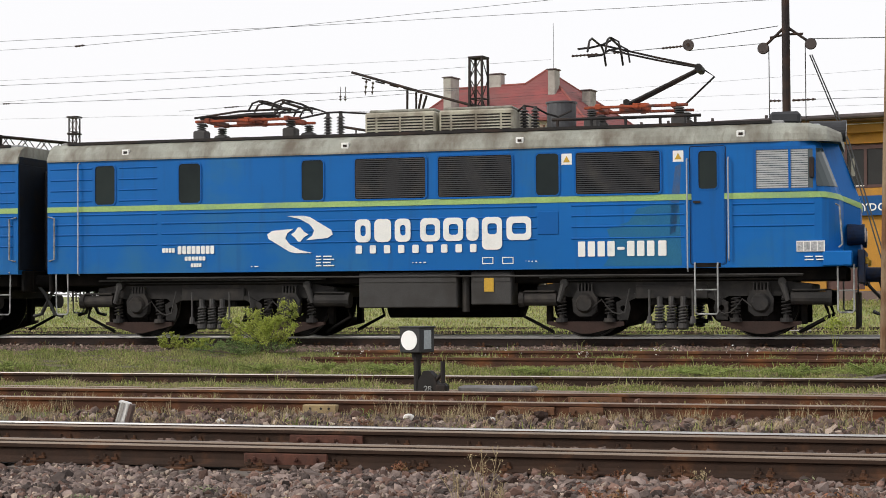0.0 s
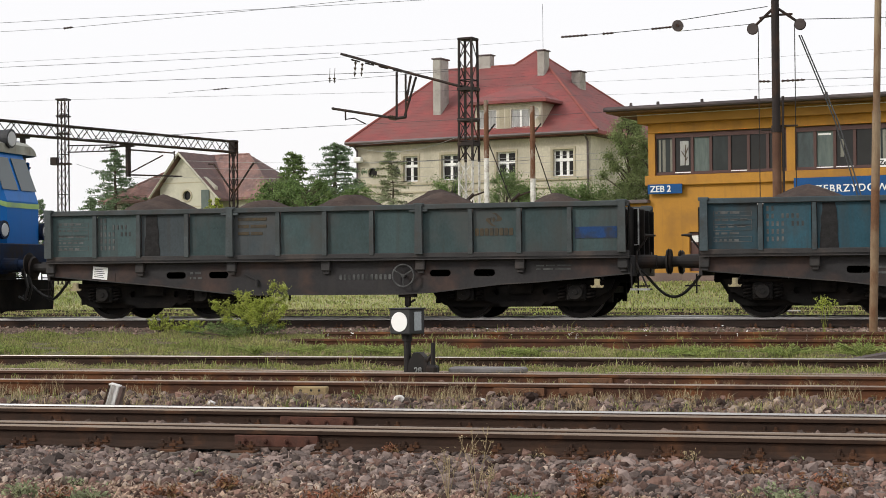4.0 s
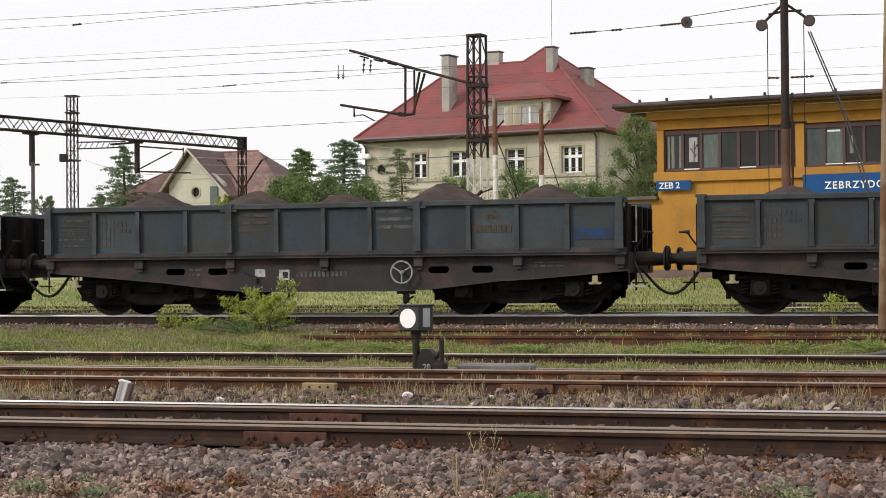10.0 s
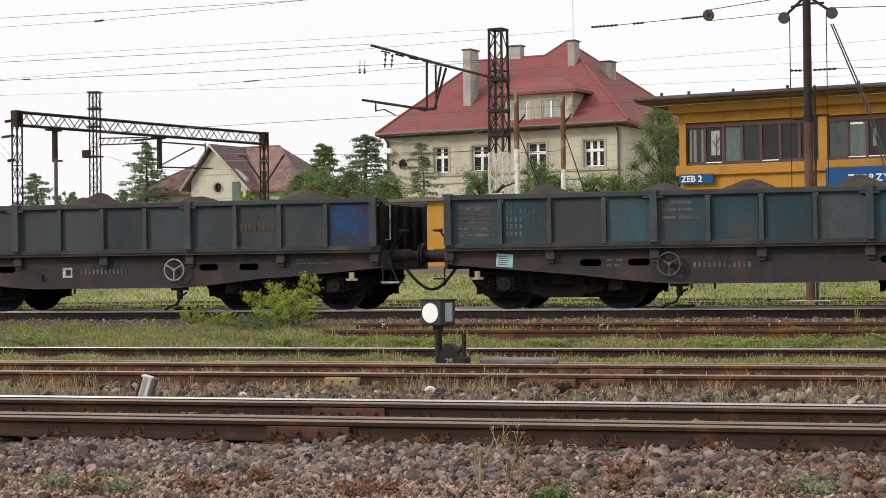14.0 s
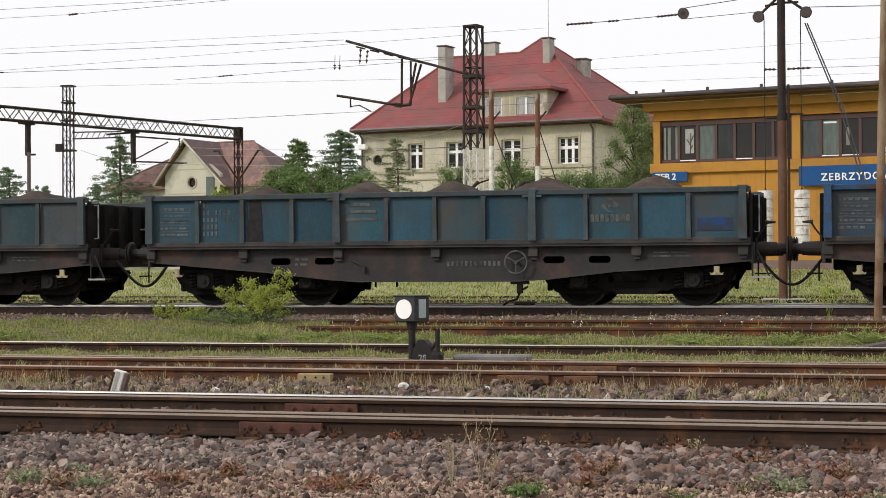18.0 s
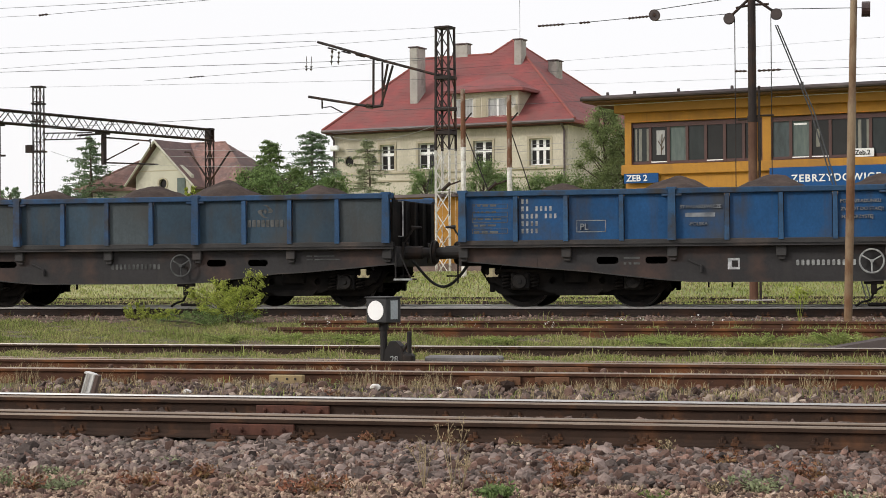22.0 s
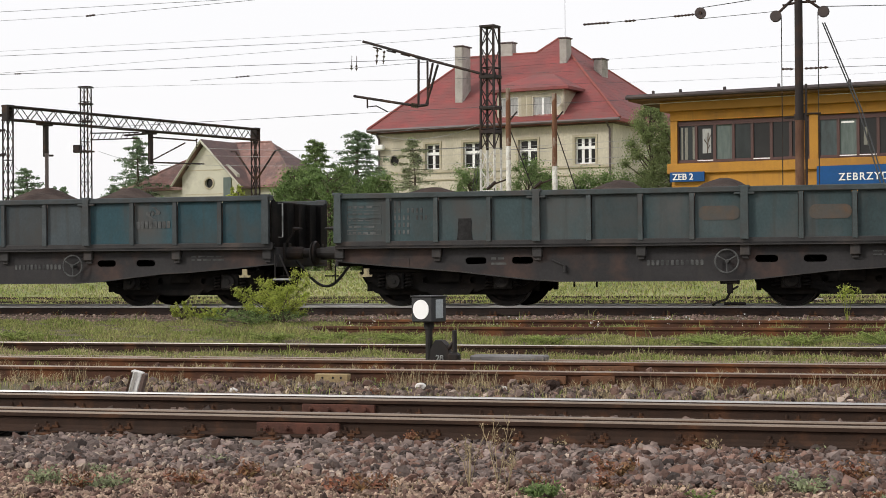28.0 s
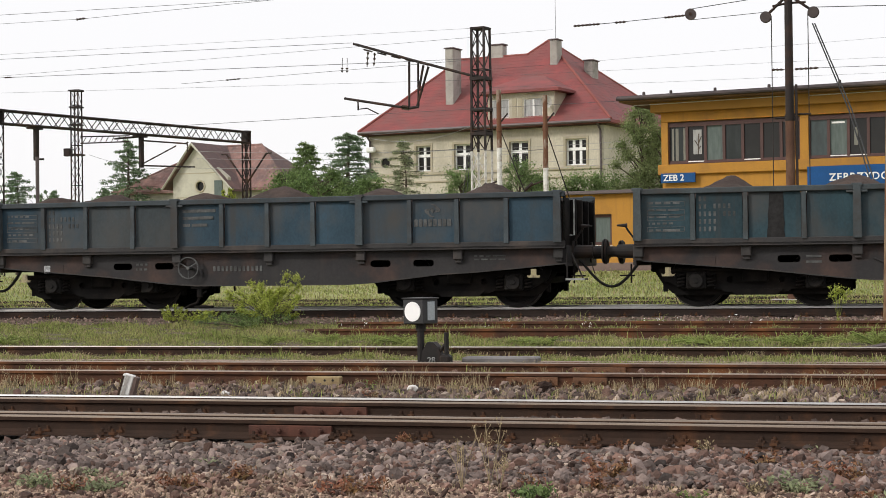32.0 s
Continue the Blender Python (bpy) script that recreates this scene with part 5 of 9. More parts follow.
def pantograph(parent, x0, x1, raised):
    """A single-arm collector: base frame on insulators, lower arm, upper arm, head."""
    p = part("pantograph", bmesh.new(), M["orange"], parent, "orange-framed current collector")
    bm = bmesh.new()
    for yy in (-0.45, 0.45):
        box(bm, x0 + 0.1, yy - 0.03, 4.04, x1 - 0.1, yy + 0.03, 4.09, 0.012)
    for xx in (x0 + 0.35, (x0 + x1) / 2, x1 - 0.35):
        box(bm, xx - 0.05, -0.5, 4.03, xx + 0.05, 0.5, 4.12, 0.01)
    box(bm, (x0 + x1) / 2 - 0.35, -0.14, 4.0, (x0 + x1) / 2 + 0.2, 0.14, 4.16, 0.03)
    bm.to_mesh(p.data)
    bm.free()
    for xx in (x0 + 0.25, x1 - 0.25):
        for yy in (-0.5, 0.5):
            b = bmesh.new()
            box(b, xx - 0.13, yy - 0.13, 3.68, xx + 0.13, yy + 0.13, 3.88, 0.03)
            for i in range(4):
                rod(b, (xx, yy, 3.88 + i * 0.04), (xx, yy, 3.905 + i * 0.04), 0.10, 0.07, 12)
            part("insulator", b, M["box_grey"], p)
    b = bmesh.new()
    if raised:
        foot, knee, top = (x0 + 0.85, 4.15), (x1 + 0.06, 4.74), (x0 + 0.42, 5.20)
        for yy in (-0.12, 0.12):
            rod(b, (foot[0], yy, foot[1]), (knee[0], yy * 0.6, knee[1]), 0.036, 0.03, 8)
        tube(b, [(x1 - 0.25, 0.2, 4.12), (knee[0] + 0.24, 0.18, knee[1] - 0.12), (knee[0] - 0.02, 0.16, knee[1] + 0.06)], 0.02, 6)
        for yy in (-0.3, 0.3):
            tube(b, [(knee[0], yy * 0.4, knee[1] + 0.04), (knee[0] - 0.7, yy * 0.7, knee[1] + 0.2), (top[0], yy, top[1])], 0.02, 6)
        rod(b, (knee[0], -0.25, knee[1]), (knee[0], 0.25, knee[1]), 0.07, n=10)
        rod(b, (foot[0], -0.4, foot[1]), (foot[0], 0.4, foot[1]), 0.06, n=10)
        part("arm", b, M["steel_dark"], p)
        b = bmesh.new()
        for dx in (-0.16, 0.16):      # head: two curved strips and their horns
            tube(b, [(top[0] + dx, -0.95, top[1] - 0.20), (top[0] + dx, -0.75, top[1] + 0.02), (top[0] + dx, -0.5, top[1] + 0.10), (top[0] + dx, 0.5, top[1] + 0.10), (top[0] + dx, 0.75, top[1] + 0.02), (top[0] + dx, 0.95, top[1] - 0.20)], 0.02, 6)
        for yy in (-0.5, 0.5):
            tube(b, [(top[0] - 0.42, yy, top[1] - 0.08), (top[0] - 0.16, yy, top[1] - 0.06), (top[0], yy * 0.7, top[1]), (top[0] + 0.2, yy, top[1] + 0.06)], 0.02, 6)
            tube(b, [(top[0] + 0.18, yy, top[1] + 0.10), (top[0] + 0.32, yy, top[1] + 0.02), (top[0] + 0.36, yy, top[1] - 0.22)], 0.018, 6)
        part("collector_head", b, M["steel_dark"], p)
    else:
        for yy in (-0.12, 0.12):
            rod(b, (x1 - 0.7, yy, 4.19), (x0 + 0.05, yy, 4.17), 0.03, 0.026, 8)
        for yy in (-0.3, 0.3):
            tube(b, [(x0 - 0.05, yy * 0.5, 4.17), (x0 + 0.9, yy * 0.8, 4.26), (x1 - 0.35, yy, 4.27)], 0.022, 6)
        tube(b, [(x0 + 0.1, 0, 4.16), (x0 - 0.08, 0, 4.10), (x0 + 0.15, 0, 4.02)], 0.025, 6)
        part("arm", b, M["steel_dark"], p)
        b = bmesh.new()
        for yy in (-0.75, -0.45, 0.45, 0.75):
            for dx in (0.0, 0.45):
                cx = x1 - 0.75 + dx
                tube(b, [(cx - 0.25, yy, 4.20), (cx - 0.17, yy, 4.34), (cx - 0.02, yy, 4.385), (cx + 0.13, yy, 4.36), (cx + 0.3, yy, 4.30)], 0.018, 6)
        rod(b, (x1 - 0.75, -0.8, 4.36), (x1 - 0.75, 0.8, 4.36), 0.025, n=6)
        rod(b, (x1 - 0.30, -0.8, 4.34), (x1 - 0.30, 0.8, 4.34), 0.025, n=6)
        tube(b, [(x1 - 0.05, -0.55, 4.33), (x1 + 0.12, -0.55, 4.25), (x1 + 0.2, -0.55, 4.12)], 0.02, 6)
        part("collector_head", b, M["steel_dark"], p)
    return p


def ladder(parent, x0, x1, z0, z1, rungs, y, mat, name="ladder"):
    bm = bmesh.new()
    tube(bm, [(x0, y + 0.03, z1 + 0.06), (x0, y - 0.02, z1), (x0, y, z0 + 0.04), (x0 + 0.03, y, z0), (x1 - 0.03, y, z0), (x1, y, z0 + 0.04), (x1, y - 0.02, z1), (x1, y + 0.03, z1 + 0.06)], 0.016, 6)
    for i in range(rungs):
        zz = z0 + (z1 - z0) * (i + 1) / (rungs + 1)
        rod(bm, (x0, y, zz), (x1, y, zz), 0.014, n=6)
    part(name, bm, mat, parent)


def build_loco():
    L = thing("locomotive", "blue electric locomotive section with a green stripe and white lettering", "locomotive", group="sections of the locomotive")
    body = part("body", loft(bmesh.new(), [1.18, 1.3, 1.8, 2.3, 2.6, 3.0, 3.28]), M["loco_blue"], L)
    # roof shoulders
    bm = bmesh.new()
    secs = [(HALF + 0.03, 3.275), (HALF + 0.03, 3.31), (HALF - 0.02, 3.42), (HALF - 0.12, 3.54), (HALF - 0.27, 3.62)]
    stations = [(0.0, 1.0, 0.0), (13.4, 1.0, 0.0), (14.0, 0.97, -0.02), (14.3, 0.88, -0.08), (14.52, 0.72, -0.17)]
    rows = []
    for x, k, dz in stations:
        rows.append([bm.verts.new((x, -y * k, z + dz * (z - 3.27) / 0.35)) for y, z in secs] + [bm.verts.new((x, y * k, z + dz * (z - 3.27) / 0.35)) for y, z in reversed(secs)])
    for a, b in zip(rows, rows[1:]):
        for i in range(len(a) - 1):
            bm.faces.new((a[i], a[i + 1], b[i + 1], b[i]))
    bm.faces.new(rows[0][::-1])
    bm.faces.new(rows[-1])
    bmesh.ops.recalc_face_normals(bm, faces=bm.faces[:])
    part("roof_shoulder", bm, M["loco_roof"], L, "grey-cream curved roof edge")
    bm = B(0.15, -1.22, 3.58, 13.6, 1.22, 3.66, 0.02)
    box(bm, 13.5, -1.05, 3.52, 14.2, 1.05, 3.60, 0.03)
    part("roof_deck", bm, M["roof_top"], L)
    bm = bmesh.new()
    for s in (-1, 1):
        box(bm, 0.3, s * 1.24, 3.61, 13.4, s * 1.29, 3.66)
    part("gutter_rail", bm, M["steel_dark"], L)
    # stripe round sides and cab
    st = bmesh.new()
    lo_, hi_ = body_outline(2.33), body_outline(2.43)
    grow = 0.004
    half = len(lo_) // 2
    for i in range(len(lo_) - 1):
        q = []
        for k, z in ((i, 2.33), (i + 1, 2.33), (i + 1, 2.43), (i, 2.43)):
            x, y = lo_[k]
            z -= 0.16 * max(0.0, (x - 14.2) / 0.6) ** 2      # it dips towards the nose
            x, y = body_outline(z)[k]
            q.append(st.verts.new((x + (grow * 2.5 if x > 14.0 else 0.0), y * (1 + 2 * grow / HALF), z)))
        st.faces.new(q)
    bmesh.ops.recalc_face_normals(st, faces=st.faces[:])
    bmesh.ops.solidify(st, geom=st.faces[:], thickness=0.003)
    part("stripe", st, M["stripe"], L, "light green stripe")
    for s in (-1, 1):
        y0, y1 = s * HALF, s * (HALF + 0.014)
        yo = s * (HALF + 0.006)
        # pressed beads
        beads = [(0.06, 0.93, z) for z in (3.14, 2.93, 2.73, 2.53)] + [(1.47, 2.25, z) for z in (3.14, 2.93, 2.73, 2.53)]
        beads += [(0.10, 2.25, z) for z in (2.27, 2.09, 1.90, 1.70)] + [(2.33, 6.0, z) for z in (2.27, 2.09, 1.90, 1.70)]
        beads += [(6.0, 9.4, z) for z in (2.27, 2.09, 1.90, 1.70)] + [(10.0, 11.95, z) for z in (2.27, 2.09, 1.90, 1.70)]
        beads += [(12.75, 14.1, z) for z in (2.24, 2.06, 1.87)]
        for a, b, z in beads:
            bm = bmesh.new()
            v = [bm.verts.new(p) for p in ((a, y0, z - 0.02), (a, y0, z + 0.02), (b, y0, z + 0.02), (b, y0, z - 0.02), (a + 0.02, y1, z), (b - 0.02, y1, z))]
            for f in ((0, 4, 5, 3), (4, 1, 2, 5), (0, 1, 4), (3, 5, 2)):
                bm.faces.new([v[i] for i in f])
            bmesh.ops.recalc_face_normals(bm, faces=bm.faces[:])
            part("bead", bm, M["loco_door"], L)
        for a, b in ((0.99, 1.39), (2.68, 3.11), (5.08, 5.49), (9.39, 9.79)):
            wd = part("window", plate(bmesh.new(), rect(a, 2.46, b, 3.18, 0.07), [], y0, s * (HALF + 0.004)), M["pane_dark"], L)
            part("window_frame", side_frame(a, 2.46, b, 3.18, 0.07, 0.025, y0, s * (HALF + 0.016)), M["loco_door"], wd)
        for a, b in ((6.09, 7.40), (7.63, 8.96), (10.09, 11.54)):
            g = part("louvre_grille", plate(bmesh.new(), rect(a, 2.46, b, 3.18, 0.05), [], y0 - s * 0.002, s * (HALF + 0.002)), M["soot"], L)
            part("window_frame", side_frame(a, 2.46, b, 3.18, 0.05, 0.03, y0, s * (HALF + 0.024)), M["loco_door"], g)
            for i in range(20):
                z = 2.475 + i * 0.0355
                bm = bmesh.new()
                v = [bm.verts.new(p) for p in ((a + 0.01, yo, z + 0.024), (b - 0.01, yo, z + 0.024), (b - 0.01, s * (HALF + 0.02), z), (a + 0.01, s * (HALF + 0.02), z), (a + 0.01, s * (HALF + 0.02), z + 0.004), (b - 0.01, s * (HALF + 0.02), z + 0.004))]
                bm.faces.new((v[0], v[1], v[2], v[3]))
                bm.faces.new((v[0], v[1], v[5], v[4]))
                bm.faces.new((v[3], v[2], v[5], v[4]))
                part("slat", bm, M["grille"], g)
        # crew door
        d = part("door", plate(bmesh.new(), rect(12.07, 1.26, 12.62, 3.21, 0.03), [rect(12.19, 2.51, 12.50, 3.15, 0.06)], y0, s * (HALF + 0.012)), M["loco_door"], L)
        part("door_window", plate(bmesh.new(), rect(12.19, 2.51, 12.50, 3.15, 0.06), [], y0, s * (HALF + 0.004)), M["pane_dark"], d)
        part("window_frame", side_frame(12.19, 2.51, 12.50, 3.15, 0.06, 0.02, s * (HALF + 0.012), s * (HALF + 0.022)), M["loco_door"], d)
        part("door_handle", B(12.10, s * (HALF + 0.012), 2.27, 12.22, s * (HALF + 0.04), 2.31), M["steel_dark"], d)
        part("door_seal", side_frame(12.05, 1.245, 12.64, 3.225, 0.03, 0.012, y0, s * (HALF + 0.006)), M["dark_navy"], d)
        for hx, za, zb in ((12.0, 1.12, 3.03), (12.69, 1.30, 3.03), (0.66, 1.15, 3.25)):
            tb = tube(bmesh.new(), [(hx, y0, zb), (hx, s * (HALF + 0.06), zb - 0.03), (hx, s * (HALF + 0.06), za + 0.03), (hx, y0, za)], 0.014, 6)
            part("handrail", tb, M["chrome"], L)
        # cab side window with blinds behind its two panes
        cw = part("cab_window", plate(bmesh.new(), rect(13.13, 2.47, 14.10, 3.16, 0.02), [], y0, s * (HALF + 0.003)), M["pane_cab"], L)
        part("window_frame", plate(bmesh.new(), rect(13.10, 2.44, 14.13, 3.19, 0.02), [rect(13.15, 2.49, 13.68, 3.14), rect(13.72, 2.49, 14.08, 3.14)], y0, s * (HALF + 0.02)), M["loco_door"], cw)
        for i in range(17):
            z = 2.50 + i * 0.038
            part("blind_slat", B(13.15, s * (HALF + 0.003), z, 13.68, s * (HALF + 0.007), z + 0.027), M["blind"], cw)
            part("blind_slat", B(13.72, s * (HALF + 0.003), z, 14.00, s * (HALF + 0.007), z + 0.027), M["blind"], cw)
        part("mirror", B(14.02, s * (HALF + 0.01), 2.65, 14.10, s * (HALF + 0.10), 3.0, 0.015), M["steel_dark"], L)
        # ladders
        ladder(L, 12.12, 12.50, 0.40, 1.22, 1, s * (HALF + 0.02), M["mark_white"])
        ladder(L, 14.46, 14.72, 0.42, 1.15, 1, s * (HALF - 0.08), M["mark_white"])
        ladder(L, 0.18, 0.42, 0.42, 1.16, 1, s * (HALF - 0.02), M["mark_white"])
        tb = tube(bmesh.new(), [(0.02, s * (HALF + 0.02), 2.25), (0.16, s * (HALF + 0.04), 2.22), (0.16, s * (HALF + 0.04), 1.45), (0.04, s * (HALF + 0.02), 1.42)], 0.016, 6)
        part("handrail", tb, M["mark_white"], L, "white grab rail")
        tb = tube(bmesh.new(), [(14.44, s * (HALF - 0.02), 2.22), (14.50, s * (HALF - 0.06), 2.18), (14.54, s * (HALF - 0.08), 1.55), (14.48, s * (HALF - 0.05), 1.50)], 0.016, 6)
        part("handrail", tb, M["mark_white"], L, "white grab rail")
        part("step_recess", B(12.14, s * (HALF - 0.02), 1.19, 12.55, s * (HALF + 0.008), 1.27), M["soot"], L)
        # equipment boxes under the frame
        for a, b, z in ((6.12, 7.94, 0.52), (8.19, 8.92, 0.57)):
            bx = part("equipment_box", B(a, s * 0.9, z, b, s * 1.40, 1.15, 0.02), M["box_grey"], L)
            part("box_lid", B(a + 0.02, s * 1.40, 0.97, b - 0.02, s * 1.412, 1.12, 0.004), M["box_grey"], bx)
        part("warning_sign", B(8.43, s * 1.412, 0.80, 8.60, s * 1.42, 1.04), M["sign_yellow"], L, "small yellow warning sign")
        rb = bmesh.new()
        rod(rb, (8.06, s * 1.25, 0.45), (8.06, s * 1.25, 1.1), 0.07, n=10)
        part("air_drier", rb, M["loco_under"], L)
        pp_ = tube(bmesh.new(), [(1.2, s * 1.42, 1.09), (6.0, s * 1.42, 1.08), (9.2, s * 1.42, 1.07), (13.9, s * 1.42, 1.06)], 0.018, 6)
        part("air_pipe", pp_, M["box_grey"], L)
        # small roof hatches with lifting eyes
        for hx in (1.6, 5.9, 9.1, 12.9):
            h = part("lifting_point", B(hx - 0.07, s * 1.40, 3.36, hx + 0.07, s * 1.50, 3.48, 0.01), M["lettering"], L)
            part("lifting_slot", B(hx - 0.035, s * 1.495, 3.40, hx + 0.035, s * 1.506, 3.445), M["steel_dark"], h)
        for tx in (9.84, 11.76):
            t = part("hazard_plate", B(tx, y0, 2.98, tx + 0.18, s * (HALF + 0.006), 3.17), M["lettering"], L, "white plate with a yellow triangle")
            part("triangle", plate(bmesh.new(), [(tx + 0.03, 3.02), (tx + 0.15, 3.02), (tx + 0.09, 3.13)], [], s * (HALF + 0.005), s * (HALF + 0.009)), M["sign_yellow"], t)
        part("inspection_cover", B(9.42, y0, 1.78, 9.78, s * (HALF + 0.014), 2.18, 0.006), M["loco_door"], L)
    # patches of newer and faded paint on the near side
    for name, lp, mt in (("paint_patch", [(10.55, 1.22), (10.75, 1.5), (10.62, 1.85), (11.0, 1.98), (11.15, 2.2), (11.7, 2.3), (11.86, 2.28), (11.9, 1.22)], "patch_teal"), ("rust_streak", [(11.70, 1.75), (11.80, 1.8), (11.86, 2.3), (11.90, 2.95), (11.80, 2.9), (11.72, 2.3)], "patch_brown")):
        part(name, plate(bmesh.new(), lp, [], -HALF - 0.0028, -HALF + 0.001), M[mt], L)
    # writing and emblem on the near side
    yl = -HALF - 0.001
    bm = bmesh.new()
    emblem(bm, 4.44, 1.76, 1.2, yl, 0.016, sz=0.80)
    part("emblem", bm, M["lettering"], L, "white two-leaf emblem")
    for i, (a, b) in enumerate(((6.09, 6.38), (6.45, 6.76), (6.83, 7.12), (7.30, 7.66), (7.72, 8.08), (8.14, 8.36), (8.42, 8.78), (8.86, 9.30))):
        low = 1.53 if i == 6 else 1.69
        part("letter_block", plate(bmesh.new(), rect(a, low, b, 2.10, 0.09), [rect(a + 0.10, 1.80, b - 0.09, 1.99, 0.05)] if i not in (1, 5) else [], yl - 0.018, yl), M["lettering"], L)
    for i in range(9):
        a = 6.10 + i * 0.263
        part("letter_block", plate(bmesh.new(), rect(a, 1.49, a + 0.115, 1.635, 0.02, 2), [], yl - 0.016, yl), M["lettering"], L)
    for i in range(9):
        a = 10.12 + i * 0.17
        zz = (1.50, 1.55) if i in (4, 8) else (1.39, 1.65)
        if i == 8:
            continue
        part("number_bar", plate(bmesh.new(), rect(a, zz[0], a + 0.125, zz[1], 0.015, 2), [], yl - 0.016, yl), M["lettering"], L)
    part("number_bar", plate(bmesh.new(), rect(11.50, 1.39, 11.64, 1.65, 0.015, 2), [], yl - 0.016, yl), M["lettering"], L)
    bm = bmesh.new()
    word_blocks(bm, 2.35, 1.55, 0.26, 0.085, 4, yl, 0.016)
    word_blocks(bm, 2.66, 1.52, 0.74, 0.15, 8, yl, 0.016)
    word_blocks(bm, 2.80, 1.40, 0.42, 0.075, 6, yl, 0.016)
    word_blocks(bm, 2.92, 1.28, 0.22, 0.07, 4, yl, 0.016)
    bars(bm, 4.1, 1.29, 0.14, 1, 0.04, yl, seed=3, thick=0.016)
    bars(bm, 5.35, 1.46, 0.35, 4, 0.055, yl, seed=4, thick=0.016)
    bars(bm, 7.15, 1.33, 0.28, 1, 0.05, yl, seed=5, thick=0.016)
    bars(bm, 9.2, 1.33, 0.22, 1, 0.05, yl, seed=6, thick=0.016)
    bars(bm, 13.93, 1.36, 0.4, 2, 0.05, yl, seed=8, thick=0.016)
    tagged(part("small_print", bm, M["lettering"], L), kind="stuff")
    for a in (8.42, 8.78):
        part("print_box", plate(bmesh.new(), rect(a, 1.28, a + 0.2, 1.40), [rect(a + 0.015, 1.295, a + 0.185, 1.385)], yl - 0.01, yl), M["lettering"], L)
    note = part("notice_panel", B(13.80, yl - 0.02, 1.43, 14.26, yl, 1.61, 0.004), M["lettering"], L, "white framed notice panel")
    for q in range(4):
        part("notice_sheet", B(13.815 + q * 0.11, yl - 0.023, 1.445, 13.91 + q * 0.11, yl - 0.019, 1.595), M["card"], note)
    # cab front: windows, lamps, beam, plough
    for s in (-1, 1):
        z0, z1 = 2.52, 3.17
        for (fa, fb, nm) in ((0.0, 1.0, "corner_window"),):
            bm = bmesh.new()
            o0, o1 = body_outline(z0), body_outline(z1)
            idx = [2, 3, 4, 5, 6]
            va = [bm.verts.new((o0[i][0] + 0.012, s * (abs(o0[i][1]) + 0.008), z0)) for i in idx]
            vb = [bm.verts.new((o1[i][0] + 0.012, s * (abs(o1[i][1]) + 0.008), z1)) for i in idx]
            for i in range(len(idx) - 1):
                bm.faces.new((va[i], va[i + 1], vb[i + 1], vb[i]))
            bmesh.ops.recalc_face_normals(bm, faces=bm.faces[:])
            bmesh.ops.solidify(bm, geom=bm.faces[:], thickness=0.008)
            part(nm, bm, M["pane_cab"], L)
        bm = bmesh.new()
        xa, xb = body_outline(z0)[9][0], body_outline(z1)[9][0]
        q = [bm.verts.new(p) for p in ((xa + 0.012, s * 0.06, z0), (xa + 0.012, s * 0.66, z0), (xb + 0.012, s * 0.62, z1), (xb + 0.012, s * 0.06, z1))]
        bm.faces.new(q)
        bmesh.ops.recalc_face_normals(bm, faces=bm.faces[:])
        bmesh.ops.solidify(bm, geom=bm.faces[:], thickness=0.01)
        part("windscreen", bm, M["pane_cab"], L)
        bm = bmesh.new()
        rod(bm, (14.60, s * 0.82, 1.72), (14.86, s * 0.82, 1.72), 0.185, 0.165, 20)
        rod(bm, (14.84, s * 0.82, 1.72), (14.89, s * 0.82, 1.72), 0.18, 0.18, 20)
        lamp = part("headlight", bm, M["dark_navy"], L, "round dark blue headlight")
        part("lens", rod(bmesh.new(), (14.88, s * 0.82, 1.72), (14.902, s * 0.82, 1.72), 0.14, 0.12, 18), M["lens"], lamp)
        buffer(L, 14.86, s * 0.875, 1.05, 1, M["dark_navy"], 0.60)
        buffer(L, -0.06, s * 0.875, 1.05, -1, M["soot"], 0.58)
    for ya, yb in ((-1.52, -1.1), (1.1, 1.52)):
        part("corner_step", B(14.22, ya, 1.19, 14.70, yb, 1.44, 0.02), M["loco_blue"], L)
    bm = B(14.78, -1.40, 0.90, 14.90, 1.40, 1.46, 0.015)
    part("buffer_beam", bm, M["dark_navy"], L)
    for yy in (-1.2, 1.2):
        part("socket", B(14.90, yy - 0.05, 1.22, 14.96, yy + 0.05, 1.34, 0.01), M["sign_yellow"], L)
    for k, yy in enumerate((-0.55, -0.4, 0.4)):
        pts = [(14.92, yy, 1.0), (15.12, yy, 0.95), (15.22, yy + 0.02, 0.6), (15.14, yy + 0.04, 0.36), (15.0, yy + 0.05, 0.42)]
        part("air_hose", tube(bmesh.new(), pts, 0.03, 6), M["rubber"], L)
    pts = [(14.92, -0.2, 0.92)] + [(14.95 + 0.62 * i / 8, -0.25, 0.85 - 0.45 * math.sin(i / 8 * math.pi / 2)) for i in range(9)]
    part("air_hose", tube(bmesh.new(), pts, 0.028, 6), M["rubber"], L)
    bm = plate(bmesh.new(), [(-1.3, 0.14), (1.3, 0.14), (1.35, 0.75), (-1.35, 0.75)], [], 0, 0.04)
    bmesh.ops.rotate(bm, verts=bm.verts[:], matrix=Matrix.Rotation(radians(90), 3, "Z"))
    bmesh.ops.translate(bm, verts=bm.verts[:], vec=(14.78, 0, 0))
    part("plough", bm, M["soot"], L)
    part("coupling_hook", B(14.90, -0.06, 0.98, 15.2, 0.06, 1.10, 0.02), M["soot"], L)
    part("horn_box", B(13.32, -0.72, 3.64, 13.84, -0.32, 3.86, 0.05), M["drum_dark"], L)
    bm = bmesh.new()
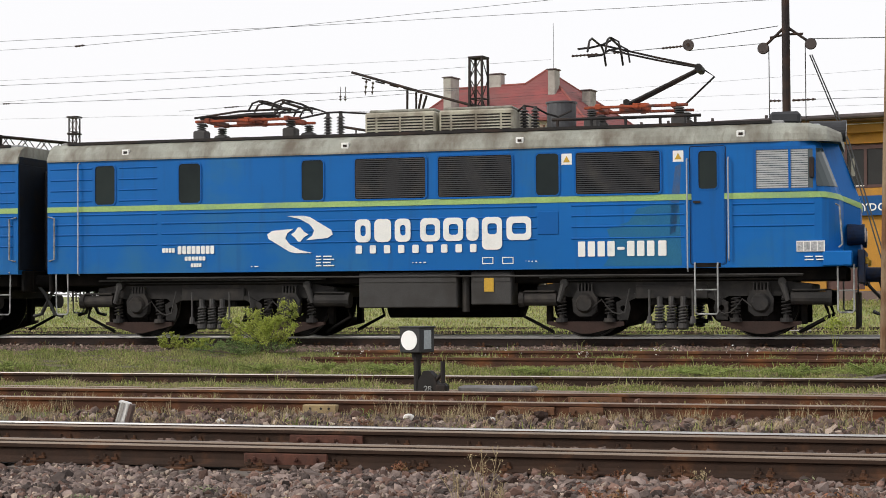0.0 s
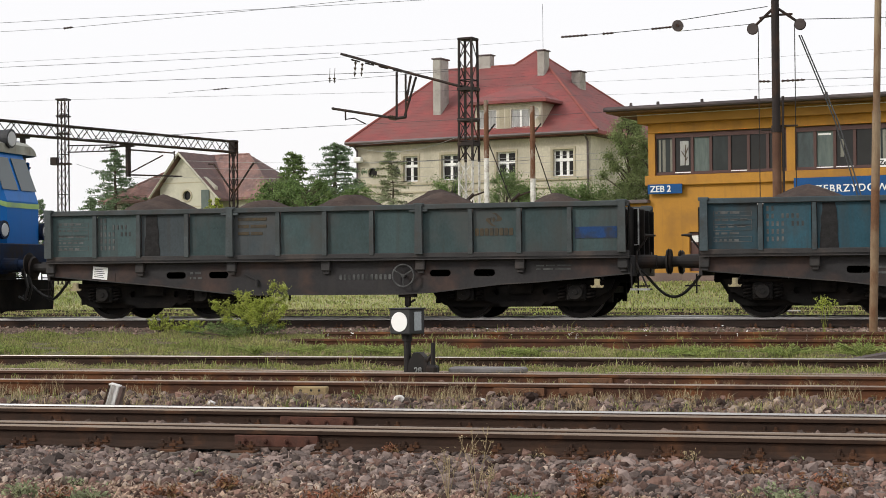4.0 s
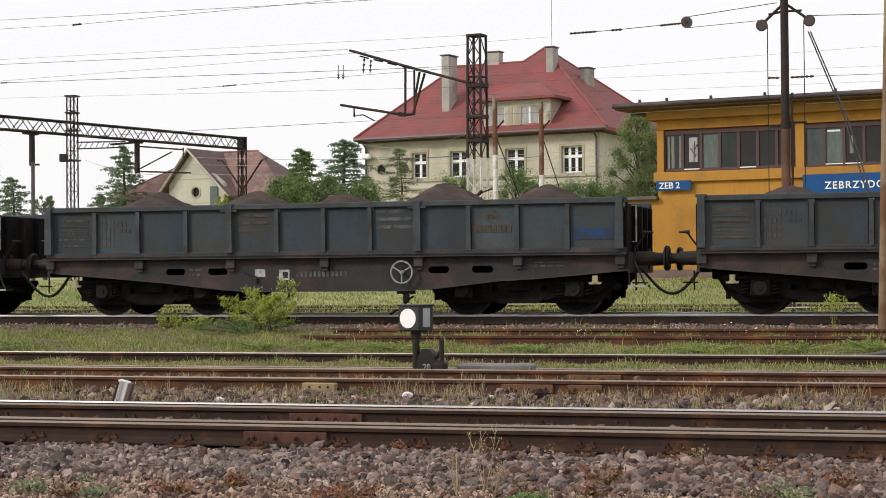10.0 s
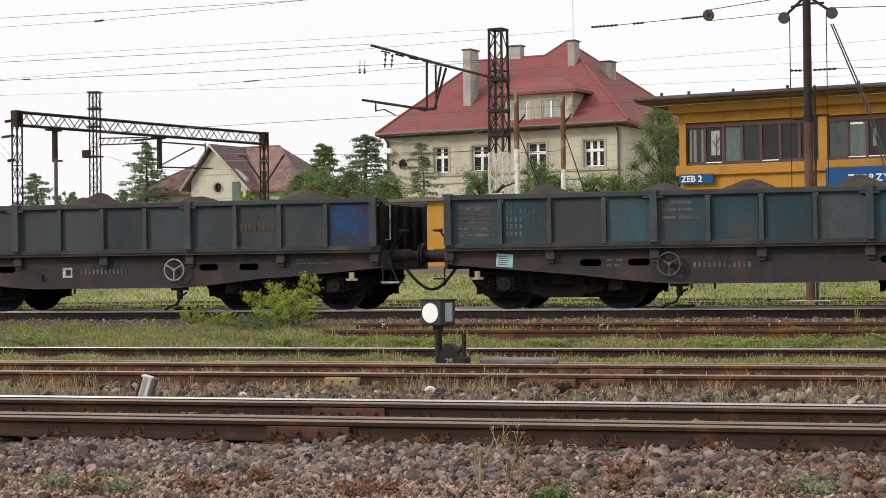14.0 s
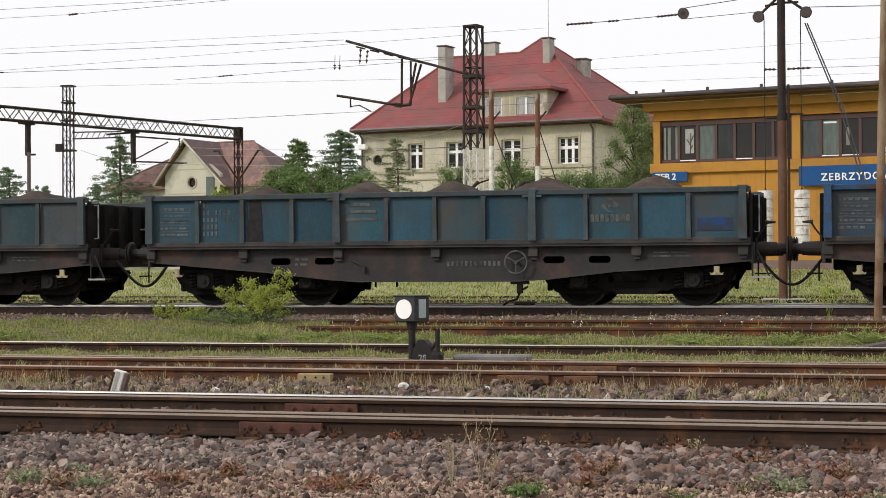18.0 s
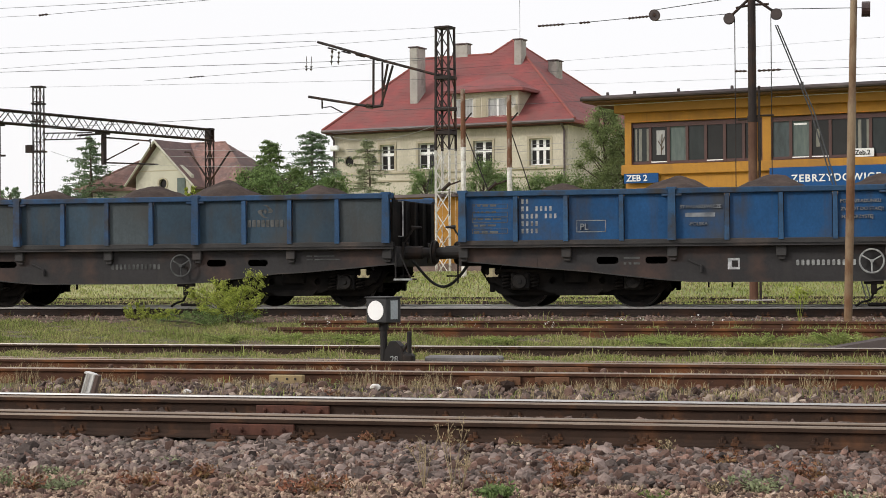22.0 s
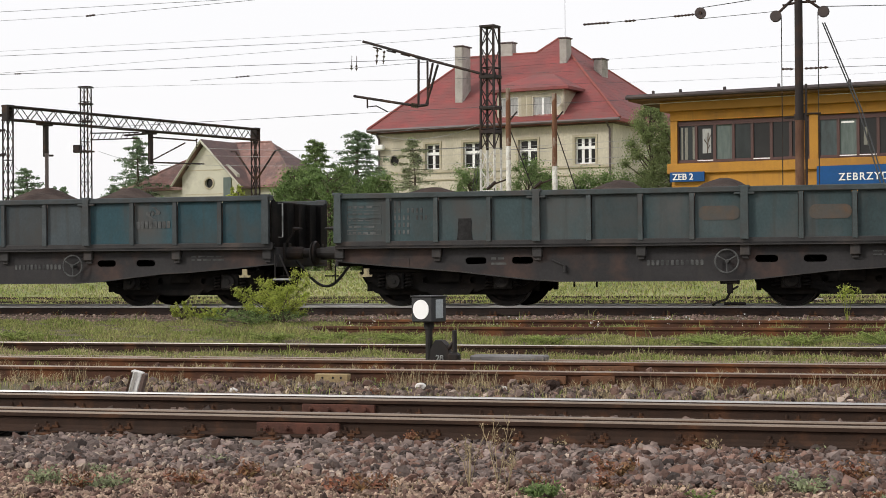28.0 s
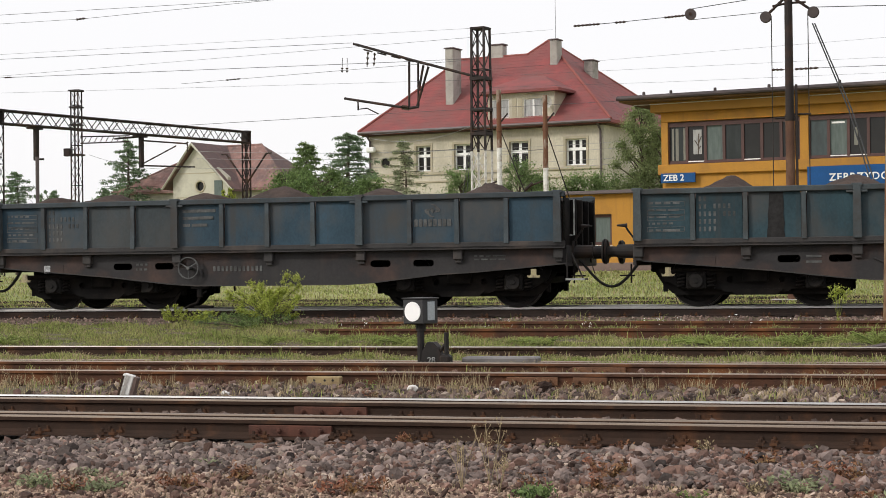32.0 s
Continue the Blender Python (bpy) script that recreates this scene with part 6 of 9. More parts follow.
    rod(bm, (13.95, 0.0, 3.60), (14.50, 0.0, 3.56), 0.15, 0.175, 22)
    rod(bm, (14.50, 0.0, 3.56), (14.58, 0.0, 3.555), 0.19, 0.19, 22)
    dr = part("roof_headlight", bm, M["drum_dark"], L, "large grey roof headlight drum")
    part("lens", rod(bmesh.new(), (14.575, 0, 3.555), (14.592, 0, 3.555), 0.155, 0.145, 20), M["lens"], dr)
    # rear end
    part("gangway", B(-0.42, -0.55, 1.25, 0.0, 0.55, 3.2, 0.04), M["rubber"], L, "black rubber gangway between the sections")
    # dark sheet over the blue end: dirt and the gap's shade in one colour
    dirt_shade = surface("end_grime", (0.012, 0.018, 0.030), (0.007, 0.009, 0.013), 2.0, 0.75, bump=0.1, spec=0.15, dirt=(0.022, 0.020, 0.019), amount=0.3, dirt_scale=2)
    bm = B(-0.03, -HALF + 0.015, 1.26, 0.003, HALF - 0.015, 3.27, 0.01)
    box(bm, -0.025, -HALF + 0.04, 3.27, 0.003, HALF - 0.04, 3.41, 0.005)
    part("end_wall", bm, dirt_shade, L, "end wall beside the gangway, darkened for dirt and shade")
    part("rear_beam", B(-0.06, -1.35, 0.85, 0.02, 1.35, 1.25, 0.02), M["soot"], L)
    for yy in (-0.9, 0.9):
        pts = [(-0.03, yy, 1.05), (-0.25, yy, 0.8), (-0.45, yy, 0.42), (-0.62, yy, 0.38)]
        part("air_hose", tube(bmesh.new(), pts, 0.035, 6), M["rubber"], L)
    # frame and belly
    bm = B(0.2, -1.15, 0.95, 14.6, 1.15, 1.19, 0.02)
    rod(bm, (6.3, 0.0, 0.62), (8.8, 0.0, 0.62), 0.3, n=14)
    part("underframe", bm, M["soot"], L)
    for cx in (3.22, 11.68):
        loco_bogie(L, cx)
    # roof gear
    for a, b in ((6.10, 7.43), (7.50, 8.86)):
        r = part("resistor_box", B(a, -0.95, 3.66, b, 0.95, 4.06, 0.03), M["cream"], L, "cream louvred resistor housing")
        part("box_cap", B(a + 0.05, -0.85, 4.06, b - 0.03, 0.85, 4.12, 0.02), M["loco_roof"], r)
        for s in (-1, 1):
            for u0, u1 in ((a + 0.04, a + 0.20), (a + 0.24, (a + b) / 2 - 0.02), ((a + b) / 2 + 0.02, b - 0.24), (b - 0.20, b - 0.04)):
                for i in range(6):
                    z = 3.70 + i * 0.052
                    part("louvre", B(u0, s * 0.95, z + 0.012, u1, s * 0.972, z + 0.030), M["cream"], r)
                    part("louvre_gap", B(u0, s * 0.949, z - 0.012, u1, s * 0.953, z + 0.010), M["steel_dark"], r)
    pantograph(L, 2.45, 4.75, False)
    pantograph(L, 9.95, 12.0, True)
    bm = bmesh.new()
    rod(bm, (9.53, 0.1, 3.62), (9.53, 0.1, 4.22), 0.27, 0.27, 22)
    rod(bm, (9.53, 0.1, 4.22), (9.53, 0.1, 4.25), 0.29, 0.29, 22)
    part("breaker", bm, M["drum_grey"], L, "grey cylindrical main breaker")
    for xx in (5.25, 5.50, 8.98, 9.18):
        b = bmesh.new()
        rod(b, (xx, -0.55, 3.64), (xx, -0.55, 4.12), 0.035, n=8)
        for i in range(7):
            rod(b, (xx, -0.55, 3.70 + i * 0.055), (xx, -0.55, 3.73 + i * 0.055), 0.085, 0.05, 12)
        part("insulator", b, M["box_grey"], L)
    for pts in ([(4.7, -0.55, 4.05), (5.25, -0.55, 4.14), (5.5, -0.55, 4.14), (6.2, -0.55, 4.08)], [(8.8, -0.5, 4.0), (8.98, -0.55, 4.14), (9.18, -0.55, 4.10), (9.35, -0.4, 4.0), (9.53, -0.22, 3.95), (9.8, -0.3, 4.05)]):
        part("bus_bar", tube(bmesh.new(), pts, 0.02, 6), M["steel_dark"], L)
    for s in (-1, 1):      # walkway rails beside the raised collector
        b = tube(bmesh.new(), [(9.6, s * 1.12, 3.80), (12.2, s * 1.12, 3.80)], 0.03, 6)
        for xx in (9.7, 10.3, 10.9, 11.5, 12.1):
            rod(b, (xx, s * 1.12, 3.62), (xx, s * 1.12, 3.80), 0.025, n=6)
        part("walkway_rail", b, M["steel_dark"], L)
    return L


loco = build_loco()
front = copy_thing(loco, Matrix())
tagged(front, "blue leading section of the electric locomotive, coupled ahead")
front["turned"] = 180.0
rolling.append((loco, -51.82))
rolling.append((front, -51.82 - 0.62))

# ---- buildings behind the yard ----
M["stucco"] = surface("stucco", (0.56, 0.515, 0.41), (0.48, 0.44, 0.35), 0.5, 0.9, bump=0.15, fine=12, dirt=(0.37, 0.335, 0.26), amount=0.4, dirt_scale=0.5, stretch=(1, 1, 0.6))
M["stucco_trim"] = surface("stucco_trim", (0.46, 0.41, 0.30), (0.36, 0.32, 0.235), 1.0, 0.9)
M["stucco_white"] = surface("stucco_white", (0.56, 0.54, 0.44), (0.46, 0.44, 0.36), 0.7, 0.9, dirt=(0.33, 0.31, 0.26), amount=0.4, dirt_scale=0.8)
M["roof_tile"] = surface("roof_tile", (0.27, 0.060, 0.056), (0.165, 0.047, 0.046), 0.9, 0.75, bump=0.3, fine=9, dirt=(0.175, 0.066, 0.060), amount=0.45, dirt_scale=0.6, stretch=(1, 1, 2))
M["ridge_tile"] = surface("ridge_tile", (0.27, 0.075, 0.06), (0.21, 0.06, 0.05), 1.0, 0.8)
M["roof_brown"] = surface("roof_brown", (0.14, 0.090, 0.085), (0.095, 0.068, 0.066), 0.9, 0.85, bump=0.2, fine=9, dirt=(0.22, 0.125, 0.11), amount=0.35, dirt_scale=0.9, streak=(0.20, 0.15, 0.14))
M["roof_faded"] = surface("roof_faded", (0.30, 0.165, 0.14), (0.20, 0.115, 0.10), 1.2, 0.85, bump=0.2, fine=9, dirt=(0.12, 0.085, 0.08), amount=0.5, dirt_scale=1.1, streak=(0.38, 0.27, 0.24))
M["eave_wood"] = surface("eave_wood", (0.085, 0.045, 0.035), (0.06, 0.035, 0.03), 2.0, 0.8)
M["chimney"] = surface("chimney", (0.44, 0.42, 0.38), (0.33, 0.31, 0.28), 0.9, 0.9, bump=0.2, dirt=(0.2, 0.18, 0.16), amount=0.35, dirt_scale=1.0)
M["frame_white"] = surface("frame_white", (0.88, 0.88, 0.87), (0.82, 0.82, 0.81), 3.0, 0.6)
M["window_glass"] = surface("window_glass", (0.012, 0.012, 0.012), (0.03, 0.028, 0.026), 0.9, 0.08, spec=0.22)
# dormer net curtains, also the pale tone painted for daylight through the signal box
M["net_curtain"] = surface("net_curtain", (0.42, 0.42, 0.41), (0.24, 0.24, 0.24), 2.0, 0.6, stretch=(5, 5, 1))
M["ochre"] = surface("ochre", (0.46, 0.22, 0.025), (0.39, 0.185, 0.023), 0.8, 0.75, dirt=(0.30, 0.145, 0.028), amount=0.25, dirt_scale=0.8, streak=(0.28, 0.14, 0.03))
M["ochre_dark"] = surface("ochre_dark", (0.40, 0.20, 0.035), (0.34, 0.17, 0.03), 0.8, 0.8)
# brown of the eaves' underside, with its shading put into the colour
M["soffit_brown"] = surface("soffit_brown", (0.20, 0.10, 0.032), (0.15, 0.078, 0.028), 1.2, 0.8, dirt=(0.10, 0.055, 0.03), amount=0.4, dirt_scale=1.0)
M["brown_frame"] = surface("brown_frame", (0.085, 0.035, 0.03), (0.065, 0.03, 0.026), 2.0, 0.6)
M["sign_blue"] = surface("sign_blue", (0.010, 0.075, 0.235), (0.009, 0.065, 0.20), 2.0, 0.5, spec=0.2)
M["sign_white"] = surface("sign_white", (0.8, 0.8, 0.8), (0.75, 0.75, 0.75), 3.0, 0.5)
M["roof_edge"] = surface("roof_edge", (0.050, 0.034, 0.034), (0.032, 0.024, 0.025), 1.6, 0.7, dirt=(0.085, 0.065, 0.06), amount=0.3, dirt_scale=0.7)
M["zinc"] = surface("zinc", (0.13, 0.10, 0.10), (0.10, 0.08, 0.08), 2.0, 0.5, metal=0.3)
# paler blue glass tone with a reflection painted into it
M["pane_blue"] = surface("pane_blue", (0.075, 0.10, 0.105), (0.04, 0.05, 0.05), 1.2, 0.1, spec=0.3, stretch=(3, 3, 1))
M["pane_teal"] = surface("pane_teal", (0.030, 0.037, 0.037), (0.017, 0.021, 0.021), 1.2, 0.1, spec=0.3, stretch=(3, 3, 1))
M["pane_smoke"] = surface("pane_smoke", (0.024, 0.024, 0.023), (0.012, 0.012, 0.012), 0.9, 0.1, spec=0.3)
M["curtain"] = surface("curtain", (0.13, 0.16, 0.15), (0.08, 0.105, 0.10), 2.0, 0.8, stretch=(6, 6, 1))
M["strip_cloth"] = surface("strip_cloth", (0.27, 0.26, 0.22), (0.15, 0.15, 0.13), 2.5, 0.9, stretch=(6, 6, 1))
M["plinth"] = surface("plinth", (0.19, 0.135, 0.115), (0.14, 0.10, 0.09), 1.2, 0.9)

HOUSE = pose(-27.10, 83.78, 0, 0, 0, -12)     # local x along the front, y back, z up
TOWER = pose(-8.17, 58.88, 0, 0, 0, -12)


def glazed(parent, name, x0, z0, x1, z1, y, mat, cols, rows, glass_mat="window_glass", bar=0.06, sill=True):
    """A window set in its opening: frame with bars, panes behind, sill below."""
    w = part(name, bmesh.new(), mat, parent)
    cw, rh = (x1 - x0) / cols, 0
    holes = []
    for i in range(cols):
        for j in range(len(rows) - 1):
            a, b = x0 + cw * i + bar / 2, x0 + cw * (i + 1) - bar / 2
            c, d = z0 + (z1 - z0) * rows[j] + bar / 2, z0 + (z1 - z0) * rows[j + 1] - bar / 2
            holes.append(rect(a, c, b, d))
    bm = plate(bmesh.new(), rect(x0, z0, x1, z1), holes, y + 0.07, y + 0.13)
    bm.to_mesh(w.data)
    bm.free()
    for h in holes:
        part("pane", B(h[0][0], y + 0.095, h[0][1], h[2][0], y + 0.105, h[2][1]), M[glass_mat], w)
    if sill:
        part("window_sill", B(x0 - 0.06, y - 0.08, z0 - 0.07, x1 + 0.06, y + 0.08, z0, 0.01), M["frame_white"], w)
    return w


def hip_roof(bm, x0, y0, x1, y1, z0, ridge, t=0.14):
    """A hipped roof over a rectangle: eaves at z0, ridge from ridge[0] to ridge[1]."""
    e = [(x0, y0, z0), (x1, y0, z0), (x1, y1, z0), (x0, y1, z0)]
    r0, r1 = ridge
    top = [bm.verts.new(p) for p in e] + [bm.verts.new(r0), bm.verts.new(r1)]
    low = [bm.verts.new((p[0], p[1], p[2] - t)) for p in e]
    for f in ((0, 1, 5, 4), (1, 2, 5), (2, 3, 4, 5), (3, 0, 4)):
        bm.faces.new([top[i] for i in f])
    bm.faces.new(low[::-1])
    for i in range(4):
        bm.faces.new((top[i], top[(i + 1) % 4], low[(i + 1) % 4], low[i]))
    bmesh.ops.recalc_face_normals(bm, faces=bm.faces[:])
    return bm


def tile_courses(parent, quad, n, mat, lift=0.011):
    """Courses of roof tiles: thin overlapping strips laid up a sloping face given by its corners (eave left, eave right, top right, top left)."""
    a, b, c, d = [Vector(p) for p in quad]
    nrm = (b - a).cross(d - a).normalized()
    if nrm.z < 0:
        nrm = -nrm
    base = None
    for i in range(n):
        u, v = i / n, (i + 1.12) / n
        v = min(v, 1.0)
        p = [a.lerp(d, u), b.lerp(c, u), b.lerp(c, v), a.lerp(d, v)]
        bm = bmesh.new()
        q = [bm.verts.new(p[0] + nrm * lift), bm.verts.new(p[1] + nrm * lift), bm.verts.new(p[2] + nrm * 0.006), bm.verts.new(p[3] + nrm * 0.006), bm.verts.new(p[0]), bm.verts.new(p[1])]
        bm.faces.new(q[:4])
        bm.faces.new((q[4], q[5], q[1], q[0]))
        part("tile_course", bm, mat, parent)


def build_house():
    h = thing("house", "two-storey beige stucco house with a red hipped tile roof", "house", HOUSE)
    W, D = 13.3, 10.5
    wins = [(2.80, 3.65), (5.02, 6.04), (8.16, 9.21), (11.25, 12.35)]
    holes = [rect(a, 6.22, b, 7.55) for a, b in wins] + [rect(a, 2.6, b, 4.1) for a, b in wins] + [ring(0.95, 6.76, 0.28, 14), ring(2.33, 6.76, 0.28, 14)]
    wall = part("wall", plate(bmesh.new(), rect(0, 0.9, W, 8.30), holes, 0, 0.35), M["stucco"], h)
    for nm, bm in (("wall", plate(bmesh.new(), rect(0, 0.9, W, 8.30), [], D - 0.3, D)), ("wall", B(0, 0.35, 0.9, 0.35, D - 0.3, 8.30)), ("wall", B(W - 0.35, 0.35, 0.9, W, D - 0.3, 8.30))):
        part(nm, bm, M["stucco"], h)
    for k, (a, b) in enumerate(wins):
        for z0, z1 in ((6.22, 7.55), (2.6, 4.1)):
            glazed(h, "window", a, z0, b, z1, 0.12, M["frame_white"], 3 if k == 3 else 2, [0, 0.62, 1.0], bar=0.14)
            part("window_surround", plate(bmesh.new(), rect(a - 0.12, z0 - 0.12, b + 0.12, z1 + 0.12), [rect(a, z0, b, z1)], -0.03, 0.02), M["stucco_trim"], h)
    for rx in (0.95, 2.33):
        part("round_window", plate(bmesh.new(), ring(rx, 6.76, 0.30, 18), [], 0.15, 0.2), M["window_glass"], h)
    fl = part("floodlight", B(0.02, -0.42, 7.32, 0.5, -0.16, 7.6, 0.05), M["frame_white"], h, "white floodlight on the corner")
    part("floodlight_bracket", rod(bmesh.new(), (0.1, -0.18, 7.45), (0.1, 0.02, 7.45), 0.03, n=6), M["zinc"], fl)
    part("string_course", B(-0.05, -0.09, 6.02, W + 0.05, 0.02, 6.16, 0.02), M["stucco_trim"], h)
    part("string_course", B(-0.05, -0.06, 5.62, W + 0.05, 0.02, 5.72, 0.02), M["stucco_trim"], h)
    part("cornice", B(-0.3, -0.3, 8.16, W + 0.3, D + 0.3, 8.34, 0.03), M["eave_wood"], h)
    x0, x1, y0, y1 = -0.32, W + 0.6, -0.6, D + 0.6
    r0, rj, r1 = (2.95, 5.0, 12.58), (6.95, 5.0, 12.58), (7.72, 6.1, 13.41)     # ridge, and the higher hip of the deeper wing
    bm = bmesh.new()
    top = [bm.verts.new(p) for p in ((x0, y0, 8.36), (x1, y0, 8.36), (x1, 12.8, 8.36), (6.0, 12.8, 8.36), (6.0, 10.6, 8.36), (x0, 10.6, 8.36), r0, rj, r1)]
    low = [bm.verts.new((v.co.x, v.co.y, 8.22)) for v in top[:6]]
    for f in ((0, 1, 8, 7, 6), (1, 2, 8), (2, 3, 8), (3, 4, 7, 8), (4, 5, 6, 7), (5, 0, 6)):
        bm.faces.new([top[i] for i in f])
    bm.faces.new(low[::-1])
    for i in range(6):
        bm.faces.new((top[i], top[(i + 1) % 6], low[(i + 1) % 6], low[i]))
    bmesh.ops.recalc_face_normals(bm, faces=bm.faces[:])
    roof = part("roof", bm, M["roof_tile"], h, "faded red tile roof")
    q = 5.0 / 6.1
    side = Vector((x1, y0, 8.36)).lerp(Vector(r1), (12.58 - 8.36) / (13.41 - 8.36))
    tile_courses(roof, ((x0, y0, 8.36), (x1, y0, 8.36), tuple(side), r0), 22, M["roof_tile"])
    tile_courses(roof, (rj, tuple(side), r1, r1), 5, M["roof_tile"])
    tile_courses(roof, ((x1, y0, 8.36), (x1, 12.8, 8.36), r1, r1), 26, M["roof_tile"])
    tile_courses(roof, ((x0, 10.6, 8.36), (x0, y0, 8.36), r0, r0), 22, M["roof_tile"])
    for p in (((x0, y0, 8.40), r0), ((x1, y0, 8.40), r1), ((x1, 12.8, 8.40), r1), (r0, rj), (rj, r1)):
        part("ridge_tile", rod(bmesh.new(), p[0], p[1], 0.07, n=8), M["ridge_tile"], roof)
    # gutter and downpipes
    part("gutter", rod(bmesh.new(), (x0, y0 - 0.05, 8.32), (x1, y0 - 0.05, 8.32), 0.08, n=8), M["zinc"], h)
    for xx in (0.1, W - 0.15):
        part("downpipe", tube(bmesh.new(), [(xx, -0.55, 8.25), (xx, -0.1, 7.9), (xx, -0.1, 1.0)], 0.055, 8), M["zinc"], h)
    # dormer
    dz0, dz1, da, db, dy = 8.52, 9.98, 7.05, 10.72, -0.15
    d = part("dormer", plate(bmesh.new(), rect(da, dz0, db, dz1), [rect(9.05, 8.72, 10.08, 9.66), rect(7.15, 8.72, 8.24, 9.72)], dy, dy + 0.15), M["stucco"], h)
    for ex in (da, db - 0.15):
        part("dormer_cheek", B(ex, dy + 0.15, dz0, ex + 0.15, dy + 2.4, dz1), M["stucco_trim"], d)
    glazed(d, "dormer_window", 9.05, 8.72, 10.08, 9.66, dy, M["frame_white"], 2, [0, 1.0], "net_curtain", bar=0.10, sill=False)
    glazed(d, "dormer_window", 7.15, 8.72, 8.24, 9.72, dy, M["frame_white"], 2, [0, 1.0], "net_curtain", bar=0.12, sill=False)
    part("dormer_roof", hip_roof(bmesh.new(), da - 0.5, dy - 0.35, db + 0.4, dy + 4.6, dz1 + 0.12, ((8.2, dy + 1.9, 11.0), (9.3, dy + 1.9, 11.0))), M["roof_tile"], d)
    part("dormer_sill", B(da - 0.3, dy - 0.35, dz0 - 0.14, db + 0.2, dy + 0.05, dz0 - 0.02, 0.02), M["ridge_tile"], d)
    for mx in (8.42, 8.74):
        part("wall_panel", B(mx, dy - 0.015, dz0 + 0.2, mx + 0.24, dy + 0.01, dz1 - 0.25), M["stucco_trim"], d)
    # chimneys
    for x, y, zb, zt, w, dd in ((3.93, 1.22, 9.7, 12.67, 0.47, 0.95), (8.72, 3.94, 11.8, 13.1, 0.42, 0.65), (4.77, 4.9, 12.4, 13.2, 0.78, 0.5), (10.0, 5.5, 11.4, 12.08, 0.5, 0.8)):
        c = part("chimney", B(x, y, zb - 1.0, x + w, y + dd, zt, 0.03), M["chimney"], h, "grey rendered chimney")
        part("chimney_cap", B(x - 0.06, y - 0.06, zt, x + w + 0.06, y + dd + 0.06, zt + 0.07, 0.02), M["zinc"], c)
    part("aerial", tube(bmesh.new(), [(8.95, 4.2, 13.1), (8.95, 4.2, 15.6)], 0.012, 5), M["wire"], h)
    dish = bmesh.new()
    for k in range(4):
        r_a, r_b = 0.34 * math.sin(k * 0.3), 0.34 * math.sin((k + 1) * 0.3)
        n = 18
        for i in range(n):
            a0, a1 = 2 * math.pi * i / n, 2 * math.pi * (i + 1) / n
            pts = [(10.5 + r * math.cos(a), -0.62 - 0.12 * (r / 0.3) ** 2 + 0.12, 9.36 + r * math.sin(a)) for r, a in ((r_a, a0), (r_b, a0), (r_b, a1), (r_a, a1))]
            dish.faces.new([dish.verts.new(p) for p in pts])
    bmesh.ops.remove_doubles(dish, verts=dish.verts[:], dist=0.0005)
    part("satellite_dish", dish, M["chimney"], h)
    part("dish_arm", tube(bmesh.new(), [(10.5, -0.62, 9.36), (10.5, -0.12, 9.2)], 0.03, 6), M["zinc"], h)


build_house()




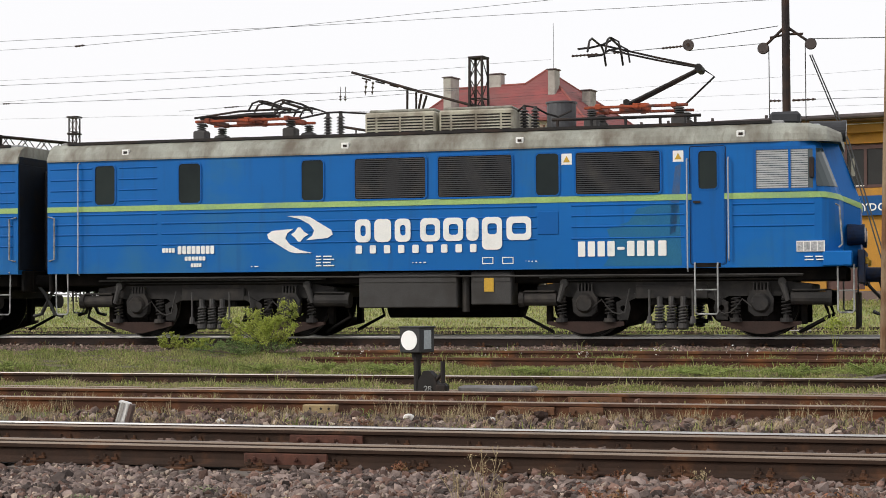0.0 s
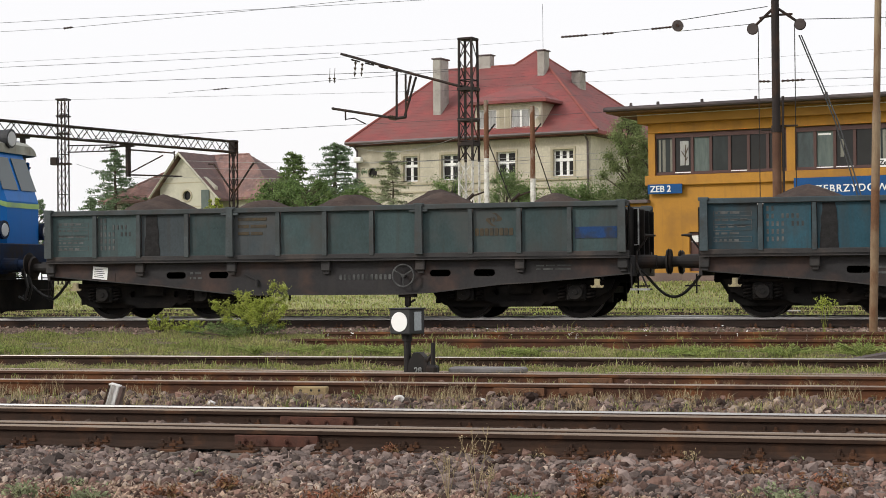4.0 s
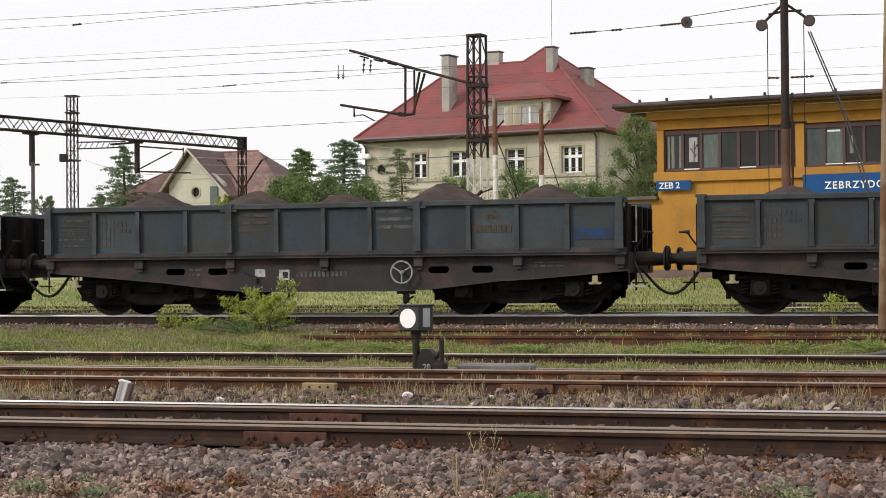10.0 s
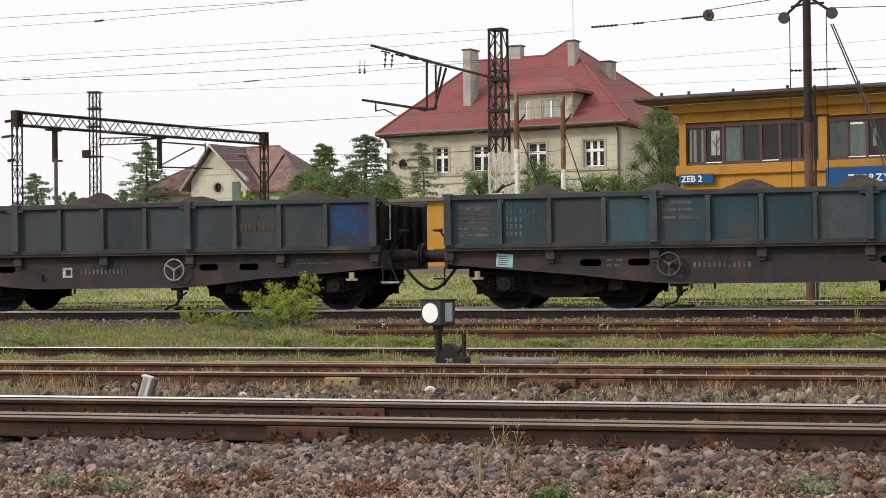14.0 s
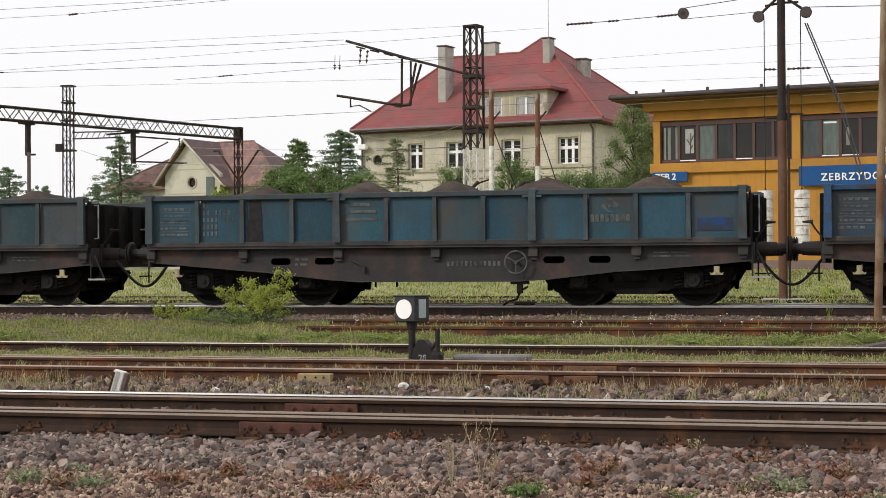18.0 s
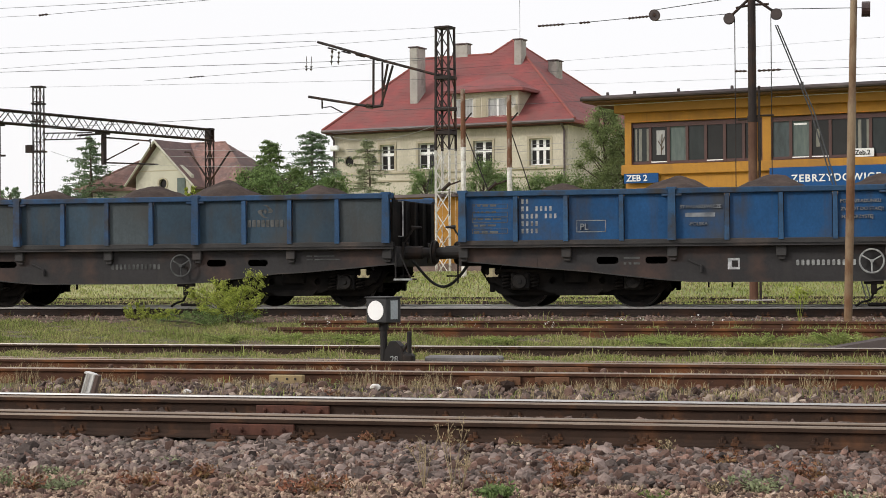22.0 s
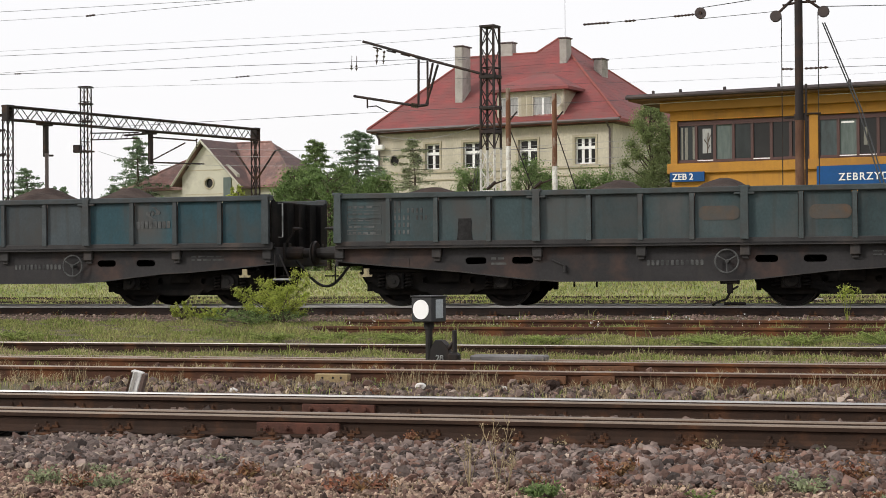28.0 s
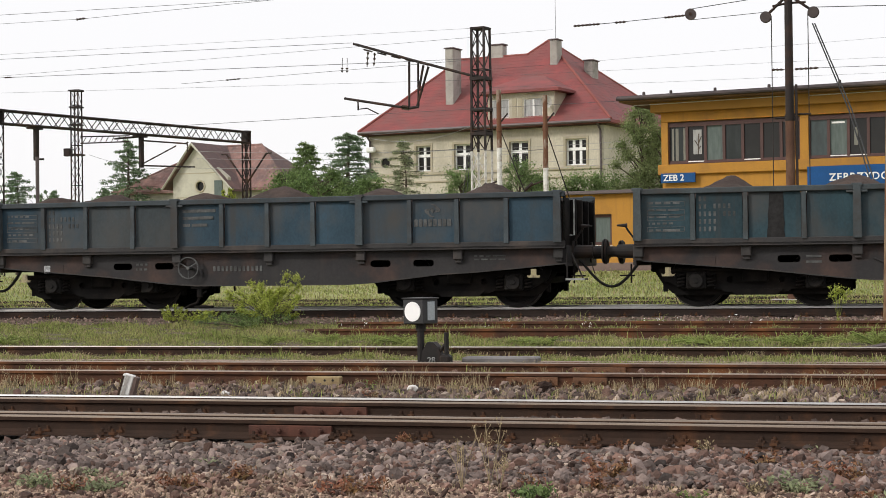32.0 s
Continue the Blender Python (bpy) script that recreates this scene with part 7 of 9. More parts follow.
def build_tower():
    t = thing("signal_box", "ochre yellow railway signal box with brown windows and a flat roof", "signal box", TOWER)
    # lower storey and low wing to the side
    W, D = 17.0, 6.5
    part("lower_wall", plate(bmesh.new(), rect(-11.5, 1.35, W, 3.82), [rect(-5.25, 2.05, -3.7, 3.35), rect(-9.2, 2.05, -7.7, 3.3), rect(1.45, 1.4, 2.5, 2.78), rect(-2.75, 2.0, -1.95, 3.1), rect(5.9, 1.4, 7.2, 3.3)], 0.0, 0.3), M["ochre"], t)
    part("plinth", B(-11.55, -0.04, 0.7, W, 0.3, 1.35, 0.01), M["plinth"], t)
    for a, b, z0, z1 in ((-5.25, -3.7, 2.05, 3.35), (-9.2, -7.7, 2.05, 3.3), (-2.75, -1.95, 2.0, 3.1)):
        glazed(t, "window", a, z0, b, z1, 0.08, M["brown_frame"], 1, [0, 1.0], "curtain", bar=0.22)
    for a, b, z1 in ((1.45, 2.5, 2.78), (5.9, 7.2, 3.3)):
        d = part("door", B(a, 0.1, 1.4, b, 0.16, z1, 0.01), M["brown_frame"], t)
        part("door_sign", B(a + 0.07, 0.085, z1 - 0.36, a + 0.57, 0.1, z1 - 0.13), M["sign_white"], d)
    part("wing_roof", B(-11.8, -0.25, 3.82, 0.02, D, 3.95, 0.02), M["zinc"], t)
    part("back_wall", B(-11.5, D - 0.3, 0.7, W, D, 3.82), M["ochre_dark"], t)
    part("side_wall", B(-11.5, 0.3, 0.7, -11.2, D - 0.3, 3.82), M["ochre"], t)
    # upper storey
    part("floor_band", B(-0.12, -0.14, 4.42, W, D, 4.78, 0.02), M["ochre"], t)
    part("upper_base", B(0.0, 0.0, 3.82, W, D, 4.42), M["ochre"], t)
    part("fascia", B(-0.02, -0.05, 6.28, W, D, 6.62, 0.01), M["ochre"], t)
    part("soffit", B(-0.3, -0.35, 6.62, W, D, 6.98, 0.01), M["ochre_dark"], t)
    for ca, cb in ((-0.9, 4.7), (5.4, W)):
        part("cable", rod(bmesh.new(), (ca, -0.40, 6.90), (cb, -0.40, 6.93), 0.016, n=6), M["white_paint"], t)
    bm = B(-1.3, -1.0, 7.06, W, D + 0.8, 7.2, 0.02)
    part("flat_roof", bm, M["roof_edge"], t, "flat dark roof with wide overhang")
    part("eave_soffit", B(-1.25, -0.95, 6.98, W, D + 0.7, 7.06), M["soffit_brown"], t)
    part("gutter", rod(bmesh.new(), (-1.3, -1.02, 7.1), (W, -1.02, 7.1), 0.07, n=8), M["roof_edge"], t)
    for xx in (-0.4, 0.6, 2.2, 4.1, 6.5):
        part("roof_stud", rod(bmesh.new(), (xx, -0.7, 7.2), (xx, -0.7, 7.33), 0.06, 0.05, 8), M["roof_edge"], t)
    for a, b in ((4.95, 5.24), (-0.02, 0.22), (10.6, 10.9)):
        part("pilaster", B(a, -0.02, 4.78, b, 0.3, 6.28), M["ochre"], t)
    # window band: frames, panes and what hangs behind them
    def band(a, b, panes, sills):
        z0, z1 = 4.80, 6.26
        w = part("window", bmesh.new(), M["brown_frame"], t)
        holes = []
        step = (b - a) / len(panes)
        for i in range(len(panes)):
            holes.append(rect(a + i * step + 0.05, z0 + 0.10, a + (i + 1) * step - 0.05, z1 - 0.16))
        bm = plate(bmesh.new(), rect(a, z0, b, z1), holes, 0.05, 0.14)
        bm.to_mesh(w.data)
        bm.free()
        for i, hh in enumerate(holes):
            (px, pz), (qx, qz) = hh[0], hh[2]
            kind = panes[i]
            part("pane", B(px, 0.10, pz, qx, 0.11, qz), M[{"strips": "pane_teal", "through": "pane_smoke", "card": "curtain", "pale": "pane_smoke"}.get(kind, kind)], w)
            if kind == "strips":
                for u, v in ((0.10, 0.20), (0.30, 0.46), (0.72, 0.86)):
                    part("curtain_strip", B(px + u * step, 0.092, pz + 0.02, px + v * step, 0.099, qz - 0.05), M["strip_cloth"], w)
            elif kind == "through":
                # pale plate before the pane paints the daylight from the far side
                f = part("far_window", B(px + 0.26 * step, 0.094, pz + 0.22, px + 0.72 * step, 0.1, qz - 0.12), M["net_curtain"], w, "pale plate for the daylight seen through the room")
                b2 = bmesh.new()
                for p, q in (((0.52, 0.0), (0.56, 0.9)), ((0.54, 0.35), (0.34, 0.62)), ((0.55, 0.5), (0.70, 0.78)), ((0.54, 0.2), (0.66, 0.36))):
                    rod(b2, (px + p[0] * step, 0.09, pz + 0.22 + p[1] * 0.8), (px + q[0] * step, 0.09, pz + 0.22 + q[1] * 0.8), 0.018, n=5)
                part("branch", b2, M["bark"], f)
            elif kind == "card":
                part("card", B(px + 0.08 * step, 0.09, qz - 0.14, qx - 0.12 * step, 0.098, qz - 0.08), M["frame_white"], w)
            elif kind == "pale":
                part("far_window", B(px + 0.20 * step, 0.094, pz + 0.30, px + 0.38 * step, 0.1, qz - 0.30), M["strip_cloth"], w)
            if i in sills:
                part("sill_strip", B(px, 0.03, z0 + 0.05, qx, 0.06, z0 + 0.085), M["frame_white"], w)
        part("upper_rail", B(a, 0.03, z1 - 0.16, b, 0.06, z1 - 0.11), M["brown_frame"], w)
    band(0.22, 4.95, ("strips", "through", "curtain", "pane_teal", "pane_smoke", "pane_smoke", "pane_smoke"), (1, 4))
    band(5.24, 10.6, ("pane_blue", "card", "pale", "pane_smoke", "strips", "pane_teal", "pane_smoke", "pane_teal"), (1, 2))
    part("inner_wall", B(0.3, 3.0, 4.5, W, 3.2, 6.3), M["plinth"], t)
    bm = B(-0.02, 0.3, 4.78, 0.05, D, 6.28)
    part("side_glazing", bm, M["brown_frame"], t)
    # name boards
    s1 = part("name_board", B(0.0, -0.19, 4.13, 1.27, -0.14, 4.47, 0.005), M["sign_blue"], t, "small blue board with white letters")
    lettering(s1, "ZEB 2", 0.10, 4.20, 0.31, -0.195, M["sign_white"])
    s2 = part("name_board", B(5.23, -0.19, 3.86, 11.6, -0.14, 4.52, 0.005), M["sign_blue"], t, "long blue station name board")
    lettering(s2, "ZEBRZYDOWICE", 5.98, 4.02, 0.345, -0.195, M["sign_white"], spread=1.19)
    s3 = part("name_board", B(8.06, -0.06, 4.80, 8.72, -0.02, 5.08), M["sign_white"], t, "white plate with black letters")
    lettering(s3, "Zeb.2", 8.09, 4.87, 0.22, -0.066, M["steel_dark"])
    part("blue_panel", B(8.45, -0.06, 2.9, 9.9, -0.02, 3.75), M["sign_blue"], t, "blue and white panel on the lower wall")
    part("blue_panel_stripe", B(8.55, -0.07, 3.18, 9.8, -0.055, 3.28), M["sign_white"], t)
    part("downpipe", tube(bmesh.new(), [(4.75, -0.06, 7.0), (4.75, -0.06, 1.2)], 0.05, 6), M["ochre_dark"], t)


build_tower()


def build_cottage():
    """Small pale house: a hipped main roof with a cross gable towards the yard."""
    c = thing("cottage", "small cream cottage with a worn red-brown roof and a cross gable", "house", pose(-36.96, 83.07, 0, 0, 0, -12))
    ze, zt, yf, yr, yb = 5.62, 8.12, 0.95, 3.35, 5.8
    xl, xr, r0, r1 = -6.2, 5.6, (-0.8, 3.35, 8.12), (2.3, 3.35, 8.12)
    roof = part("roof", hip_roof(bmesh.new(), xl, yf, xr, yb, ze, (r0, r1), 0.12), M["roof_faded"], c, "faded red-brown tile roof")
    tile_courses(roof, ((xl, yf, ze), (xr, yf, ze), r1, r0), 13, M["roof_faded"])
    tile_courses(roof, ((xr, yf, ze), (xr, yb, ze), r1, r1), 13, M["roof_brown"])
    tile_courses(roof, ((xl, yb, ze), (xl, yf, ze), r0, r0), 13, M["roof_faded"])
    for p in (((xr, yf, ze), r1), ((xl, yf, ze), r0), (r0, r1)):
        part("ridge_tile", rod(bmesh.new(), p[0], p[1], 0.07, n=6), M["roof_faded"], roof)
    part("wall", B(xl + 0.4, yf + 0.35, 0.9, xr - 0.4, yb - 0.35, ze - 0.1), M["stucco_white"], c)
    # cross gable
    gx0, gx1 = -1.95, 2.65
    part("gable_wall", plate(bmesh.new(), [(-1.45, 0.9), (2.15, 0.9), (2.15, 6.2), (0.0, zt - 0.28), (-1.45, 6.2)], [ring(0.34, 5.77, 0.26, 16)], 0.3, 0.6), M["stucco_white"], c)
    part("round_window", plate(bmesh.new(), ring(0.34, 5.77, 0.26, 16), [], 0.42, 0.5), M["window_glass"], c)
    part("window_ring", plate(bmesh.new(), ring(0.34, 5.77, 0.34, 20), [ring(0.34, 5.77, 0.26, 20)], 0.26, 0.32), M["stucco_trim"], c)
    for zz in (5.15, 6.45):
        part("wall_line", B(-1.25, 0.285, zz, 1.7 if zz < 6 else 1.4, 0.305, zz + 0.05), M["stucco_trim"], c)
    part("shutter", B(1.30, 0.24, 4.9, 1.8, 0.31, 6.05, 0.01), M["curtain"], c, "pale grey-blue shutter")
    for sx, gx, gz, mt in ((1, gx1, 5.55, "roof_brown"), (-1, gx0, 5.75, "roof_faded")):
        bm = bmesh.new()
        q = [(0, 0, zt + 0.03), (gx, 0, gz), (gx, 3.3, gz), (0, 3.3, zt + 0.03)]
        v = [bm.verts.new(p) for p in q] + [bm.verts.new((p[0], p[1], p[2] - 0.12)) for p in q]
        bm.faces.new(v[:4])
        bm.faces.new(v[4:][::-1])
        for i in range(4):
            bm.faces.new((v[i], v[(i + 1) % 4], v[4 + (i + 1) % 4], v[4 + i]))
        bmesh.ops.recalc_face_normals(bm, faces=bm.faces[:])
        g = part("gable_roof", bm, M[mt], c)
        part("verge_board", rod(bmesh.new(), (0, -0.03, zt - 0.06), (gx, -0.03, gz - 0.09), 0.065, n=4), M["stucco_white"], g, "pale painted verge board")


build_cottage()

# ---- masts, gantry, poles and wires ----


def lattice(bm, p, w, h, bays, leg=0.05, brace=0.025, top=1.0, cross=True, faces=(0, 1, 2, 3)):
    """A square lattice column standing at p."""
    x, y, z = p
    def corner(k, f):
        s = w / 2 * (1 + (top - 1) * f)
        sx, sy = ((-1, -1), (1, -1), (1, 1), (-1, 1))[k % 4]
        return Vector((x + sx * s, y + sy * s, z + h * f))
    for k in range(4):
        rod(bm, corner(k, 0), corner(k, 1), leg, leg, 4)
    for i in range(bays):
        f0, f1 = i / bays, (i + 1) / bays
        for k in faces:
            a, b = (k, k + 1) if (i + k) % 2 else (k + 1, k)
            rod(bm, corner(a, f0), corner(b, f1), brace, brace, 4, False)
            if cross and k in (0, 2):
                rod(bm, corner(b, f0), corner(a, f1), brace, brace, 4, False)
        if i % 3 == 0:
            for k in range(4):
                rod(bm, corner(k, f1), corner(k + 1, f1), brace, brace, 4, False)
    return bm


def string_insulator(parent, p, q, n=6, r=0.07):
    bm = bmesh.new()
    p, q = Vector(p), Vector(q)
    rod(bm, p, q, 0.018, n=6)
    for i in range(n):
        a = p.lerp(q, (i + 0.2) / n)
        b = p.lerp(q, (i + 0.65) / n)
        rod(bm, a, b, r, r * 0.45, 10)
    return part("insulator", bm, M["insulator"], parent)


def build_mast():
    m = thing("catenary_mast", "dark lattice catenary mast with a yellow-white base", "catenary mast", pose(-15.05, 60.1, 0.9, 0, 0, -12))
    part("lower_section", lattice(bmesh.new(), (0, 0, 0), 0.56, 4.65, 6, 0.05, 0.022, faces=(0, 3)), M["white_paint"], m, "white and yellow painted lattice base")
    part("upper_section", lattice(bmesh.new(), (0, 0, 4.65), 0.56, 4.55, 6, 0.052, 0.022, 0.9, faces=(0, 1, 3)), M["mast_steel"], m)
    part("cap", B(-0.30, -0.30, 9.18, 0.30, 0.30, 9.26, 0.01), M["mast_steel"], m)
    for z in (7.35, 6.2, 5.3):
        part("collar", B(-0.32, -0.32, z - 0.06, 0.32, 0.32, z + 0.06), M["mast_steel"], m)
    # long raking arm and the frame that hangs from it
    bm = bmesh.new()
    for yy in (-0.1, 0.1):
        tube(bm, [(0.25, yy, 7.36), (-0.4, yy, 7.5), (-2.6, yy, 8.15), (-5.42, yy, 9.03)], 0.055, 6)
    for i in range(8):
        f = i / 8
        rod(bm, (-0.3 - 4.9 * f, -0.1, 7.48 + 1.36 * f), (-0.3 - 4.9 * (f + 0.1), 0.1, 7.48 + 1.36 * (f + 0.1)), 0.03, n=4)
    arm = part("arm", bm, M["mast_steel"], m)
    bm = bmesh.new()
    for xa, za, xb, zb in ((-3.03, 8.2, -3.05, 6.42), (-2.65, 8.1, -2.65, 6.46), (-2.2, 7.95, -2.72, 6.44), (-2.42, 8.02, -2.62, 7.1), (-2.65, 7.1, -2.45, 7.1)):
        rod(bm, (xa, 0, za), (xb, 0, zb), 0.045, n=6)
    rod(bm, (-3.05, 0, 6.42), (-2.65, 0, 6.45), 0.06, n=6)
    part("hanger_frame", bm, M["mast_steel"], m)
    string_insulator(m, (-3.07, 0, 6.42), (-3.4, 0, 6.48), 4, 0.1)
    bm = tube(bmesh.new(), [(-3.4, 0, 6.48), (-5.9, 0, 6.95)], 0.05, 8)
    tube(bm, [(-5.3, 0, 6.83), (-5.28, 0, 6.50), (-4.9, 0, 6.52), (-4.4, 0, 6.27)], 0.025, 6)
    rod(bm, (-5.3, 0, 6.84), (-5.3, 0, 6.46), 0.035, n=6)
    part("cantilever_tube", bm, M["mast_steel"], m)
    for xx, zz in ((-5.98, 8.52), (-5.76, 8.50)):
        part("dropper", rod(bmesh.new(), (xx, 0, zz), (xx - 0.02, 0, zz - 0.42), 0.012, n=5), M["mast_steel"], m)
        string_insulator(m, (xx - 0.02, 0, zz - 0.36), (xx - 0.02, 0, zz - 0.56), 2, 0.06)
    for xx in (-4.53, -4.83):
        string_insulator(m, (xx, 0, 8.62 + (-4.5 - xx) * 0.28), (xx - 0.05, 0, 8.12), 3, 0.06)


build_mast()


def build_far_lattice():
    m = thing("lattice_tower", "slim grey lattice lighting tower behind the gantry", "lattice tower", pose(-35.85, 68.0, 0.9))
    part("column", lattice(bmesh.new(), (0, 0, 0), 0.38, 8.45, 14, 0.034, 0.015, 0.92, faces=(0, 1)), M["mast_steel"], m)
    for z, w in ((8.5, 0.27), (7.75, 0.25), (6.95, 0.25), (5.6, 0.30)):
        part("platform", B(-w, -0.24, z - 0.035, w, 0.24, z + 0.035), M["mast_steel"], m)
    bm = bmesh.new()
    for z, dz in ((6.42, -0.06), (6.12, -0.02)):
        rod(bm, (0.2, 0, z), (2.75, -0.3, z + dz), 0.03, n=5)
    for i in range(8):
        rod(bm, (0.3 + i * 0.3, -0.035 * i, 6.12), (0.48 + i * 0.3, -0.035 * i, 6.40), 0.018, n=4)
    part("side_bracket", bm, M["mast_steel"], m)
    part("lamp_box", B(-0.56, -0.2, 5.55, -0.24, 0.1, 5.9, 0.02), M["mast_steel"], m)


build_far_lattice()


def build_gantry():
    a, b = Vector((-37.67, 64.36, 0.9)), Vector((-33.0, 81.15, 0.9))
    d = b - a
    ang = math.degrees(math.atan2(d.y, d.x))
    ln = d.length
    g = thing("signal_gantry", "dark steel lattice portal gantry spanning the tracks", "gantry", pose(a.x, a.y, a.z, 0, 0, ang))
    z0, z1 = 6.80, 7.37
    bm = bmesh.new()
    for yy in (-0.16, 0.16):
        rod(bm, (0, yy, z0), (ln, yy, z0 + 0.17), 0.05, n=4)
        rod(bm, (0, yy, z1), (ln, yy, z1 + 0.15), 0.05, n=4)
    n = 30
    for i in range(n):
        u0, u1 = i / n, (i + 1) / n
        lo, hi = (lambda u: z0 + 0.17 * u), (lambda u: z1 + 0.15 * u)
        for yy in (-0.16, 0.16):
            a0, a1 = (hi(u0), lo(u1)) if i % 2 else (lo(u0), hi(u1))
            rod(bm, (ln * u0, yy, a0), (ln * u1, yy, a1), 0.026, n=4, cap=False)
    part("beam", bm, M["mast_steel"], g)
    for x in (0.0, ln):
        lg = lattice(bmesh.new(), (x, 0, 0), 0.30, 7.2, 10, 0.05, 0.018)
        up = 0.16 if x else 0.0
        box(lg, x - 0.20, -0.18, 6.74 + up, x + 0.20, 0.18, 6.82 + up)
        box(lg, x - 0.20, -0.18, 7.34 + up, x + 0.20, 0.18, 7.43 + up)
        for sx in (-0.15, 0.15):
            box(lg, x + sx - 0.045, -0.17, 6.82 + up, x + sx + 0.045, 0.17, 7.34 + up)
        part("leg", lg, M["mast_steel"], g)
        if not x:
            for zi, reach in ((7.02, 0.75), (6.35, 0.95), (5.30, 0.6)):
                string_insulator(g, (0, 0.18, zi), (0, reach, zi - 0.03), 6, 0.07)
        if x:
            for sy, zz in ((-1.3, 6.35), (1.3, 6.4)):
                part("leg_bracket", tube(bmesh.new(), [(x, 0, 4.8), (x, sy, zz), (x, sy * 1.25, zz + 0.02)], 0.05, 6), M["mast_steel"], g)
    for u, drop in ((0.13, 1.52), (0.53, 1.60)):
        x = ln * u
        zb = z0 + 0.17 * u
        dp = part("drop_post", B(x - 0.11, -0.10, zb - drop, x + 0.11, 0.10, zb - 0.02, 0.03), M["mast_steel"], g)
        bb = bmesh.new()
        box(bb, x - 0.5, -0.12, zb - 0.14, x + 0.35, 0.12, zb - 0.02, 0.02)
        if u < 0.3:
            rod(bb, (x, -0.1, zb - drop + 0.05), (x + 0.1, -0.35, zb - drop + 0.05), 0.05, n=6)
            part("bracket", bb, M["mast_steel"], dp)
            continue
        rod(bb, (x, 0, zb - 0.1), (x - 1.2, 0.6, zb - 0.25), 0.05, n=5)
        rod(bb, (x, -0.1, zb - drop + 0.1), (x + 0.6, -2.8, zb - drop - 0.05), 0.04, n=5)
        rod(bb, (x, -0.1, zb - 0.3), (x + 0.3, -2.6, zb - 0.55), 0.04, n=5)
        rod(bb, (x, -0.1, zb - drop + 0.2), (x + 0.3, -1.9, zb - 0.62), 0.035, n=5)
        part("bracket", bb, M["mast_steel"], dp)
        string_insulator(dp, (x + 0.3, -2.6, zb - 0.45), (x + 0.3, -2.6, zb - 0.95), 4, 0.06)


build_gantry()
lp = thing("lamp_post", "plain grey steel post beside the gantry", "post", pose(-36.55, 65.7, 0.9))
part("pole", rod(bmesh.new(), (0, 0, 0), (0, 0, 5.4), 0.09, 0.08, 10), M["zinc"], lp)


def build_tension_pole():
    x, y = -2.55, 40.3
    p = thing("tension_pole", "brown steel catenary pole with counterweights and pulleys", "catenary pole", pose(x, y, 0.3))
    bm = bmesh.new()
    rod(bm, (0, 0, 0), (0.0, 0, 4.35), 0.106, 0.106, 16)
    part("pole", bm, M["pole_dark"], p)
    part("upper_pole", rod(bmesh.new(), (0, 0, 4.35), (0.0, 0, 9.3), 0.10, 0.09, 16), M["mast_steel"], p)
    part("pole_collar", rod(bmesh.new(), (0, 0, 4.35), (0, 0, 4.5), 0.12, 0.12, 16), M["mast_steel"], p)
    part("footing", B(-0.5, -0.5, -0.25, 0.5, 0.5, 0.12, 0.03), M["concrete"], p)
    for sx, sz in ((-0.53, 6.84), (0.58, 6.90)):
        w = part("pulley", rod(bmesh.new(), (sx, -0.05, sz), (sx, 0.05, sz), 0.125, 0.125, 22), M["pulley"], p, "dark grey tension pulley wheel")
        part("pulley_rim", rod(bmesh.new(), (sx, -0.02, sz), (sx, 0.02, sz), 0.138, 0.138, 22), M["mast_steel"], w)
        b = bmesh.new()
        rod(b, (0.0, 0, 7.35), (sx, 0, sz + 0.02), 0.035, n=6)
        rod(b, (0.0, 0, 7.15), (sx * 0.7, 0, sz + 0.25), 0.03, n=6)
        part("pulley_arm", b, M["mast_steel"], p)
        rope_x = sx + (0.13 if sx < 0 else -0.13)
        part("rope", rod(bmesh.new(), (rope_x, 0, sz), (rope_x, 0, 2.75), 0.011, n=6), M["steel_dark"], p)
        st = part("counterweight", rod(bmesh.new(), (rope_x, 0, 1.28), (rope_x, 0, 2.75), 0.02, n=6), M["steel_dark"], p)
        for i in range(6):
            z = 1.42 + i * 0.215
            part("weight_disc", rod(bmesh.new(), (rope_x, 0, z), (rope_x, 0, z + 0.195), 0.185, 0.18, 18), M["white_paint"], st, "white concrete weight")
    part("step_iron", rod(bmesh.new(), (-0.35, 0, 4.42), (-0.1, 0, 4.42), 0.03, n=6), M["mast_steel"], p)
    part("step_iron", rod(bmesh.new(), (0.1, 0, 4.5), (0.5, 0, 4.5), 0.025, n=6), M["mast_steel"], p)
    part("stay", tube(bmesh.new(), [(0.55, 0.05, 6.65), (1.35, 0.4, 4.6), (2.6, 1.0, 0.1)], 0.016, 6), M["wire"], p)
    part("stay", tube(bmesh.new(), [(0.60, 0.05, 6.65), (1.42, 0.4, 4.6), (2.7, 1.0, 0.1)], 0.016, 6), M["wire"], p)
    part("cable_duct", tube(bmesh.new(), [(0.16, -0.06, 5.2), (0.16, -0.06, 0.1)], 0.03, 6), M["mast_steel"], p)


build_tension_pole()


def build_front_post():
    p = thing("rusty_post", "thin rusty steel post with flaking pale paint beside the train", "post", pose(-0.255, 26.6, 0.2, 0, 1.5, 0))
    part("pole", rod(bmesh.new(), (0, 0, 0), (0, 0, 3.6), 0.064, 0.064, 14), M["pole_rust"], p)
    part("upper_pole", rod(bmesh.new(), (0, 0, 3.6), (0, 0, 6.8), 0.055, 0.05, 14), M["pole_rust"], p)
    part("insulator", rod(bmesh.new(), (0.12, 0, 5.02), (0.25, 0, 5.02), 0.12, 0.12, 16), M["insulator"], p)


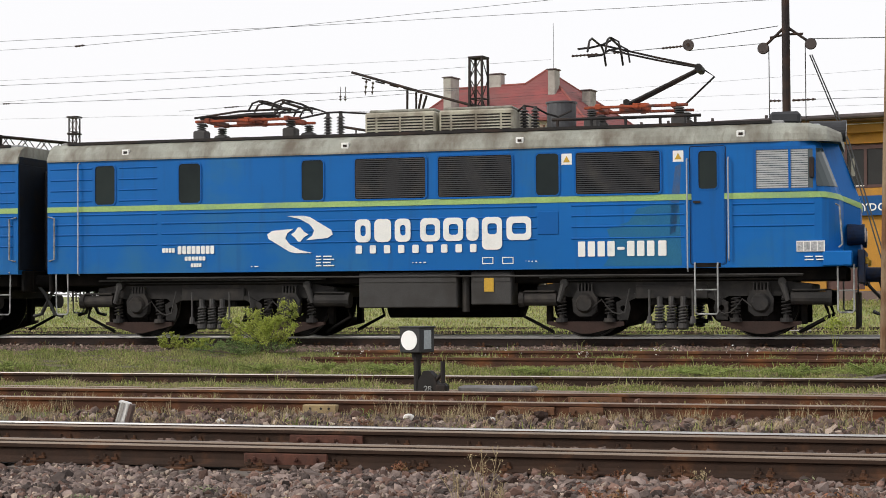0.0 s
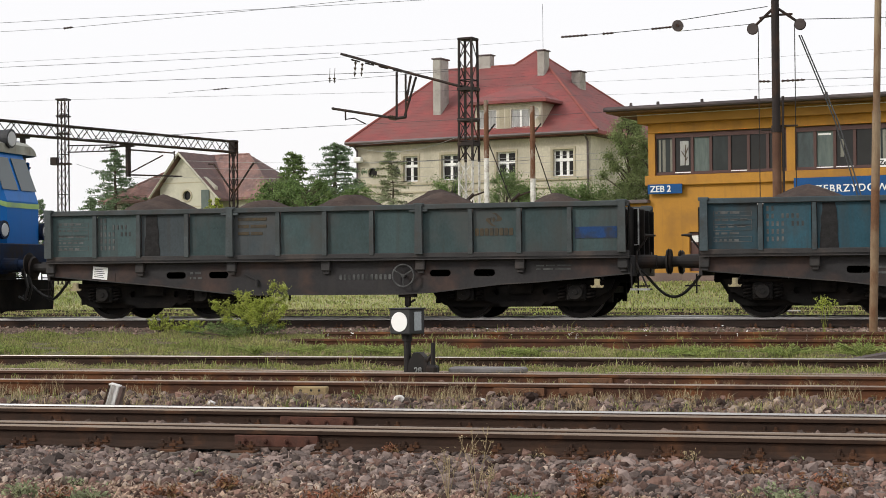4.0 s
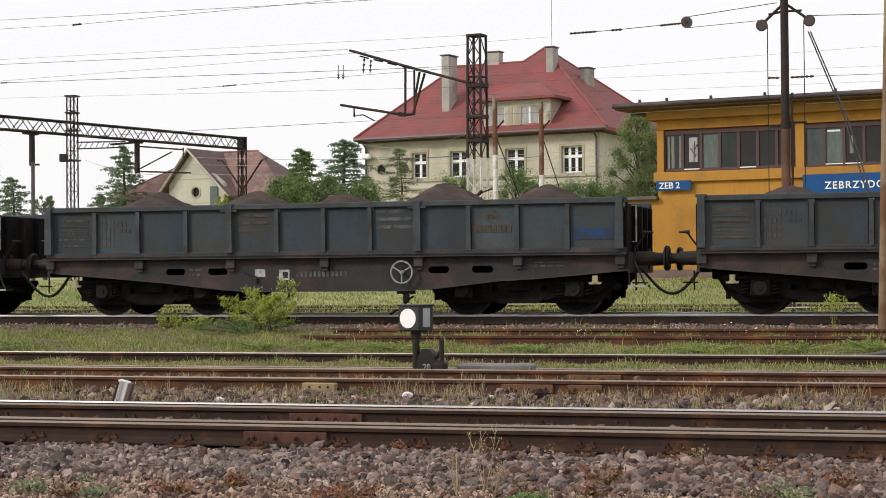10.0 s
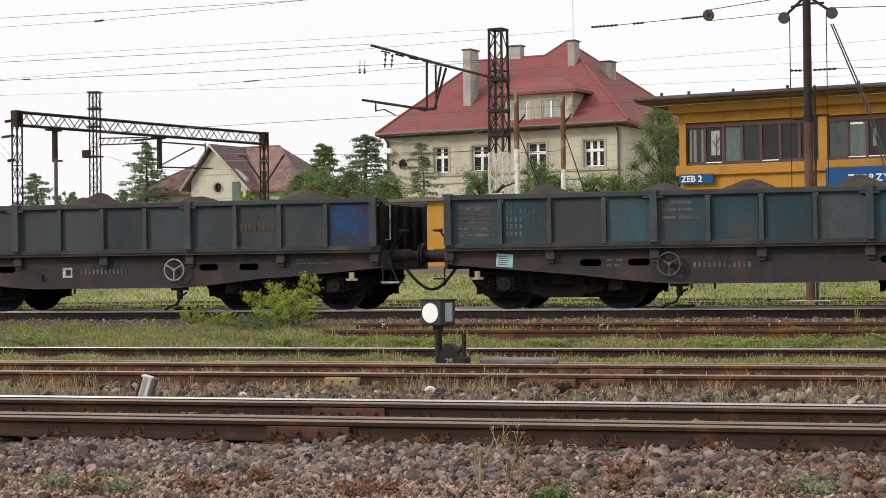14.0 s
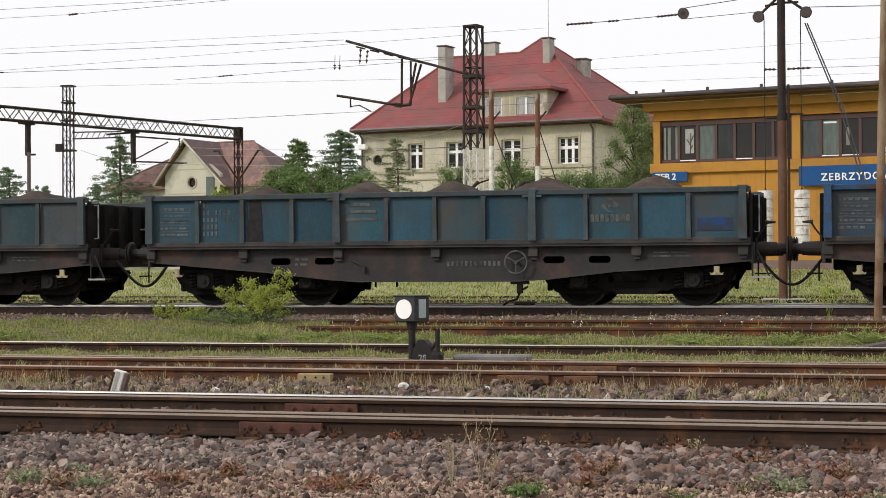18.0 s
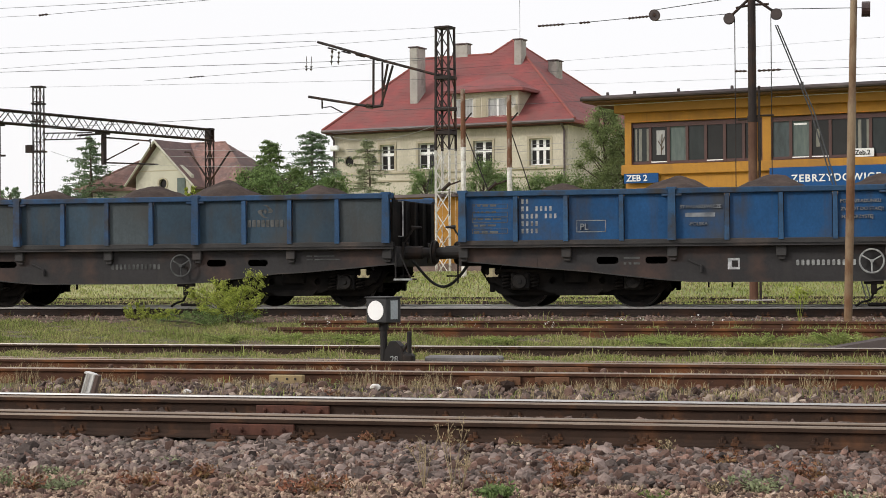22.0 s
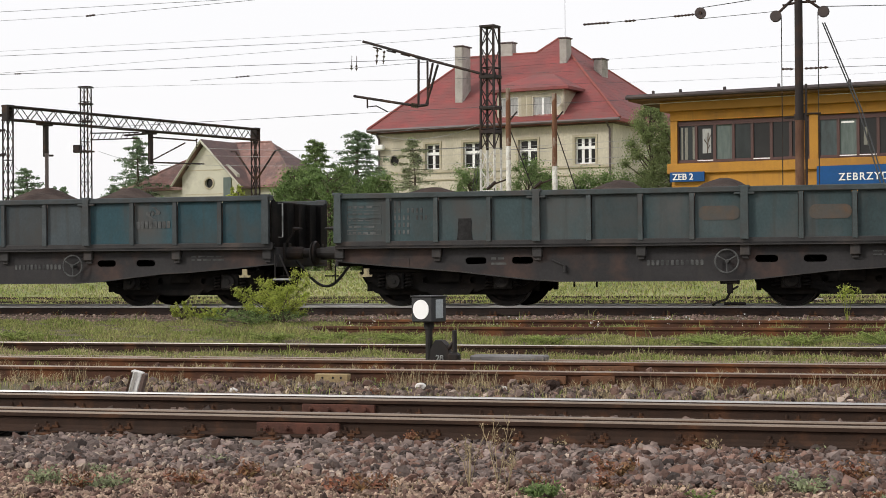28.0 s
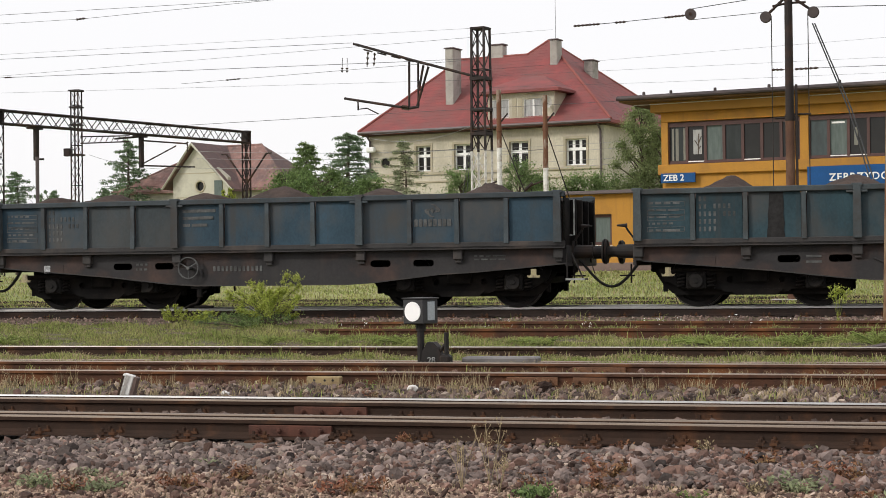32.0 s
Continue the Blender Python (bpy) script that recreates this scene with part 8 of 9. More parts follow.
build_front_post()
for (sx, sy, top, lab) in ((-13.03, 54.45, 7.2, "old signal post, rusty above and white below"), (-11.53, 54.85, 7.0, "old signal post, rusty above and white below")):
    s = thing("signal_post", lab, "signal post", pose(sx, sy, 0.85), group="signal posts")
    part("lower_pole", rod(bmesh.new(), (0, 0, 0), (0, 0, 4.4 if sx < -12 else 3.7), 0.092, 0.09, 12), M["white_paint"], s)
    part("upper_pole", rod(bmesh.new(), (0, 0, 4.4 if sx < -12 else 3.7), (0, 0, top - 0.85), 0.088, 0.08, 12), M["pole_flaky"], s)
    part("clamp", rod(bmesh.new(), (0, 0, 4.95), (0, 0, 5.07), 0.105, 0.105, 12), M["pole_flaky"], s)
    b = bmesh.new()
    rod(b, (0, 0, 5.1), (1.6 if sx > -12 else 1.9, 0.4, 0.0), 0.02, n=5)
    rod(b, (0, 0, 5.2), (0.3, 0.0, 5.55), 0.03, n=5)
    part("stay", b, M["steel_dark"], s)
    b = bmesh.new()
    rod(b, (0, 0, 3.3), (-0.45, 0, 3.15), 0.03, n=5)
    rod(b, (-0.45, 0, 3.2), (-0.75, 0, 2.95), 0.07, 0.05, 6)
    rod(b, (-0.5, 0, 3.0), (-0.5, 0, 2.1), 0.02, n=5)
    part("bracket", b, M["mast_steel"], s)


def wire_span(p, q, sag=0.15, r=0.014, n=10):
    pts = []
    for i in range(n + 1):
        u = i / n
        pts.append((p[0] + (q[0] - p[0]) * u, p[1] + (q[1] - p[1]) * u, p[2] + (q[2] - p[2]) * u - sag * 4 * u * (1 - u)))
    return pts


WIRES = [   # from, to, thickness, sag
    ((-27.95, 40.0, 8.19), (-14.1, 40.3, 8.24), 0.006, 0),
    ((-14.1, 40.3, 8.24), (-2.55, 40.3, 8.3), 0.006, 0),
    ((-28.65, 41.0, 8.09), (-21.44, 41.0, 8.13), 0.005, 0),
    ((-21.44, 41.0, 8.13), (-15.29, 41.0, 8.37), 0.006, 0),
    ((-15.29, 41.0, 8.37), (-2.55, 40.3, 8.85), 0.006, 0),
    ((-40.54, 58.0, 9.58), (-20.46, 61.2, 9.98), 0.009, 0),
    ((-43.33, 62.0, 10.3), (-15.08, 60.1, 10.15), 0.005, 0),
    ((-42.64, 61.0, 9.08), (-15.35, 60.1, 9.81), 0.006, 0),
    ((-41.24, 59.0, 9.01), (-17.84, 59.9, 8.99), 0.01, 0),
    ((-17.84, 59.9, 8.99), (-15.22, 60.1, 9.02), 0.008, 0),
    ((-28.02, 62.0, 8.78), (-15.23, 60.1, 8.98), 0.008, 0),
    ((-40.66, 63.0, 8.9), (-15.23, 60.1, 8.22), 0.005, 0),
    ((-35.81, 68.0, 7.55), (-20.18, 59.8, 7.03), 0.01, 0),
    ((-20.18, 59.8, 7.03), (-7.8, 59.0, 7.15), 0.007, 0),
    ((-14.72, 60.1, 9.88), (-17.61, 86.03, 13.68), 0.006, 0),
    ((-6.54, 40.3, 7.2), (-5.44, 40.5, 7.29), 0.009, 0),
    ((-7.06, 40.25, 7.17), (-6.54, 40.3, 7.2), 0.009, 0),
    ((-4.85, 40.6, 7.48), (-2.73, 40.35, 7.67), 0.01, 0),
    ((-4.88, 40.6, 7.21), (-3.03, 40.35, 7.27), 0.008, 0),
    ((-2.0, 40.35, 7.33), (0.07, 41.0, 7.37), 0.01, 0),
    ((-14.76, 60.2, 8.34), (1.25, 62.4, 8.69), 0.004, 0),
    ((-14.76, 60.2, 8.59), (1.26, 62.4, 9.46), 0.004, 0),
    ((-14.77, 60.2, 7.92), (-8.68, 61.0, 7.95), 0.004, 0),
    ((-8.68, 61.0, 7.95), (1.24, 62.4, 8.12), 0.004, 0),
    ((-2.91, 40.3, 5.87), (-2.62, 40.3, 5.87), 0.006, 0),
    ((-1.87, 40.3, 5.88), (0.81, 40.5, 5.89), 0.006, 0),
    ((-31.84, 72.15, 6.81), (-10.31, 65.54, 6.17), 0.008, 0.25),
    ((-31.85, 72.16, 6.47), (-9.01, 65.89, 6.0), 0.008, 0.25),
    ((-31.85, 72.16, 6.02), (-9.02, 65.89, 5.59), 0.008, 0.2),
    ((-28.03, 73.19, 5.5), (-9.02, 65.89, 5.42), 0.008, 0.2),
    ((-20.24, 62.86, 6.38), (-15.15, 60.08, 6.62), 0.008, 0.35),
    ((-19.82, 62.98, 5.89), (-15.77, 59.92, 5.66), 0.008, 0.05),
    ((-34.34, 66.3, 6.36), (-30.63, 69.38, 5.89), 0.008, 0.3),
    ((-15.32, 60.0, 6.7), (-16.38, 60.6, 1.2), 0.011, 0),
    ((-15.27, 60.0, 7.08), (-16.11, 60.6, 1.2), 0.011, 0),
    ((-27.2, 83.7, 8.25), (-15.34, 60.1, 6.48), 0.011, 0),
    ((-21.97, 70.0, 6.3), (-15.34, 60.2, 5.66), 0.011, 0),
    ((-15.34, 60.2, 5.66), (-11.62, 54.9, 5.19), 0.010, 0.08),
    ((-35.36, 58.78, 6.32), (-36.3, 70.0, 0.95), 0.004, 0),
    ((-35.36, 58.78, 6.66), (-35.55, 69.2, 0.95), 0.004, 0),
]
for a, b, thick, sag in WIRES:
    w = tagged(link("overhead_wire", tube(bmesh.new(), wire_span(a, b, sag), thick, 5), M["wire_pale" if sag > 0.1 else "wire"]), "thin grey overhead line wire", "wire", group="overhead wires")
for p, q, n in (((-7.72, 40.25, 7.15), (-7.06, 40.25, 7.17), 7), ((-6.7, 40.3, 7.19), (-6.43, 40.3, 7.2), 3), ((-5.53, 40.5, 7.28), (-5.03, 40.5, 7.31), 6), ((-2.95, 40.3, 5.88), (-2.68, 40.3, 5.87), 3), ((-2.42, 40.3, 5.87), (-1.87, 40.3, 5.88), 5), ((-21.59, 41.0, 8.12), (-21.32, 41.0, 8.14), 3), ((-34.38, 59.264, 9.004), (-34.08, 59.275, 9.004), 3), ((-26.05, 62.0, 8.85), (-25.42, 62.0, 8.88), 4)):
    bm = bmesh.new()
    a, b = Vector(p), Vector(q)
    rod(bm, a, b, 0.02, n=6)
    for i in range(n):
        rod(bm, a.lerp(b, (i + 0.2) / n), a.lerp(b, (i + 0.7) / n), 0.034, 0.024, 8)
    tagged(link("line_insulator", bm, M["insulator"]), "brown ribbed insulator on an overhead wire", "insulator", group="line insulators")
tw = thing("tension_pulley", "round dark grey pulley on an overhead tension wire", "pulley", pose(-4.9, 40.6, 7.345))
part("wheel", rod(bmesh.new(), (0, -0.06, 0), (0, 0.06, 0), 0.135, 0.135, 22), M["pulley"], tw)
part("hub", rod(bmesh.new(), (0, -0.08, 0), (0, 0.08, 0), 0.04, 0.04, 12), M["mast_steel"], tw)

# ---- lineside: stones, joints, lantern, marker, plants ----
rng = np.random.default_rng(7)


def stuff(name, vf, mat, label, cat):
    ob = raw(name, vf[0], vf[1], mat)
    return tagged(ob, label, cat, kind="stuff")


M["shoulder_stone"] = surface("shoulder_stone", (0.25, 0.175, 0.145), (0.13, 0.092, 0.078), 6, 0.9, bump=0.5, fine=60, per_island=0.55, spec=0.3)
M["gravel_tan"] = surface("gravel_tan", (0.40, 0.29, 0.215), (0.27, 0.19, 0.145), 6, 0.9, bump=0.5, fine=60, per_island=0.5, spec=0.3)
BROKEN = "broken grey-brown ballast stones along the near rail"
stuff("ballast_stones", stones(rng, 19000, (-6.6, 0.9), (9.95, 11.68), ground_z, 0.0275), M["ballast"], BROKEN, "ballast stones")
stuff("ballast_stones", stones(rng, 10500, (-6.6, 0.9), (9.95, 11.68), lambda x, y: ground_z(x, y) + 0.008, 0.027, lambda x, y: rng.uniform(0, 1, len(x)) < np.interp(x, [-5, -3, -1.5, 0.5], [0.2, 0.4, 0.85, 1.0])), M["ballast_red"], "rust-stained ballast stones among the grey ones", "ballast stones")
stuff("ballast_stones", stones(rng, 2600, (-6.6, 0.9), (9.8, 11.66), lambda x, y: ground_z(x, y) + 0.014, 0.022, lambda x, y: rng.uniform(0, 1, len(x)) < np.interp(x, [-5, -3, -1.5, 0.5], [1.0, 0.7, 0.25, 0.12])), M["ballast_pale"], "paler ballast stones among the dark ones", "ballast stones")
stuff("ballast_stones", stones(rng, 4200, (-7.2, 1.2), (11.95, 13.3), ground_z, 0.034), M["ballast_mid"], "broken ballast stones between the near rails", "ballast stones")
stuff("ballast_stones", stones(rng, 8000, (-8.8, 1.4), (13.55, 16.95), lambda x, y: ground_z(x, y) - 0.01, 0.034), M["ballast_mid"], "mixed ballast stones and soil between two tracks", "ballast stones")
stuff("ballast_stones", stones(rng, 1800, (-8.8, 1.4), (13.55, 18.6), ground_z, 0.036), M["ballast_red"], "rust-brown stones between two tracks", "ballast stones")
stuff("ballast_stones", stones(rng, 700, (-8.8, 1.4), (13.55, 16.9), ground_z, 0.036), M["ballast_pale"], "scattered pale ballast stones", "ballast stones")
stuff("fine_gravel", stones(rng, 22000, (-6.3, 0.9), (8.3, 10.3), ground_z, 0.013), M["gravel_tan"], "fine tan gravel in front of the ballast", "gravel")
stuff("ballast_stones", stones(rng, 2200, (-6.3, 0.9), (8.6, 10.3), ground_z, 0.024), M["ballast_red"], "loose rust-brown stones on the gravel", "ballast stones")
stuff("ballast_stones", stones(rng, 7500, (-18.5, 2.5), (27.1, 28.85), lambda x, y: ground_z(x, y) - 0.012, 0.022), M["shoulder_stone"], "pinkish ballast shoulder beside the main track", "ballast stones")
stuff("ballast_stones", stones(rng, 500, (-18.5, 2.5), (27.2, 28.7), lambda x, y: ground_z(x, y) - 0.006, 0.022), M["ballast_pale"], "pale stones on the ballast shoulder", "ballast stones")
stuff("ballast_stones", stones(rng, 3500, (-18.5, 2.5), (29.1, 31.7), lambda x, y: ground_z(x, y) + 0.0, 0.04), M["ballast"], "dark ballast under the train", "ballast stones")

for x, y, z, w, n, mat in ((-4.435, 11.745, 0.168, 0.66, 4, "fishplate"), (-4.68, 13.355, 0.168, 0.65, 4, "fishplate"), (-3.35, 18.75, 0.175, 0.62, 4, "rust"), (-3.14, 17.05, 0.175, 0.36, 3, "rust"), (-3.75, 17.05, 0.175, 0.55, 3, "rust")):
    tagged(link("fishplate", fishplate(x, y, z, w, n), M[mat]), "rusty bolted fishplate joining two rail ends", "fishplate", group="fishplates")
mb = thing("marker_block", "weathered yellow marker block against a rail", "marker block", pose(-6.0, 16.9, 0.0))
part("block", B(-0.19, -0.05, 0.0, 0.19, 0.05, 0.13, 0.01), surface("old_yellow", (0.34, 0.255, 0.125), (0.26, 0.19, 0.10), 6, 0.85, dirt=(0.2, 0.14, 0.08), amount=0.3, dirt_scale=8), mb)
for xx in (-0.1, 0.02, 0.11):
    part("bolt_hole", rod(bmesh.new(), (xx, -0.056, 0.09), (xx, -0.049, 0.09), 0.013, n=8), M["steel_dark"], mb)
for px, py, r in ((-4.9, 16.5, 0.06), (-3.95, 16.2, 0.05), (-6.6, 15.6, 0.05), (-3.6, 16.4, 0.035)):
    st = bmesh.new()
    bmesh.ops.create_icosphere(st, subdivisions=2, radius=r)
    for v in st.verts:
        v.co *= random.uniform(0.82, 1.1)
        v.co.z *= 0.75
    ob = link("white_stone", st, M["white_paint"])
    ob.location = (px, py, float(ground_z(px, py)) + r * 0.55)
    tagged(ob, "pale rounded stone lying in the ballast", "stone", group="pale stones")


def build_lantern():
    """Point indicator: square lantern with a white disc, post, lever housing and counterweight lever."""
    x, y = -5.69, 19.75
    z0 = float(ground_z(x, y))
    p = thing("point_indicator", "black point indicator lantern with a white disc on a cast base", "point indicator", pose(x, y, z0, 0, 0, 0))
    turn = Matrix.Translation((-0.06, 0, 0)) @ Matrix.Rotation(radians(-20), 4, "Z")
    bm = B(-0.155, -0.155, 0.555, 0.155, 0.155, 0.865, 0.012)
    box(bm, -0.168, -0.168, 0.86, 0.168, 0.168, 0.878, 0.006)
    ln = part("lantern", bm, surface("lantern_grey", (0.045, 0.045, 0.047), (0.032, 0.032, 0.033), 6, 0.5, spec=0.25), p)
    ln.matrix_basis = turn
    d = plate(bmesh.new(), ring(-0.005, 0.708, 0.120, 32), [], -0.163, -0.155)
    part("disc", d, M["white_disc"], ln, "white round disc")
    # lighter plate that paints the light on the lantern's right face
    s = B(0.155, -0.07, 0.60, 0.162, 0.075, 0.83)
    part("side_panel", s, surface("grey_glass", (0.42, 0.46, 0.48), (0.36, 0.40, 0.42), 4, 0.3), ln, "pale grey plate for the lit side face")
    part("post", rod(bmesh.new(), (-0.06, 0, 0.05), (-0.06, 0, 0.56), 0.045, 0.045, 12), M["steel_dark"], p)
    part("socket", rod(bmesh.new(), (-0.06, 0, 0.47), (-0.06, 0, 0.555), 0.065, 0.065, 12), M["steel_dark"], p)
    bm = plate(bmesh.new(), [(-0.04, 0.02), (0.23, 0.02), (0.22, 0.16), (0.18, 0.27), (0.12, 0.33), (0.04, 0.33), (-0.02, 0.22)], [], -0.09, 0.09)
    hs = part("lever_housing", bm, M["steel_dark"], p)
    lettering(hs, "28", 0.05, 0.08, 0.10, -0.094, M["mark_white"])
    bm = bmesh.new()
    rod(bm, (0.12, -0.05, 0.12), (0.26, -0.05, 0.30), 0.022, n=8)
    rod(bm, (0.28, -0.05, 0.16), (0.28, -0.05, 0.45), 0.03, n=8)
    box(bm, 0.20, -0.12, 0.02, 0.34, 0.04, 0.18, 0.03)
    part("counterweight_lever", bm, M["steel_dark"], p)
    part("throw_rod", rod(bmesh.new(), (0.0, -0.6, 0.06), (0.0, 0.6, 0.06), 0.02, n=8), M["rail_rust"], p)
    part("base_plate", B(-0.22, -0.2, -0.02, 0.34, 0.2, 0.03, 0.01), M["sleeper"], p)


build_lantern()
sl = link("point_cover", B(-5.3, 20.0, 0.09, -4.35, 20.3, 0.165, 0.02), surface("cover_grey", (0.19, 0.18, 0.18), (0.13, 0.12, 0.12), 3, 0.5, dirt=(0.10, 0.08, 0.07), amount=0.3, dirt_scale=3))
tagged(sl, "low grey steel cover over the point rods", "cover")
cb = link("covered_heap", plate(bmesh.new(), [(-0.95, -0.02), (0.9, -0.02), (0.9, 0.34), (0.2, 0.30), (-0.35, 0.20), (-0.85, 0.10)], [], 22.1, 22.75), surface("heap_brown", (0.10, 0.082, 0.078), (0.075, 0.06, 0.056), 3, 0.8, bump=0.1, spec=0.2))
tagged(cb, "low brown sloping cover in the grass beside the track", "cover")


def build_peg():
    g = thing("marker_peg", "leaning white concrete marker post with a stained dark edge", "marker post", pose(-7.30, 14.75, 0.02, 0, 16, 12))
    part("shaft", B(-0.065, -0.05, -0.05, 0.045, 0.06, 0.27, 0.008), M["white_paint"], g)
    part("dark_edge", B(0.046, -0.05, -0.05, 0.085, 0.06, 0.265, 0.006), M["red_paint"], g)
    part("grey_band", B(-0.03, -0.056, -0.05, 0.0, -0.05, 0.262), M["concrete"], g)
    part("stained_band", B(-0.065, -0.0545, -0.05, -0.045, -0.0505, 0.25), M["rail_rust"], g)


build_peg()

# grass
stuff("grass", scatter_tufts(rng, 120000, (-18.0, 2.0), (21.9, 27.15), ground_z, 0.06, 1.3, 0.0045, patchy=0.95), M["grass"], "uneven yellow-green grass strip between the tracks", "grass")
stuff("grass", scatter_tufts(rng, 24000, (-15.0, 2.0), (18.85, 20.4), ground_z, 0.045, 1.2, 0.0042, patchy=0.95), M["grass"], "short grass beside the sunken track", "grass")
stuff("grass", scatter_tufts(rng, 22000, (-15.0, 2.0), (20.55, 21.9), ground_z, 0.05, 1.2, 0.0042, patchy=0.95), M["grass"], "grass growing between sunken rails", "grass")
stuff("grass", scatter_tufts(rng, 3500, (-15.0, 2.0), (21.6, 27.1), ground_z, 0.13, 0.9, 0.005, patchy=0.9), M["grass"], "taller yellow-green herbs in the grass strip", "grass")
stuff("grass", scatter_tufts(rng, 2500, (-11.0, 1.5), (14.6, 18.7), ground_z, 0.07, 0.9, 0.005, patchy=0.95), M["grass"], "thin green grass in the ballast", "grass")
stuff("dry_grass", scatter_tufts(rng, 20000, (-15.0, 2.0), (18.85, 27.0), ground_z, 0.08, 1.0, 0.0036, patchy=0.9), M["dry_grass"], "straw-coloured dead grass among the green", "dry grass")
stuff("dry_grass", scatter_tufts(rng, 520, (-10.5, 1.5), (13.9, 17.2), ground_z, 0.13, 0.9, 0.003, 12), M["dry_grass"], "thin dry grass tufts in the ballast", "dry grass")
stuff("dry_grass", scatter_tufts(rng, 260, (-12.0, 1.5), (17.2, 18.7), ground_z, 0.13, 0.8, 0.003, 10), M["dry_grass"], "dry grass between rusty rails", "dry grass")
for cx, cy, h, n in ((-9.6, 16.8, 0.32, 70), (-9.1, 16.85, 0.30, 60), (-7.9, 16.8, 0.26, 60), (-5.15, 16.75, 0.34, 80), (-4.75, 16.6, 0.30, 70), (-4.3, 16.6, 0.32, 110), (-3.75, 16.8, 0.22, 60), (-2.6, 16.85, 0.26, 70), (-2.05, 16.85, 0.30, 80), (-1.0, 16.9, 0.28, 80), (-0.45, 16.8, 0.34, 80), (-5.6, 16.0, 0.2, 50), (-6.9, 16.5, 0.2, 50)):
    stuff("dry_grass", scatter_tufts(rng, int(n * 0.6), (cx - 0.2, cx + 0.2), (cy - 0.12, cy + 0.12), ground_z, h * 0.75, 0.8, 0.0025), M["dry_grass"], "tall dry grass tuft beside a rusty rail", "dry grass")
stuff("meadow_grass", scatter_tufts(rng, 70000, (-34.0, 3.0), (31.9, 57.5), ground_z, 0.10, 1.3, 0.010, patchy=0.6), M["grass"], "yellow-green meadow behind the train", "grass")
stuff("dry_grass", scatter_tufts(rng, 9000, (-34.0, 3.0), (36.0, 57.5), ground_z, 0.15, 1.0, 0.008), M["dry_grass"], "straw stalks in the meadow", "dry grass")
stuff("dry_grass", scatter_tufts(rng, 120, (-6.0, 0.6), (8.6, 10.2), ground_z, 0.05, 0.9, 0.003, 8), M["dry_grass"], "small dry tufts on the gravel", "dry grass")


def weed(x, y, h, w, mat, n, label, leaf=0.018):
    """A low spreading weed: thin stems and many small leaves."""
    z = float(ground_z(x, y))
    p = thing("weed", label, "weed", pose(x, y, z), group="weeds in the ballast")
    bm = bmesh.new()
    cs, rs = [], []
    for i in range(9):
        a, rr = rng.uniform(0, 6.28), rng.uniform(0.2, 1.0) * w
        tip = (rr * math.cos(a), rr * 0.7 * math.sin(a), h * rng.uniform(0.4, 1.0))
        tube(bm, [(0, 0, 0), (tip[0] * 0.5, tip[1] * 0.5, tip[2] * 0.65), tip], 0.003, 4)
        cs += [tip, (tip[0] * 0.6, tip[1] * 0.6, tip[2] * 0.6)]
        rs += [w * 0.35, w * 0.3]
    tagged(part("stem_work", bm, M["bark"], p), kind="stuff")
    v, f = leaf_cloud(rng, cs, rs, n, leaf, 0.6)
    v = [(a, b, max(0.004, c)) for a, b, c in v]
    me = bpy.data.meshes.new("leaves")
    me.from_pydata(v, [], f)
    me.materials.append(mat)
    ob = new("leaves", me)
    ob.parent = p


for x, y, h, w, mat, n in ((-1.8, 10.2, 0.14, 0.16, "red_weed", 420), (-0.95, 10.9, 0.10, 0.14, "red_weed", 260), (-3.14, 9.35, 0.09, 0.2, "red_weed", 380), (-4.27, 9.4, 0.08, 0.14, "red_weed", 220), (-4.02, 9.75, 0.10, 0.13, "red_weed", 220), (-0.62, 10.0, 0.10, 0.2, "leaf_grey", 380), (-0.33, 10.3, 0.14, 0.2, "red_weed", 360), (-2.0, 9.25, 0.08, 0.18, "leaf_mid", 700), (-1.9, 11.7, 0.09, 0.12, "red_weed", 180), (-0.62, 11.7, 0.08, 0.12, "leaf_grey", 160), (-3.5, 11.6, 0.10, 0.12, "red_weed", 200), (-4.75, 9.2, 0.07, 0.2, "leaf_grey", 260), (-1.75, 9.75, 0.1, 0.1, "red_weed", 160), (-0.1, 9.4, 0.08, 0.15, "leaf_grey", 220), (-5.2, 9.3, 0.08, 0.18, "leaf_grey", 260)):
    weed(x, y, h, w, M[mat], n, "low reddish weed growing in gravel" if mat == "red_weed" else "low green weed growing in gravel")


for i in range(26):      # small weeds scattered along the ballast and the sidings
    wx, wy = float(rng.uniform(-6.5, 0.8)), float(rng.choice([9.2, 9.7, 10.3, 11.5, 11.65, 14.3, 15.4, 16.3]) + rng.normal(0, 0.12))
    kind_of = ("red_weed", "leaf_grey", "red_weed", "dry_grass", "leaf_tree")[i % 5]
    weed(wx, wy, float(rng.uniform(0.04, 0.11)), float(rng.uniform(0.06, 0.14)), M[kind_of], int(rng.uniform(60, 170)), {"red_weed": "small reddish weed in the ballast", "leaf_grey": "small grey-green weed in the ballast", "dry_grass": "small withered weed in the ballast", "leaf_tree": "small green weed in the ballast"}[kind_of], 0.014)
v, f = leaf_cloud(rng, [(float(a), float(b), 0.40) for a, b in zip(rng.uniform(-9, 1, 40), rng.uniform(24, 27.5, 40))], [0.08] * 40, 130, 0.018)
stuff("white_flowers", (v, f), M["white_disc"], "tiny white flowers in the grass strip", "flowers")


